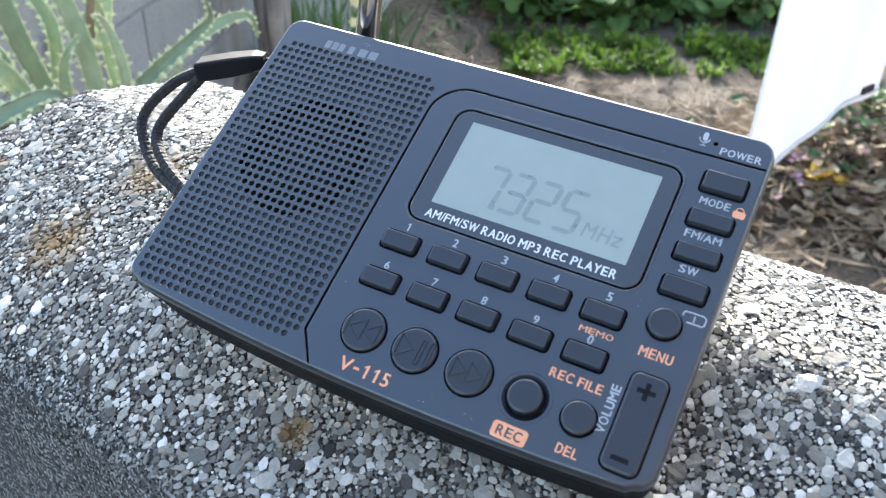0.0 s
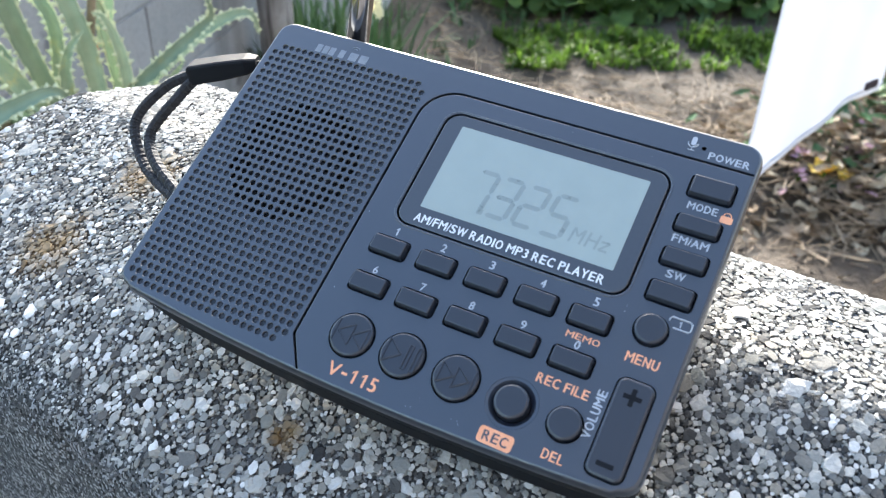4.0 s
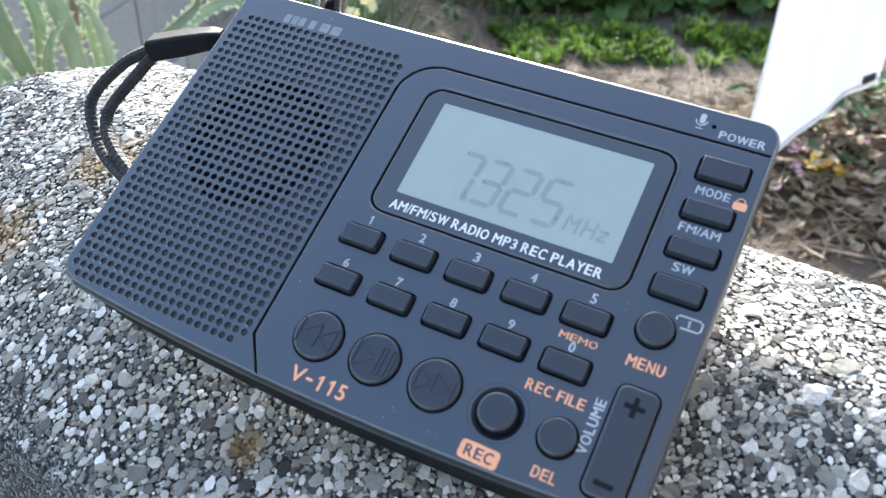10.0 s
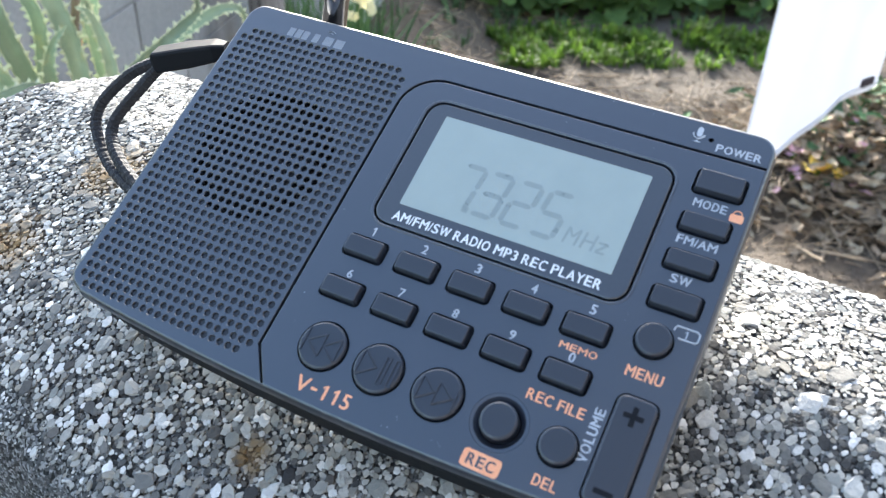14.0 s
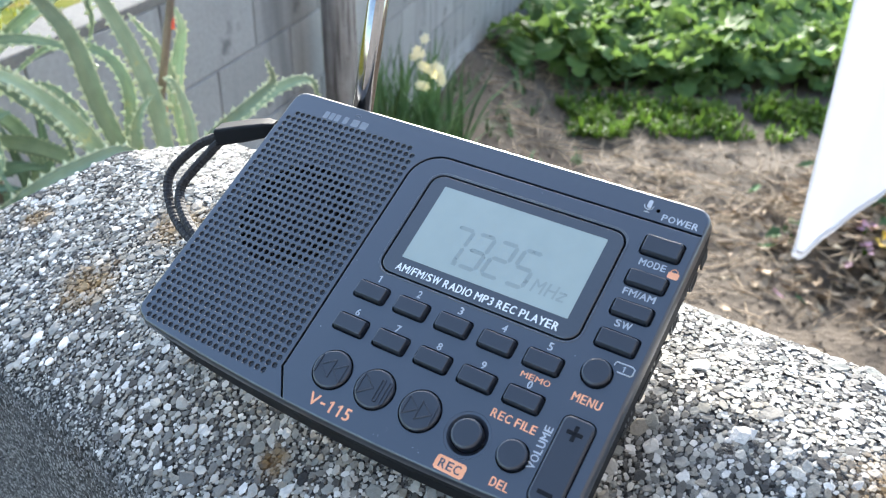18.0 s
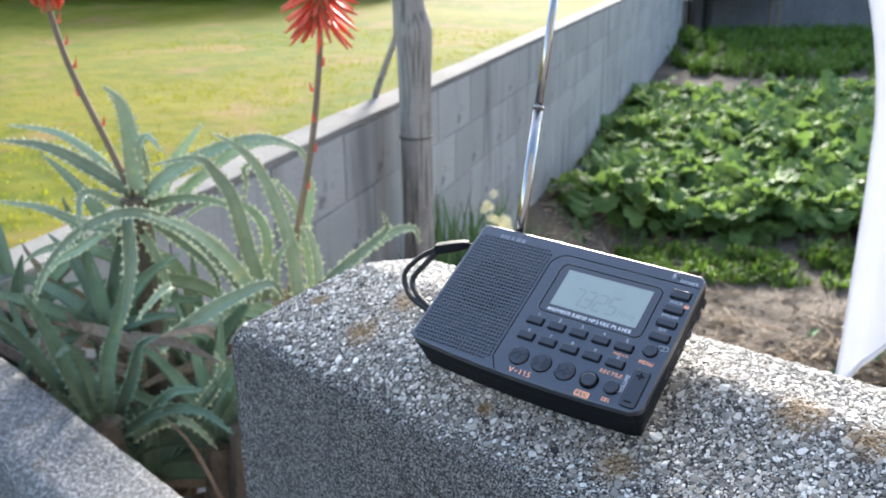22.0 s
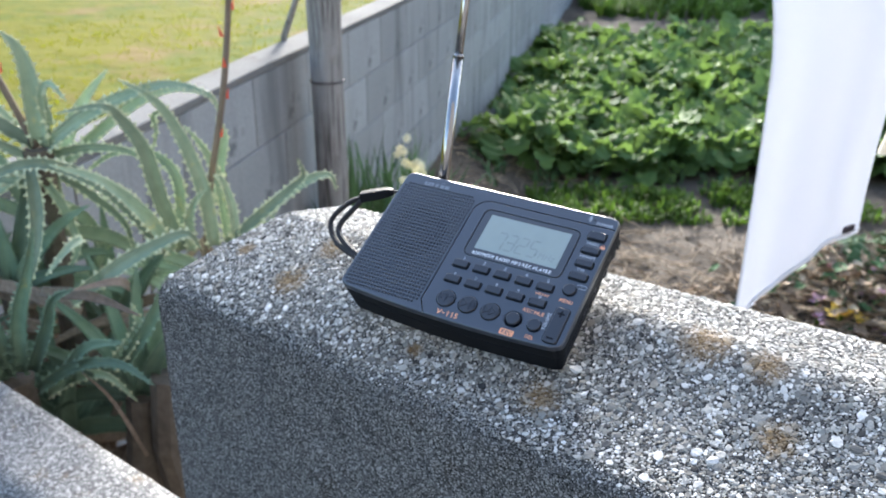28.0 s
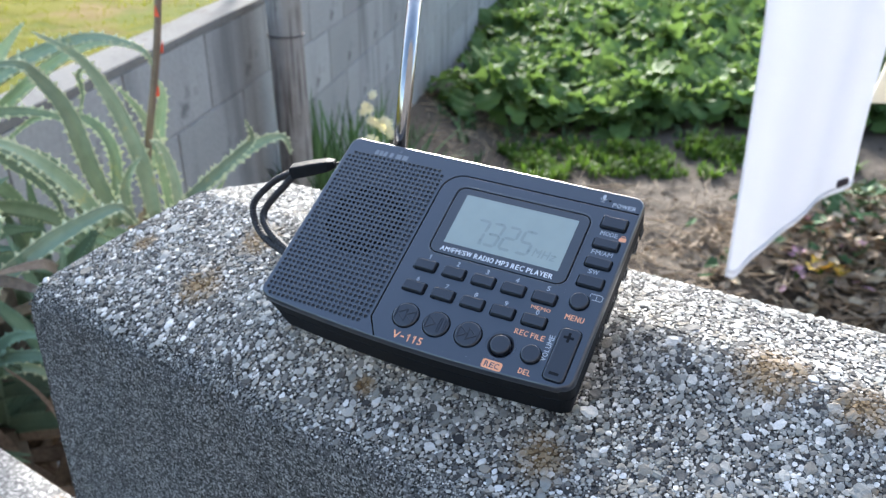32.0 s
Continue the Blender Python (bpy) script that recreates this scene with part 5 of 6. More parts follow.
arch_leaf(aloe_a, [(-0.528, 0.76, 1.299), (-0.575, 0.773, 1.341), (-0.628, 0.787, 1.367), (-0.701, 0.8, 1.375)], 0.017)
arch_leaf(aloe_a, [(-0.515, 0.74, 1.27), (-0.547, 0.713, 1.299), (-0.557, 0.687, 1.297), (-0.547, 0.66, 1.249)], 0.018)
arch_leaf(aloe_a, [(-0.53, 0.74, 1.239), (-0.577, 0.727, 1.252), (-0.622, 0.713, 1.279), (-0.678, 0.7, 1.293)], 0.021)
arch_leaf(aloe_a, [(-0.505, 0.76, 1.268), (-0.452, 0.767, 1.277), (-0.403, 0.773, 1.271), (-0.364, 0.78, 1.244)], 0.018)
arch_leaf(aloe_a, [(-0.512, 0.72, 1.263), (-0.504, 0.693, 1.203), (-0.516, 0.667, 1.136), (-0.54, 0.64, 1.098)], 0.024)
arch_leaf(aloe_a, [(-0.508, 0.74, 1.248), (-0.481, 0.733, 1.197), (-0.473, 0.727, 1.146), (-0.493, 0.72, 1.113)], 0.016)
arch_leaf(aloe_a, [(-0.51, 0.78, 1.244), (-0.456, 0.787, 1.196), (-0.426, 0.793, 1.157), (-0.422, 0.8, 1.116)], 0.016)
arch_leaf(aloe_a, [(-0.524, 0.74, 1.257), (-0.588, 0.733, 1.215), (-0.63, 0.727, 1.191), (-0.677, 0.72, 1.122)], 0.018)
random.seed(14)
for k in range(6):
    a = random.uniform(-40, 220)
    aloe_leaf(aloe_a, (CA[0] + random.uniform(-0.02, 0.02), CA[1] + random.uniform(0.0, 0.05), CA[2] - random.uniform(0.03, 0.14)), a, random.uniform(0.16, 0.26), (a - 90) * random.uniform(0.9, 1.7), random.uniform(-10, 30), random.uniform(0.018, 0.028))
flower_spike(aloe_a, [CA, (-0.535, 0.745, 1.36), (-0.568, 0.74, 1.46), (-0.582, 0.735, 1.535)], 0.021, 0.0)

aloe_b = thing("aloe_plant", "grey-green aloe with arching toothed leaves and opening coral flower spike", "aloe plant", group="aloes behind the wall")
CB = (-0.315, 0.78, 1.085)
trunk(aloe_b, (-0.32, 0.80, 0.0), CB, 0.022, 0.016)
arch_leaf(aloe_b, [(-0.36, 0.76, 1.123), (-0.414, 0.737, 1.217), (-0.459, 0.713, 1.262), (-0.503, 0.69, 1.279), (-0.557, 0.667, 1.259), (-0.597, 0.643, 1.214), (-0.612, 0.62, 1.157)], 0.024)
arch_leaf(aloe_b, [(-0.341, 0.76, 1.128), (-0.359, 0.748, 1.21), (-0.369, 0.736, 1.282), (-0.389, 0.724, 1.327), (-0.408, 0.712, 1.348), (-0.461, 0.7, 1.342)], 0.028)
arch_leaf(aloe_b, [(-0.298, 0.77, 1.131), (-0.302, 0.758, 1.215), (-0.321, 0.745, 1.296), (-0.345, 0.732, 1.349), (-0.384, 0.72, 1.381)], 0.027)
arch_leaf(aloe_b, [(-0.28, 0.79, 1.13), (-0.285, 0.793, 1.204), (-0.301, 0.797, 1.259), (-0.329, 0.8, 1.3)], 0.022)
arch_leaf(aloe_b, [(-0.267, 0.77, 1.138), (-0.266, 0.763, 1.19), (-0.275, 0.757, 1.232), (-0.285, 0.75, 1.243)], 0.016)
arch_leaf(aloe_b, [(-0.305, 0.84, 1.171), (-0.295, 0.847, 1.227), (-0.286, 0.853, 1.269), (-0.296, 0.86, 1.297)], 0.022)
arch_leaf(aloe_b, [(-0.279, 0.77, 1.134), (-0.224, 0.762, 1.182), (-0.183, 0.755, 1.219), (-0.164, 0.748, 1.241), (-0.169, 0.74, 1.269)], 0.02)
arch_leaf(aloe_b, [(-0.269, 0.8, 1.13), (-0.215, 0.81, 1.178), (-0.168, 0.82, 1.209), (-0.135, 0.83, 1.215), (-0.126, 0.84, 1.187)], 0.022)
arch_leaf(aloe_b, [(-0.328, 0.76, 1.128), (-0.325, 0.753, 1.175), (-0.312, 0.747, 1.206), (-0.294, 0.74, 1.227)], 0.018)
arch_leaf(aloe_b, [(-0.36, 0.82, 1.119), (-0.353, 0.83, 1.2), (-0.382, 0.84, 1.242), (-0.445, 0.85, 1.245), (-0.509, 0.86, 1.201)], 0.02)
arch_leaf(aloe_b, [(-0.391, 0.8, 1.112), (-0.407, 0.813, 1.17), (-0.445, 0.827, 1.203), (-0.487, 0.84, 1.2)], 0.017)
arch_leaf(aloe_b, [(-0.52, 0.8, 1.226), (-0.468, 0.796, 1.271), (-0.393, 0.792, 1.328), (-0.335, 0.788, 1.353), (-0.288, 0.784, 1.345), (-0.271, 0.78, 1.315)], 0.021)
arch_leaf(aloe_b, [(-0.348, 0.78, 1.325), (-0.362, 0.777, 1.318), (-0.36, 0.773, 1.297), (-0.368, 0.77, 1.268)], 0.008)
arch_leaf(aloe_b, [(-0.344, 0.72, 1.146), (-0.37, 0.693, 1.212), (-0.406, 0.667, 1.264), (-0.455, 0.64, 1.295)], 0.026)
random.seed(15)
for k in range(6):
    a = random.uniform(40, 175)
    aloe_leaf(aloe_b, (CB[0] + random.uniform(-0.03, 0.03), CB[1] + random.uniform(0.0, 0.06), CB[2] - random.uniform(0.0, 0.12)), a, random.uniform(0.14, 0.22), (a - 80) * random.uniform(0.9, 1.6), random.uniform(-5, 30), random.uniform(0.018, 0.028))
flower_spike(aloe_b, [CB, (-0.300, 0.775, 1.20), (-0.268, 0.775, 1.34), (-0.252, 0.78, 1.445), (-0.246, 0.78, 1.510)], 0.028, 0.40)

aloe_c = thing("aloe_plant", "low young aloe with yellowing leaves pressed against the coping wall", "aloe plant", group="aloes behind the wall")
CC = (-0.335, 0.60, 1.02)
trunk(aloe_c, (-0.34, 0.62, 0.0), CC, 0.025, 0.022)
arch_leaf(aloe_c, [(-0.45, 0.62, 1.119), (-0.388, 0.635, 1.161), (-0.343, 0.65, 1.183), (-0.308, 0.665, 1.192), (-0.295, 0.68, 1.164)], 0.027)
arch_leaf(aloe_c, [(-0.405, 0.6, 1.034), (-0.378, 0.593, 1.069), (-0.359, 0.587, 1.103), (-0.363, 0.58, 1.137)], 0.022)
arch_leaf(aloe_c, [(-0.374, 0.62, 1.139), (-0.381, 0.59, 1.161), (-0.427, 0.56, 1.164)], 0.018, dry=True)
arch_leaf(aloe_c, [(-0.476, 0.6, 1.145), (-0.404, 0.575, 1.148), (-0.343, 0.55, 1.134)], 0.02, dry=True)
arch_leaf(aloe_c, [(-0.502, 0.62, 0.984), (-0.461, 0.613, 1.012), (-0.417, 0.607, 1.018), (-0.38, 0.6, 0.983)], 0.02)
arch_leaf(aloe_c, [(-0.437, 0.66, 1.19), (-0.447, 0.63, 1.188), (-0.466, 0.6, 1.166)], 0.014)
arch_leaf(aloe_c, [(-0.371, 0.58, 0.911), (-0.399, 0.565, 1.008), (-0.424, 0.55, 1.059)], 0.006, dry=True)

# this low aloe has its shade in the darker skin colour
aloe_d = thing("aloe_plant", "low aloe with narrow rising leaves, coloured dark blue-green for shade", "aloe plant", group="aloes behind the wall")
trunk(aloe_d, (-0.53, 0.62, 0.0), (-0.531, 0.605, 1.02), 0.024, 0.02)
arch_leaf(aloe_d, [(-0.521, 0.6, 1.031), (-0.497, 0.577, 1.119), (-0.464, 0.553, 1.194), (-0.439, 0.53, 1.257)], 0.026, skin=ALOE_SHADED)
arch_leaf(aloe_d, [(-0.538, 0.6, 1.022), (-0.549, 0.577, 1.111), (-0.559, 0.553, 1.186), (-0.564, 0.53, 1.234)], 0.03, skin=ALOE_SHADED)
arch_leaf(aloe_d, [(-0.546, 0.6, 1.013), (-0.579, 0.577, 1.111), (-0.604, 0.553, 1.178), (-0.618, 0.53, 1.196)], 0.026, skin=ALOE_SHADED)
arch_leaf(aloe_d, [(-0.529, 0.6, 1.031), (-0.527, 0.577, 1.103), (-0.53, 0.553, 1.151), (-0.538, 0.53, 1.15)], 0.02, skin=ALOE_SHADED)
arch_leaf(aloe_d, [(-0.505, 0.6, 1.031), (-0.467, 0.577, 1.103), (-0.442, 0.553, 1.155), (-0.407, 0.53, 1.181)], 0.022, skin=ALOE_SHADED)
arch_leaf(aloe_d, [(-0.504, 0.6, 1.004), (-0.441, 0.577, 1.051), (-0.379, 0.553, 1.067), (-0.333, 0.53, 1.05)], 0.02, skin=ALOE_SHADED)
arch_leaf(aloe_d, [(-0.554, 0.6, 1.013), (-0.562, 0.577, 1.061), (-0.572, 0.553, 1.082), (-0.599, 0.53, 1.07)], 0.022, skin=ALOE_SHADED)
arch_leaf(aloe_d, [(-0.396, 0.6, 1.031), (-0.346, 0.577, 1.103), (-0.314, 0.553, 1.162), (-0.3, 0.53, 1.196)], 0.022, skin=ALOE_SHADED)
arch_leaf(aloe_d, [(-0.467, 0.6, 1.022), (-0.419, 0.565, 1.084), (-0.362, 0.53, 1.11)], 0.02, skin=ALOE_SHADED)

# young aloes, their shade likewise put into the skin colour
for foot, z, seed in (((-0.66, 0.70), 1.00, 1), ((-0.50, 0.66), 0.90, 2), ((-0.74, 0.80), 1.06, 3), ((-0.40, 0.70), 0.90, 4), ((-0.62, 0.58), 0.86, 5), ((-0.46, 0.78), 0.98, 6), ((-0.57, 0.74), 1.08, 7), ((-0.38, 0.62), 0.98, 8), ((-0.70, 0.62), 0.94, 9)):
    random.seed(40 + seed)
    pl = thing("aloe_plant", "young aloe coloured dark blue-green for the shade of taller ones", "aloe plant", group="aloes behind the wall")
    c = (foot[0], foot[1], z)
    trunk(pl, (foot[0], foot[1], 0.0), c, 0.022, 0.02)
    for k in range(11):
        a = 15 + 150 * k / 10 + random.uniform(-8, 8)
        aloe_leaf(pl, c, a, random.uniform(0.13, 0.22), (a - 90) * random.uniform(0.7, 1.4), random.uniform(-28, 28), random.uniform(0.020, 0.030), skin=ALOE_SHADED)
    for k in range(5):
        a = random.uniform(185, 355)
        aloe_leaf(pl, (c[0], c[1], c[2] - 0.05), a, random.uniform(0.14, 0.22), random.uniform(-30, 30), random.uniform(-25, 25), 0.026, dry=True)
random.seed(3)
dry = thing("dead_leaves", "withered brown aloe leaves hanging below the green ones", "dead leaves")
for k in range(80):
    x, y, z = random.uniform(-0.74, -0.27), random.uniform(0.60, 0.86), random.uniform(0.80, 1.14)
    aloe_leaf(dry, (x, y, z), random.uniform(150, 390), random.uniform(0.10, 0.2), random.uniform(-60, 60), random.uniform(-20, 20), random.uniform(0.014, 0.030), dry=True)

# ---- timber post with a cross branch, and a leaning stick ----
post = thing("timber_post", "crooked weathered grey timber post standing before the block wall", "post")
PX_ = [(-0.233, 2.225, -0.1, 0.050), (-0.235, 2.225, 0.5, 0.049), (-0.238, 2.225, 0.95, 0.048), (-0.240, 2.225, 1.18, 0.049), (-0.240, 2.225, 1.31, 0.053), (-0.243, 2.225, 1.375, 0.057), (-0.253, 2.225, 1.44, 0.047),
       (-0.266, 2.225, 1.53, 0.043), (-0.283, 2.225, 1.66, 0.047), (-0.300, 2.225, 1.85, 0.048), (-0.310, 2.225, 2.15, 0.045)]
line = smooth_line([p[:3] for p in PX_], 6)
rad = np.interp(np.arange(len(line)) / 6, np.arange(len(PX_)), [p[3] for p in PX_])
loops = []
for p, r in zip(line, rad):
    loops.append([(p.x + r * (1 + 0.10 * wob(math.cos(a) * 3, math.sin(a) * 3, p.z * 1.5, 1)) * math.cos(a), p.y + r * (1 + 0.10 * wob(math.cos(a) * 3, math.sin(a) * 3, p.z * 1.5, 1)) * math.sin(a), p.z) for a in [2 * math.pi * k / 18 for k in range(18)]])
v, f = loft(loops)
mesh_ob("log", v, f, TIMBER, post, "", True)
v, f = tube(smooth_line([(-0.445, 2.17, 1.545), (-0.36, 2.165, 1.535), (-0.26, 2.165, 1.538), (-0.16, 2.165, 1.556), (-0.075, 2.17, 1.575)], 5), [0.012, 0.014, 0.015, 0.016, 0.017, 0.018, 0.018, 0.019, 0.018, 0.019, 0.018, 0.017, 0.018, 0.016, 0.016, 0.014, 0.013, 0.012, 0.011, 0.010, 0.009], 9)
mesh_ob("cross_branch", v, f, TIMBER, post, "pale dead branch tied across", True)
v, f = tube([(-0.239 + 0.051 * math.cos(a), 2.225 + 0.051 * math.sin(a), 1.055) for a in [2 * math.pi * k / 24 for k in range(25)]], [0.0025] * 25, 6)
mesh_ob("wire_tie", v, f, DARKCLOTH, post)
stick = thing("stick", "thin grey stick leaning over the block wall", "stick")
v, f = tube([(-0.45, 2.50, 0.70), (-0.385, 2.42, 1.15), (-0.305, 2.33, 1.34), (-0.28, 2.30, 1.42)], [0.010, 0.011, 0.009, 0.007], 8)
mesh_ob("rod", v, f, TIMBER, stick, "", True)

# ---- narcissus by the wall ----
nar = thing("narcissus_clump", "narcissus clump with cream flowers and grey-green blades by the wall", "narcissus")
random.seed(11)


def blades(count, cx, cy, spread, h0, h1, width, base_z, lean):
    sv, sf = [], []
    for k in range(count):
        a, r = random.uniform(0, 6.283), spread * math.sqrt(random.random())
        x, y = cx + r * math.cos(a), cy + r * math.sin(a)
        z = base_z(x, y) if callable(base_z) else base_z
        h_, la, ll = random.uniform(h0, h1), random.uniform(0, 6.283), random.uniform(0, lean)
        side = Vector((math.cos(la + 1.57), math.sin(la + 1.57), 0)) * width * random.uniform(0.6, 1.2)
        ln = Vector((math.cos(la), math.sin(la), 0)) * ll * h_
        base = len(sv)
        for t in (0.0, 0.4, 0.75):
            c = Vector((x, y, z + h_ * t * (1 - 0.25 * ll * t))) + ln * t * t
            sv += [c - side * (1 - t * 0.5), c + side * (1 - t * 0.5)]
        sv.append(Vector((x, y, z + h_ * (1 - 0.35 * ll))) + ln)
        sf += [(base, base + 1, base + 3, base + 2), (base + 2, base + 3, base + 5, base + 4), (base + 4, base + 5, base + 6)]
    return sv, sf


v, f = blades(460, -0.10, 2.42, 0.23, 0.40, 0.68, 0.009, 0.16, 0.45)
ob = mesh_ob("foliage", v, f, BLADE, nar)
for hx, hy, hz, cnt in ((-0.012, 2.36, 0.80, 5), (0.045, 2.36, 0.755, 6), (-0.002, 2.37, 0.73, 4)):
    v, f = tube([(hx - 0.02, hy + 0.02, 0.1), (hx - 0.006, hy, hz - 0.1), (hx, hy, hz)], [0.004, 0.003, 0.0025], 6)
    mesh_ob("flower_stem", v, f, BLADE, nar)
    for k in range(cnt):
        fv, ff = [], []
        c = Vector((hx + random.uniform(-0.018, 0.018), hy - 0.012 + random.uniform(-0.01, 0.01), hz + random.uniform(-0.05, 0.04)))
        ax = Vector((random.uniform(-0.6, 0.6), -1, random.uniform(-0.2, 0.5))).normalized()
        s1 = ax.orthogonal().normalized()
        s2 = ax.cross(s1)
        for p in range(6):
            a = p * math.pi / 3
            d_ = s1 * math.cos(a) + s2 * math.sin(a)
            e_ = s1 * math.cos(a + 1.57) + s2 * math.sin(a + 1.57)
            base = len(fv)
            fv += [c, c + d_ * 0.009 + e_ * 0.006, c + d_ * 0.018 - ax * 0.003, c + d_ * 0.009 - e_ * 0.006]
            ff.append((base, base + 1, base + 2, base + 3))
        tv, tf = tube([c, c + ax * 0.006], [0.003, 0.005], 7)
        base = len(fv)
        fv += tv
        ff += [tuple(base + i for i in q) for q in tf]
        weld(mesh_ob("flower_head", fv, ff, PETAL, nar, "cream narcissus flower"))

# ---- leafy crop ----
LEAF_LOBES = ((0.0, 0.03), (0.16, 0.04), (0.21, 0.30), (0.27, 0.10), (0.35, 0.52), (0.41, 0.24), (0.50, 0.78), (0.56, 0.46), (0.66, 1.0), (0.71, 0.72), (0.79, 0.98), (0.84, 0.70), (0.91, 0.70), (0.95, 0.40), (1.0, 0.04))


def crop_variant(seed):
    """A rosette of long-stalked leaves with a broad rounded end lobe and smaller lobes below it."""
    random.seed(seed)
    sv, sf = [], []
    for k in range(64):
        az, el = random.uniform(0, 6.283), random.uniform(0.35, 1.35)
        ln = random.uniform(0.13, 0.24)
        wd = ln * random.uniform(0.24, 0.36)
        out = Vector((math.cos(az), math.sin(az), 0))
        side = (Vector((-out.y, out.x, 0)) + Vector((0, 0, random.uniform(-0.75, 0.75)))).normalized()
        p = Vector((random.uniform(-0.04, 0.04), random.uniform(-0.04, 0.04), 0.02)) + (out * math.cos(el) + Vector((0, 0, math.sin(el)))) * random.uniform(0.01, 0.13)
        e, last, droop = el, 0.0, random.uniform(0.9, 1.9)
        cup, ph, skew = random.uniform(0.05, 0.35), random.uniform(0, 6.3), random.uniform(0.85, 1.15)
        base = len(sv)
        for i, (t, w_) in enumerate(LEAF_LOBES):
            p = p + (out * math.cos(e) + Vector((0, 0, math.sin(e)))) * ln * (t - last)
            e -= droop * (t - last)
            last = t
            up = Vector((0, 0, math.cos(e))) - out * math.sin(e)
            for sg in (1, -1):
                w2 = wd * w_ * (skew if sg > 0 else 2 - skew) * random.uniform(0.92, 1.08)
                lift = up * (w2 * cup + wd * 0.24 * w_ * math.sin(i * 1.7 + ph + sg))
                sv += [p + side * sg * w2 + lift] if sg > 0 else [p.copy(), p + side * sg * w2 + lift]
        for i in range(len(LEAF_LOBES) - 1):
            b_ = base + i * 3
            sf += [(b_, b_ + 1, b_ + 4, b_ + 3), (b_ + 1, b_ + 2, b_ + 5, b_ + 4)]
    return sv, sf


def crop_plant(seed):
    pl = thing("vegetable_plant", "leafy green vegetable plant with broad lobed leaves in a garden row", "vegetable plant", group="vegetable rows")
    v, f = crop_variant(seed)
    mesh_ob("leaves", v, f, LEAF, pl, "", True)
    v, f = tube([(0, 0, -0.05), (0.005, 0, 0.03), (0, 0.004, 0.08)], [0.016, 0.018, 0.010], 7)
    mesh_ob("stem", v, f, GRASS, pl)
    return pl


models = [crop_plant(s) for s in (101, 102, 103, 104)]
random.seed(5)
spots = []
row = 0
y = 4.5
while y < 8.95:
    left = wall_point((y - 2.33) / WALL_DIR.y, 0).x + 0.20
    x = left + random.uniform(0, 0.2)
    while x < min(left + 4.4, 3.5 + (y - 4.6) * 0.35):
        spots.append((x + random.uniform(-0.07, 0.07), y + random.uniform(-0.09, 0.09)))
        x += 0.33 if y < 8 else 0.40
    y += 0.36 if y < 8 else 0.45
first = {}
for i, (x, y) in enumerate(spots):
    m = Matrix.LocRotScale((x, y, ground_z(x, y) - 0.01), Euler((random.uniform(-0.1, 0.1), random.uniform(-0.1, 0.1), random.uniform(0, 6.283))), None)
    s = random.uniform(0.95, 1.35)
    k = i % 4
    if k not in first:
        models[k].matrix_world = m
        models[k].scale = (s, s, s)
        first[k] = True
    else:
        copy_thing(models[k], m).scale = (s, s, s)

# ---- weeds, straw and the compost heap ----
random.seed(21)


def tuft_strip(name, label, boxes, density, h0, h1, width, material, category):
    sv, sf = [], []
    for x0, x1, y0, y1 in boxes:
        for k in range(int((x1 - x0) * (y1 - y0) * density)):
            x, y = random.uniform(x0, x1), random.uniform(y0, y1)
            if wob(x, y, 2, 4.0) < random.uniform(-0.35, 0.15):
                continue
            tv, tf = blades(9, x, y, 0.035, h0, h1 * (0.75 + 0.5 * random.random()), width, ground_z, 1.1)
            base = len(sv)
            sv += tv
            sf += [tuple(base + i for i in q) for q in tf]
    return tagged(mesh_ob(name, sv, sf, material), label, category, kind="stuff")


tuft_strip("grass_strip", "low green weeds along the edge of the vegetable bed", [(1.05, 2.5, 3.80, 4.06), (0.62, 2.5, 3.66, 4.16), (1.25, 2.2, 3.9, 4.02)], 520, 0.02, 0.085, 0.009, GRASS, "weeds")
tuft_strip("far_grass", "rough green grass at the far end of the garden", [(2.6, 7.0, 10.6, 12.6), (3.2, 8.0, 13.4, 16.0)], 90, 0.10, 0.26, 0.016, GRASS, "grass")
tuft_strip("soil_weeds", "sparse small weeds on the soil between the beds", [(0.2, 2.4, 4.1, 4.7), (0.1, 0.7, 3.0, 4.0)], 40, 0.03, 0.10, 0.006, BLADE, "weeds")


def sticks(count, boxes, l0, l1, r0, r1, lift):
    cs, ax = [], []
    bv, bf = tube([(-1, 0, 0), (-0.3, 0.04, 0.03), (0.35, -0.03, 0.02), (1, 0, 0)], [0.8, 1, 0.9, 0.6], 5)
    bv = np.array([tuple(q) for q in bv])
    bv[:, 1:] = bv[:, 1:]
    quads = np.array([q for q in bf if len(q) == 4])
    for k in range(count):
        x0, x1, y0, y1 = random.choice(boxes)
        x, y = random.uniform(x0, x1), random.uniform(y0, y1)
        a, t = random.uniform(0, 6.283), random.uniform(-0.35, 0.35)
        l_, r = random.uniform(l0, l1) * 0.5, random.uniform(r0, r1)
        e1 = Vector((math.cos(a) * math.cos(t), math.sin(a) * math.cos(t), math.sin(t)))
        e2 = Vector((-math.sin(a), math.cos(a), 0))
        e3 = e1.cross(e2)
        cs.append((x, y, ground_z(x, y) + lift(x, y) + abs(math.sin(t)) * l_ * 0.6 + r))
        ax.append([[e1[i] * l_, e2[i] * r, e3[i] * r] for i in range(3)])
    return np.array(cs), np.array(ax), bv, quads


def heap_z(x, y):
    d2 = ((x - 2.0) / 0.68) ** 2 + ((y - 2.55) / 0.55) ** 2
    return 0.24 * max(0.0, 1 - d2)


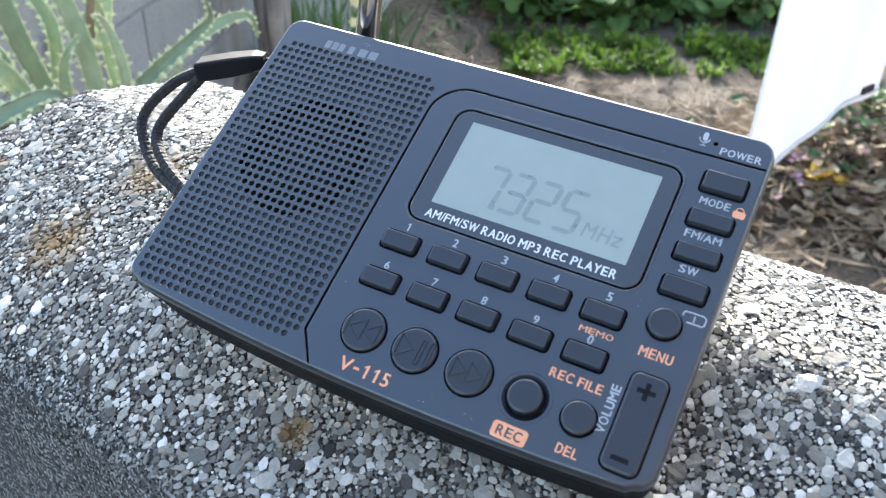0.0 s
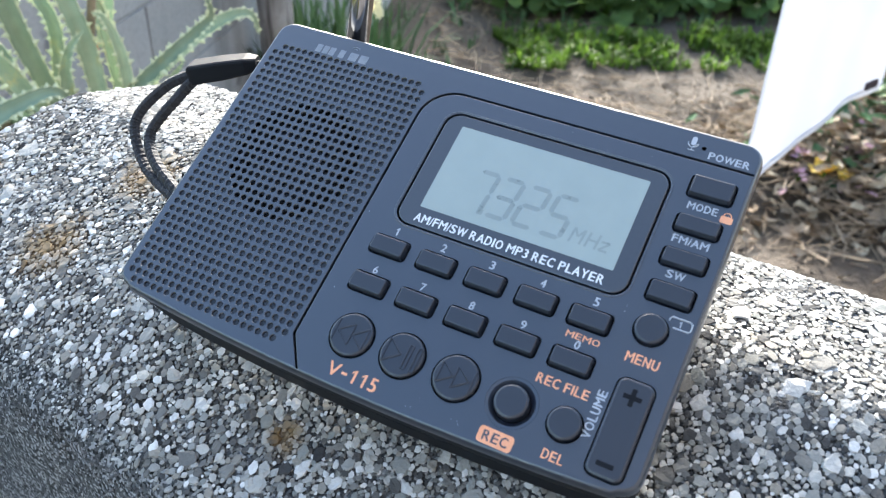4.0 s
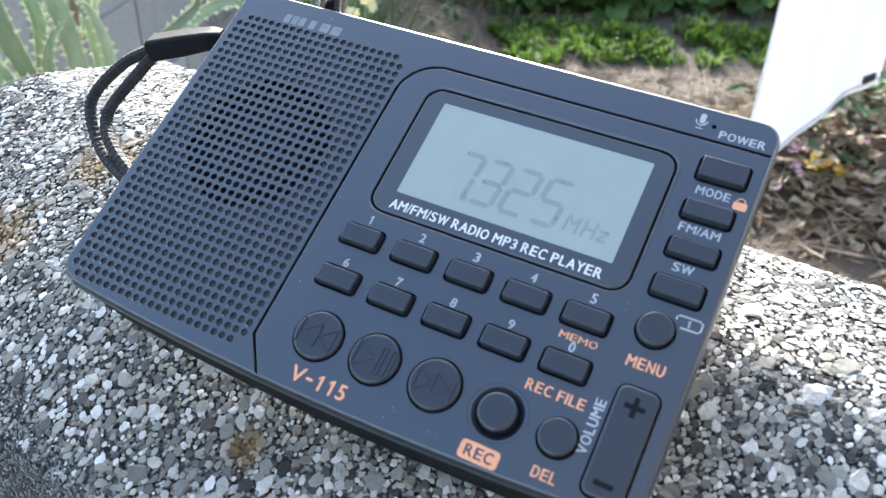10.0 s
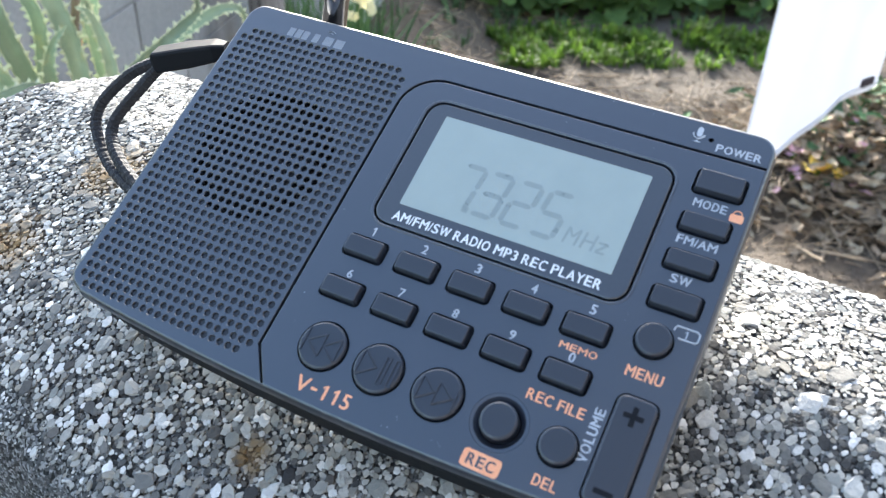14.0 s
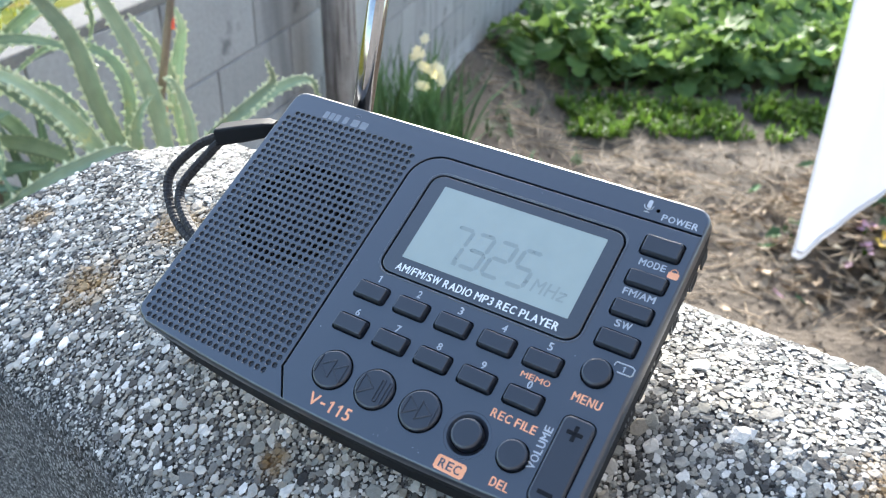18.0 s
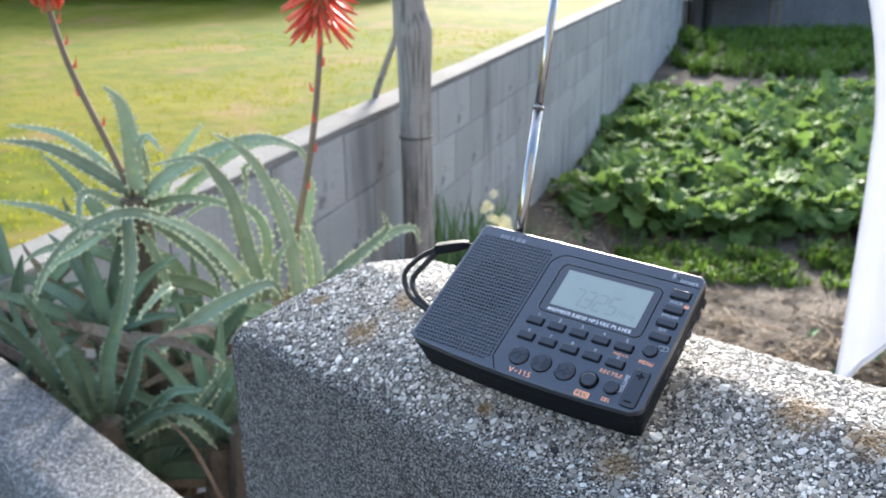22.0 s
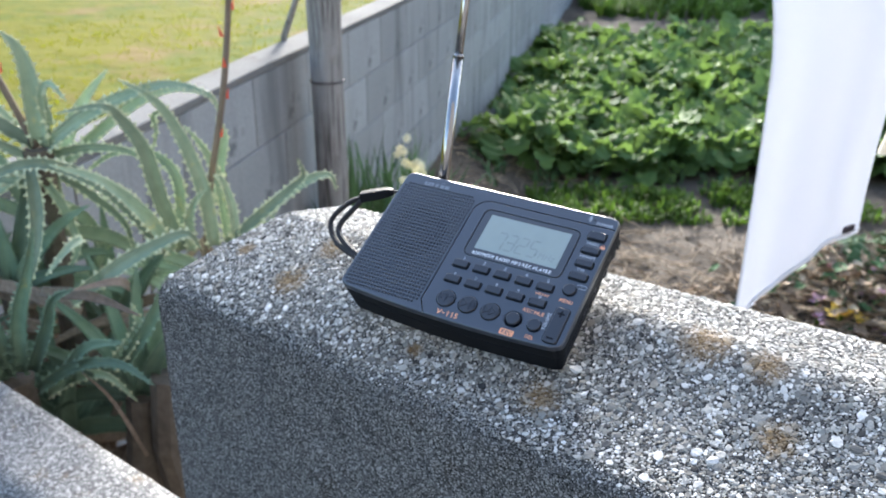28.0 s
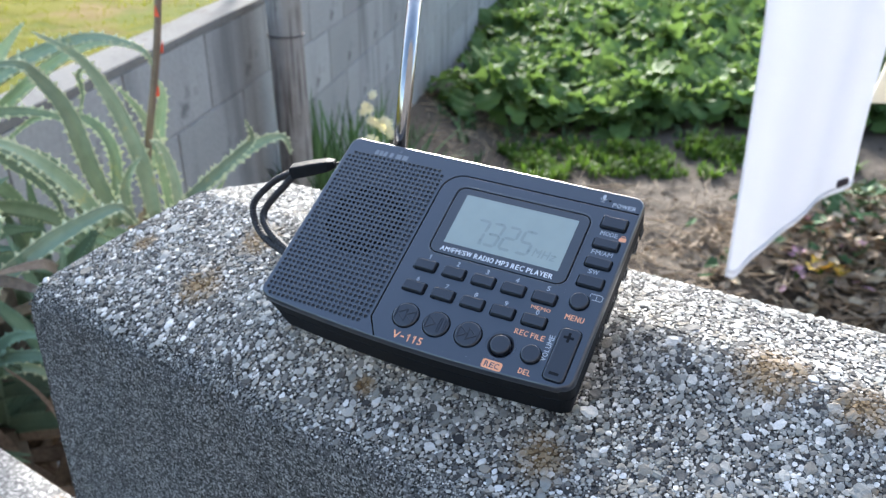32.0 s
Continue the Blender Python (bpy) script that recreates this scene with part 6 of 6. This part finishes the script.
v, f = grid(steps(1.35, 2.75, 36), steps(1.9, 3.2, 32), lambda x, y: (x, y, ground_z(x, y) - 0.02 + heap_z(x, y) + wob(x, y, 9, 14) * 0.02 * (heap_z(x, y) > 0)))
heap = tagged(mesh_ob("compost_mound", v, f, SOIL, smooth=True), "low mound of garden waste and dry stalks on the soil", "compost", kind="thing")
c, a, bv, bf = sticks(1500, [(1.4, 2.7, 1.95, 3.15), (1.5, 2.4, 2.1, 2.9)], 0.05, 0.26, 0.0015, 0.0045, heap_z)
ob = many("dry_straw", c, a, STRAW, heap, "dry brown stalks", bv, bf)
ob["kind"] = "stuff"
c, a, bv, bf = sticks(1300, [(0.7, 2.0, 2.1, 3.6), (0.9, 1.8, 2.4, 3.3), (0.3, 1.2, 3.2, 4.6)], 0.03, 0.16, 0.001, 0.0032, lambda x, y: 0.0)
ob = tagged(many("straw", c, a, STRAW, None, "", bv, bf), "scattered dry straw and twigs on the soil", "straw", kind="stuff")
cnt = 1500
cx, cy = rng.uniform(0.2, 2.9, cnt), rng.uniform(1.9, 4.9, cnt)
rr = rng.uniform(0.003, 0.009, cnt)
cz = np.array([ground_z(x, y) for x, y in zip(cx, cy)]) + rr * 0.2
tagged(many("clods", np.stack([cx, cy, cz], -1), random_turns(cnt, 0.6) * (rr[:, None] * np.array([1.2, 1.0, 0.6]))[:, None, :], SOIL, jitter=0.25), "small clods of dry soil", "soil", kind="stuff")

def litter(count, cx, cy, sx, sy, l0, l1, lift):
    """Crumpled fallen leaves strewn round a spot."""
    sv, sf = [], []
    for k in range(count):
        x, y = random.gauss(cx, sx), random.gauss(cy, sy)
        z = ground_z(x, y) + heap_z(x, y) + random.uniform(0.006, lift)
        a, l_ = random.uniform(0, 6.283), random.uniform(l0, l1)
        d_, e_ = Vector((math.cos(a), math.sin(a), random.uniform(-0.4, 0.5))), Vector((-math.sin(a), math.cos(a), random.uniform(-0.5, 0.5)))
        up, base = Vector((0, 0, l_)), len(sv)
        w_ = random.uniform(0.18, 0.36)
        for t, w in ((0.0, 0.05), (0.3, 0.8), (0.65, 1.0), (1.0, 0.1)):
            c = Vector((x, y, z)) + d_ * l_ * (t - 0.5) + up * 0.35 * random.uniform(-0.2, 0.6) * t
            sv += [c + e_ * l_ * w_ * w + up * random.uniform(0, 0.22), c, c - e_ * l_ * w_ * w + up * random.uniform(0, 0.22)]
        for i in range(3):
            q = base + i * 3
            sf += [(q, q + 1, q + 4, q + 3), (q + 1, q + 2, q + 5, q + 4)]
    return sv, sf


random.seed(77)
for name, label, mat, args in (("wilted_foliage", "wilted green leaves", BLADE, (150, 1.95, 2.62, 0.28, 0.22, 0.05, 0.11, 0.05)),
                               ("brown_leaf_litter", "crumpled brown leaves", LITTER, (260, 1.85, 2.45, 0.28, 0.26, 0.035, 0.085, 0.06)),
                               ("tan_leaf_litter", "crumpled tan leaves and husks", STRAW, (330, 1.75, 2.5, 0.36, 0.30, 0.03, 0.085, 0.05)),
                               ("pale_leaf_litter", "pale bleached leaves", HUSK, (130, 1.90, 2.42, 0.26, 0.22, 0.03, 0.07, 0.06)),
                               ("mauve_petal_litter", "fallen mauve petals", PURPLE, (26, 1.72, 2.40, 0.20, 0.14, 0.025, 0.05, 0.06)),
                               ("grey_green_litter", "grey-green pulled weeds", PULLED, (170, 2.35, 2.95, 0.22, 0.16, 0.05, 0.12, 0.09))):
    v, f = litter(*args)
    mesh_ob(name, v, f, mat, heap, label)["kind"] = "stuff"


def blossom(name, label, category, x, y, z, size, material, petals=7):
    t = thing(name, label, category, Matrix.Translation((x, y, z)))
    sv, sf = [], []
    for k in range(petals):
        a = 6.283 * k / petals + random.uniform(-0.3, 0.3)
        d_ = Vector((math.cos(a), math.sin(a), random.uniform(0.1, 0.9))).normalized()
        e_ = Vector((-math.sin(a), math.cos(a), random.uniform(-0.2, 0.2)))
        base = len(sv)
        sv += [Vector((0, 0, 0)), d_ * size * 0.55 + e_ * size * 0.36, d_ * size + e_ * size * 0.2 + Vector((0, 0, 0.15 * size)), d_ * size * 1.05 - e_ * size * 0.15, d_ * size * 0.5 - e_ * size * 0.36]
        sf.append((base, base + 1, base + 2, base + 3, base + 4))
    mesh_ob("petals", sv, sf, material, t)
    v, f = tube([(0, 0, -0.03), (0.005, 0, 0.004)], [0.006, 0.012], 7)
    mesh_ob("calyx", v, f, GRASS, t)


for x, y, s, m, nm in ((1.58, 2.34, 0.055, YELLOW, "yellow"), (1.63, 2.29, 0.034, YELLOW, "yellow"), (1.55, 2.46, 0.036, PURPLE, "faded mauve"), (1.52, 2.38, 0.030, PURPLE, "faded mauve"), (1.98, 2.22, 0.04, PURPLE, "faded mauve"), (1.68, 2.62, 0.035, PURPLE, "faded mauve"),
                       (1.95, 2.42, 0.032, PURPLE, "faded mauve"), (1.84, 2.5, 0.028, ALOE_PALE, "cream"), (1.36, 2.6, 0.028, ALOE_DRY, "browned")):
    blossom("fallen_flower", nm + " flower thrown on the heap of garden waste", "flower", x, y, ground_z(x, y) + heap_z(x, y) + 0.035, s, m)
chip = thing("stone_chip", "small pale stone lying on the brown soil", "stone", Matrix.Translation((1.14, 2.66, ground_z(1.14, 2.66) + 0.006)))
v, f = button(rounded(-32, -10, 32, 12, 8, 3), -8, 9, 4)
mesh_ob("chip", v, f, STRAW, chip)

# ---- washing on a pole ----
pole = thing("laundry_pole", "grey-brown washing pole on an upright, with laundry hanging below it", "laundry pole")
v, f = tube([(0.30, 0.844, 1.699), (2.9, 2.284, 1.614)], [0.014, 0.014], 14)
mesh_ob("rail", v, f, BARK, pole, "", True)
v, f = tube([(2.75, 2.201, -0.05), (2.75, 2.201, 1.64)], [0.02, 0.02], 12)
mesh_ob("upright", v, f, BARK, pole, "", True)
v, f = tube([(0.335, 0.863, 1.705), (0.30, 0.86, 2.6)], [0.004, 0.004], 8)
mesh_ob("hanger_cord", v, f, POLE, pole, "", True)


def cloth(s, u, w):
    """Point of a hanging sheet: u across, w down, s: front (1) or back (-1)."""
    x0, y0 = 0.500, 0.955
    x1, y1 = 0.865, 1.120
    zb = 0.945 + 0.045 * min(1, u * 1.5) - 0.02 * math.exp(-((u - 0.06) / 0.06) ** 2)
    z = 1.684 + (zb - 1.684) * w
    left = -0.030 * (1 - w) + 0.066 * math.sin(min(1.0, w / 0.45) * 1.57) - 0.035 * max(0.0, w - 0.45) ** 1.2 * 1.8
    x = x0 + (x1 - x0) * u + left * (1 - u) + 0.01 * math.sin(w * 5) * u
    y = y0 + (y1 - y0) * u - 0.06 * w * (1 - u)
    fold = 0.003 * math.sin(u * 17 + w * 1.8) * (0.25 + w) + 0.008 * math.sin(u * 6 + 1.0 + w * 2.2)
    thick = 0.005 * math.sin(math.pi * min(1, max(0, u))) + 0.001
    return (x + 0.2 * fold, y + fold - s * thick, z)


shirt = thing("shirt", "plain white cotton shirt hanging from the washing pole", "shirt")
us, ws = steps(0, 1, 44), steps(0, 1, 50)
fv, ff = grid(us, ws, lambda u, w: cloth(1, u, w))
bv, bf = grid(us, ws, lambda u, w: cloth(-1, u, w))
base = len(fv)
n, m = len(us), len(ws)
fv += bv
ff += [tuple(base + i for i in q[::-1]) for q in bf]
for j in range(m - 1):
    for col in (0, n - 1):
        q = (j * n + col, (j + 1) * n + col, base + (j + 1) * n + col, base + j * n + col)
        ff.append(q if col == 0 else q[::-1])
mesh_ob("body", fv, ff, COTTON, shirt, "", True)
hv, hf = tube([cloth(1.6, u, 0.985) for u in us], [0.0022] * len(us), 6)
mesh_ob("hem", hv, hf, COTTON, shirt, "", True)
c = Vector(cloth(2.2, 0.88, 0.985))
ex, ez = (Vector(cloth(1, 0.94, 0.98)) - Vector(cloth(1, 0.84, 0.98))).normalized(), Vector((0, 0, 1))
ey = ex.cross(ez)
v, f = loft([[c + ex * x + ez * (y + 0.01) - ey * d_ for x, y in ((-0.016, -0.006), (0.016, -0.006), (0.016, 0.006), (-0.016, 0.006))] for d_ in (-0.003, 0.001)])
mesh_ob("tag", v, f, DARKCLOTH, shirt, "small dark woven tag")
sv, sf = tube(smooth_line([cloth(2.0, 0.10, 0.02), cloth(2.2, 0.13, 0.07), cloth(2.2, 0.17, 0.11), cloth(2.0, 0.19, 0.135)], 5), [0.004] * 16, 6)
mesh_ob("seam_fold", sv, sf, COTTON, shirt, "", True)
towel = thing("towel", "second cream cloth hanging further along the pole", "towel")
v, f = grid(steps(0, 1, 16), steps(0, 1, 20), lambda u, w: (1.12 - 0.115 * w * (1 - u) + 0.36 * u, 1.315 + 0.20 * u + 0.035 * w * (1 - u) + 0.006 * math.sin(u * 14 + w) * (0.3 + w), 1.672 - 0.010 * u - (0.60 + 0.012 * math.sin(u * 5)) * w))
base = len(v)
v += [(x, y + 0.006, z) for x, y, z in v]
f += [tuple(base + i for i in q[::-1]) for q in f]
mesh_ob("sheet", v, f, CREAM, towel, "", True)

# ---- the far end: fence, shed, pole, roof sheet, orange trees ----
fence = thing("fence", "low pale steel fence with slim posts beyond the lawn", "fence")
v, f = tube([(0, 0, 0), (0, 0, 0.98)], [0.05, 0.05], 8)
fm = None
for k in range(12):
    x = -4.5 + 1.15 * k
    if fm is None:
        fm = mesh_ob("post", v, f, RAIL, fence)
        fm.location = (x, 29.0, 0.68)
    else:
        o = new("post", fm.data)
        o.parent = fence
        o.location = (x, 29.0, 0.68)
for z in (0.80, 1.2, 1.62):
    v, f = tube([(-5, 29.0, z), (8.3, 29.0, z)], [0.025, 0.025], 6)
    mesh_ob("rail", v, f, RAIL, fence)

shed = thing("shed", "grey clad shed with a pale window on a dark wall", "shed")
v, f = loft([[(4.25, 17.0, z), (9.5, 17.2, z), (9.5, 20, z), (4.25, 20, z)] for z in (0.86, 3.4)])
mesh_ob("wall", v, f, SIDING, shed)
v, f = loft([[(4.1, 16.8, z), (9.7, 17.0, z), (9.7, 20.1, z), (4.1, 20.1, z)] for z in (3.4, 3.52)])
mesh_ob("roof", v, f, DARKWALL, shed)
for x in (5.75, 6.7):
    v, f = loft([[(x, 16.97 + d_, 1.15), (x + 0.85, 17.0 + d_, 1.15), (x + 0.85, 17.0 + d_, 2.2), (x, 16.97 + d_, 2.2)] for d_ in (0.1, -0.02)])
    win = mesh_ob("window", v, f, SHEET, shed, "pale window")
    v, f = loft([[(x + 0.07, 16.955 + d_, 1.22), (x + 0.78, 16.98 + d_, 1.22), (x + 0.78, 16.98 + d_, 2.13), (x + 0.07, 16.955 + d_, 2.13)] for d_ in (0.02, -0.01)])
    mesh_ob("pane", v, f, SIDING, win)
for k in range(9):
    v, f = tube([(4.35 + 0.15 * k, 16.99, 0.88), (4.35 + 0.15 * k, 16.99, 3.38)], [0.012, 0.012], 5)
    mesh_ob("batten", v, f, SIDING, shed)
v, f = loft([[(3.9, 16.6, z), (10, 16.9, z), (10, 17.3, z), (3.9, 17.3, z)] for z in (-0.2, 0.86)])
structure("wall_end", v, f, DARKWALL, "dark damp retaining wall at the garden's far end", "wall")
dp = thing("utility_pole", "dark slim pole standing at the wall's far end", "pole")
v, f = tube([(3.98, 15.9, -0.2), (3.96, 15.9, 4.2)], [0.085, 0.08], 12)
mesh_ob("shaft", v, f, POLE, dp, "", True)
rs = thing("roof_sheet", "pale sheet laid over a low frame by the wall end", "sheet")
v, f = loft([[(3.35, 15.2, 0.66 + d_), (5.2, 15.6, 0.80 + d_), (5.35, 16.5, 0.93 + d_), (3.75, 16.5, 0.86 + d_)] for d_ in (0, 0.03)])
mesh_ob("panel", v, f, SHEET, rs)
for x, y, z in ((3.45, 15.3, 0.66), (5.15, 15.65, 0.8), (5.25, 16.4, 0.92), (3.8, 16.4, 0.86)):
    v, f = tube([(x, y, -0.1), (x, y, z)], [0.03, 0.03], 6)
    mesh_ob("leg", v, f, BARK, rs)


def orange_tree(x, y, r, h, seed, fruit):
    random.seed(seed)
    g = np.random.default_rng(seed)
    t = thing("orange_tree", "low dark green orange tree with ripe fruit at the lawn's edge", "tree", Matrix.Translation((x, y, 0.68)), "orange trees")
    v, f = tube([(0, 0, -0.1), (0.04, 0, 0.5), (0, 0.05, 1.0), (0.05, 0, h * 0.7)], [0.11, 0.09, 0.07, 0.03], 8)
    mesh_ob("trunk", v, f, BARK, t, "", True)
    for k in range(6):
        a = k * 1.05 + random.uniform(-0.3, 0.3)
        v, f = tube([(0, 0.02, 0.7), (r * 0.4 * math.cos(a), r * 0.4 * math.sin(a), 1.2), (r * 0.8 * math.cos(a), r * 0.8 * math.sin(a), h * 0.65)], [0.05, 0.035, 0.012], 6)
        mesh_ob("limb", v, f, BARK, t, "", True)
    n = 3400
    u = g.normal(size=(n, 3))
    u /= np.linalg.norm(u, axis=1)[:, None]
    rad = g.uniform(0.55, 1.05, n) ** 0.6
    lump = np.array([1 + 0.25 * wob(*(q * 1.6), 1.0) for q in u])
    pts = u * (rad * lump)[:, None] * np.array([r * 1.1, r, h * 0.52]) + np.array([0, 0, h * 0.50])
    keep = pts[:, 2] > 0.0
    pts = pts[keep]
    leaf_v = np.array([(-1, 0, 0), (0, 0.45, 0.12), (1, 0, 0), (0, -0.45, 0.12)], float)
    leaf_f = np.array([[0, 1, 2, 3]])
    many("crown", pts, random_turns(len(pts), 1.2) * g.uniform(0.07, 0.14, (len(pts), 1, 1)), TREE_LEAF, t, "", leaf_v, leaf_f)
    if fruit:
        u = g.normal(size=(fruit, 3))
        u[:, 1] = -abs(u[:, 1])
        u /= np.linalg.norm(u, axis=1)[:, None]
        fp = u * np.array([r, r, h * 0.46]) * 0.98 + np.array([0, 0, h * 0.55])
        fp = fp[fp[:, 2] > 0.2]
        ob = many("fruit", fp, np.repeat(np.eye(3)[None] * 0.047, len(fp), 0), ORANGE, t, "ripe oranges")
        ob["kind"] = "stuff"


for i, (x, y, r, h) in enumerate(((-10.4, 17.2, 1.5, 2.9), (-8.0, 16.9, 1.5, 3.1), (-5.9, 16.6, 1.3, 2.8), (-4.0, 17.4, 1.3, 3.1), (-2.2, 18.2, 1.2, 2.9), (-12.6, 18.0, 1.6, 3.2), (-7.0, 19.4, 1.7, 3.6), (-3.4, 20.0, 1.6, 3.4))):
    orange_tree(x, y, r, h, 60 + i, 80 if i < 5 else 0)
random.seed(9)
shrub = thing("shrub", "dark low shrub at the edge of the lawn behind the post", "shrub", Matrix.Translation((-0.6, 17.0, 0.66)))
g = np.random.default_rng(5)
u = g.normal(size=(900, 3))
u /= np.linalg.norm(u, axis=1)[:, None]
pts = u * (g.uniform(0.5, 1.0, 900) ** 0.5)[:, None] * np.array([0.75, 0.5, 0.40]) + np.array([0, 0, 0.30])
pts = pts[pts[:, 2] > 0]
many("foliage", pts, random_turns(len(pts), 1.2) * 0.07, TREE_LEAF, shrub, "", np.array([(-1, 0, 0), (0, 0.45, 0.12), (1, 0, 0), (0, -0.45, 0.12)], float), np.array([[0, 1, 2, 3]]))
v, f = tube([(0, 0, -0.05), (0, 0, 0.4)], [0.05, 0.03], 7)
mesh_ob("stem", v, f, BARK, shrub)

# ---- lawn blades near the wall and the blocks of the long wall ----
random.seed(31)
sv, sf = [], []
for k in range(5000):
    s_, o_ = random.uniform(-2.5, 7), 0.13 + 4.5 * random.random() ** 2
    p = wall_point(s_, o_)
    tv, tf = blades(5, p.x, p.y, 0.08, 0.010, 0.026, 0.004, 0.70, 0.9)
    base = len(sv)
    sv += tv
    sf += [tuple(base + i for i in q) for q in tf]
tagged(mesh_ob("lawn_grass", sv, sf, LAWN_BLADE), "short yellow-green lawn blades along the wall", "grass", kind="stuff")


def wall_matrix(s_, z):
    p = wall_point(s_, 0.0)
    return Matrix(((WALL_DIR.x, WALL_N.x, 0, p.x), (WALL_DIR.y, WALL_N.y, 0, p.y), (0, 0, 1, z), (0, 0, 0, 1)))


def block_mesh(length):
    x0, x1, z0, z1, e = 0.003, length - 0.003, 0.003, 0.193, 0.002
    ring = lambda d_, off: [(x, off, z) for x, z in ((x0 + d_, z0 + d_), (x1 - d_, z0 + d_), (x1 - d_, z1 - d_), (x0 + d_, z1 - d_))]
    v, f = loft([ring(0, 0.02), ring(0, e), ring(e, 0.0)], (False, True))
    me = bpy.data.meshes.new("block")
    me.from_pydata(v, [], f)
    me.materials.append(BLOCKWORK)
    return me


full, half_ = block_mesh(0.4), block_mesh(0.2)
for course in range(6):
    z = 1.122 - 0.196 * (course + 1)
    s_ = -2.4 - (0.2 if course % 2 else 0)
    while s_ < 14.1:
        o = new("block", full if s_ < 13.85 else half_)
        o.parent = wall_back
        o.matrix_local = wall_matrix(s_, z)
        s_ += 0.4
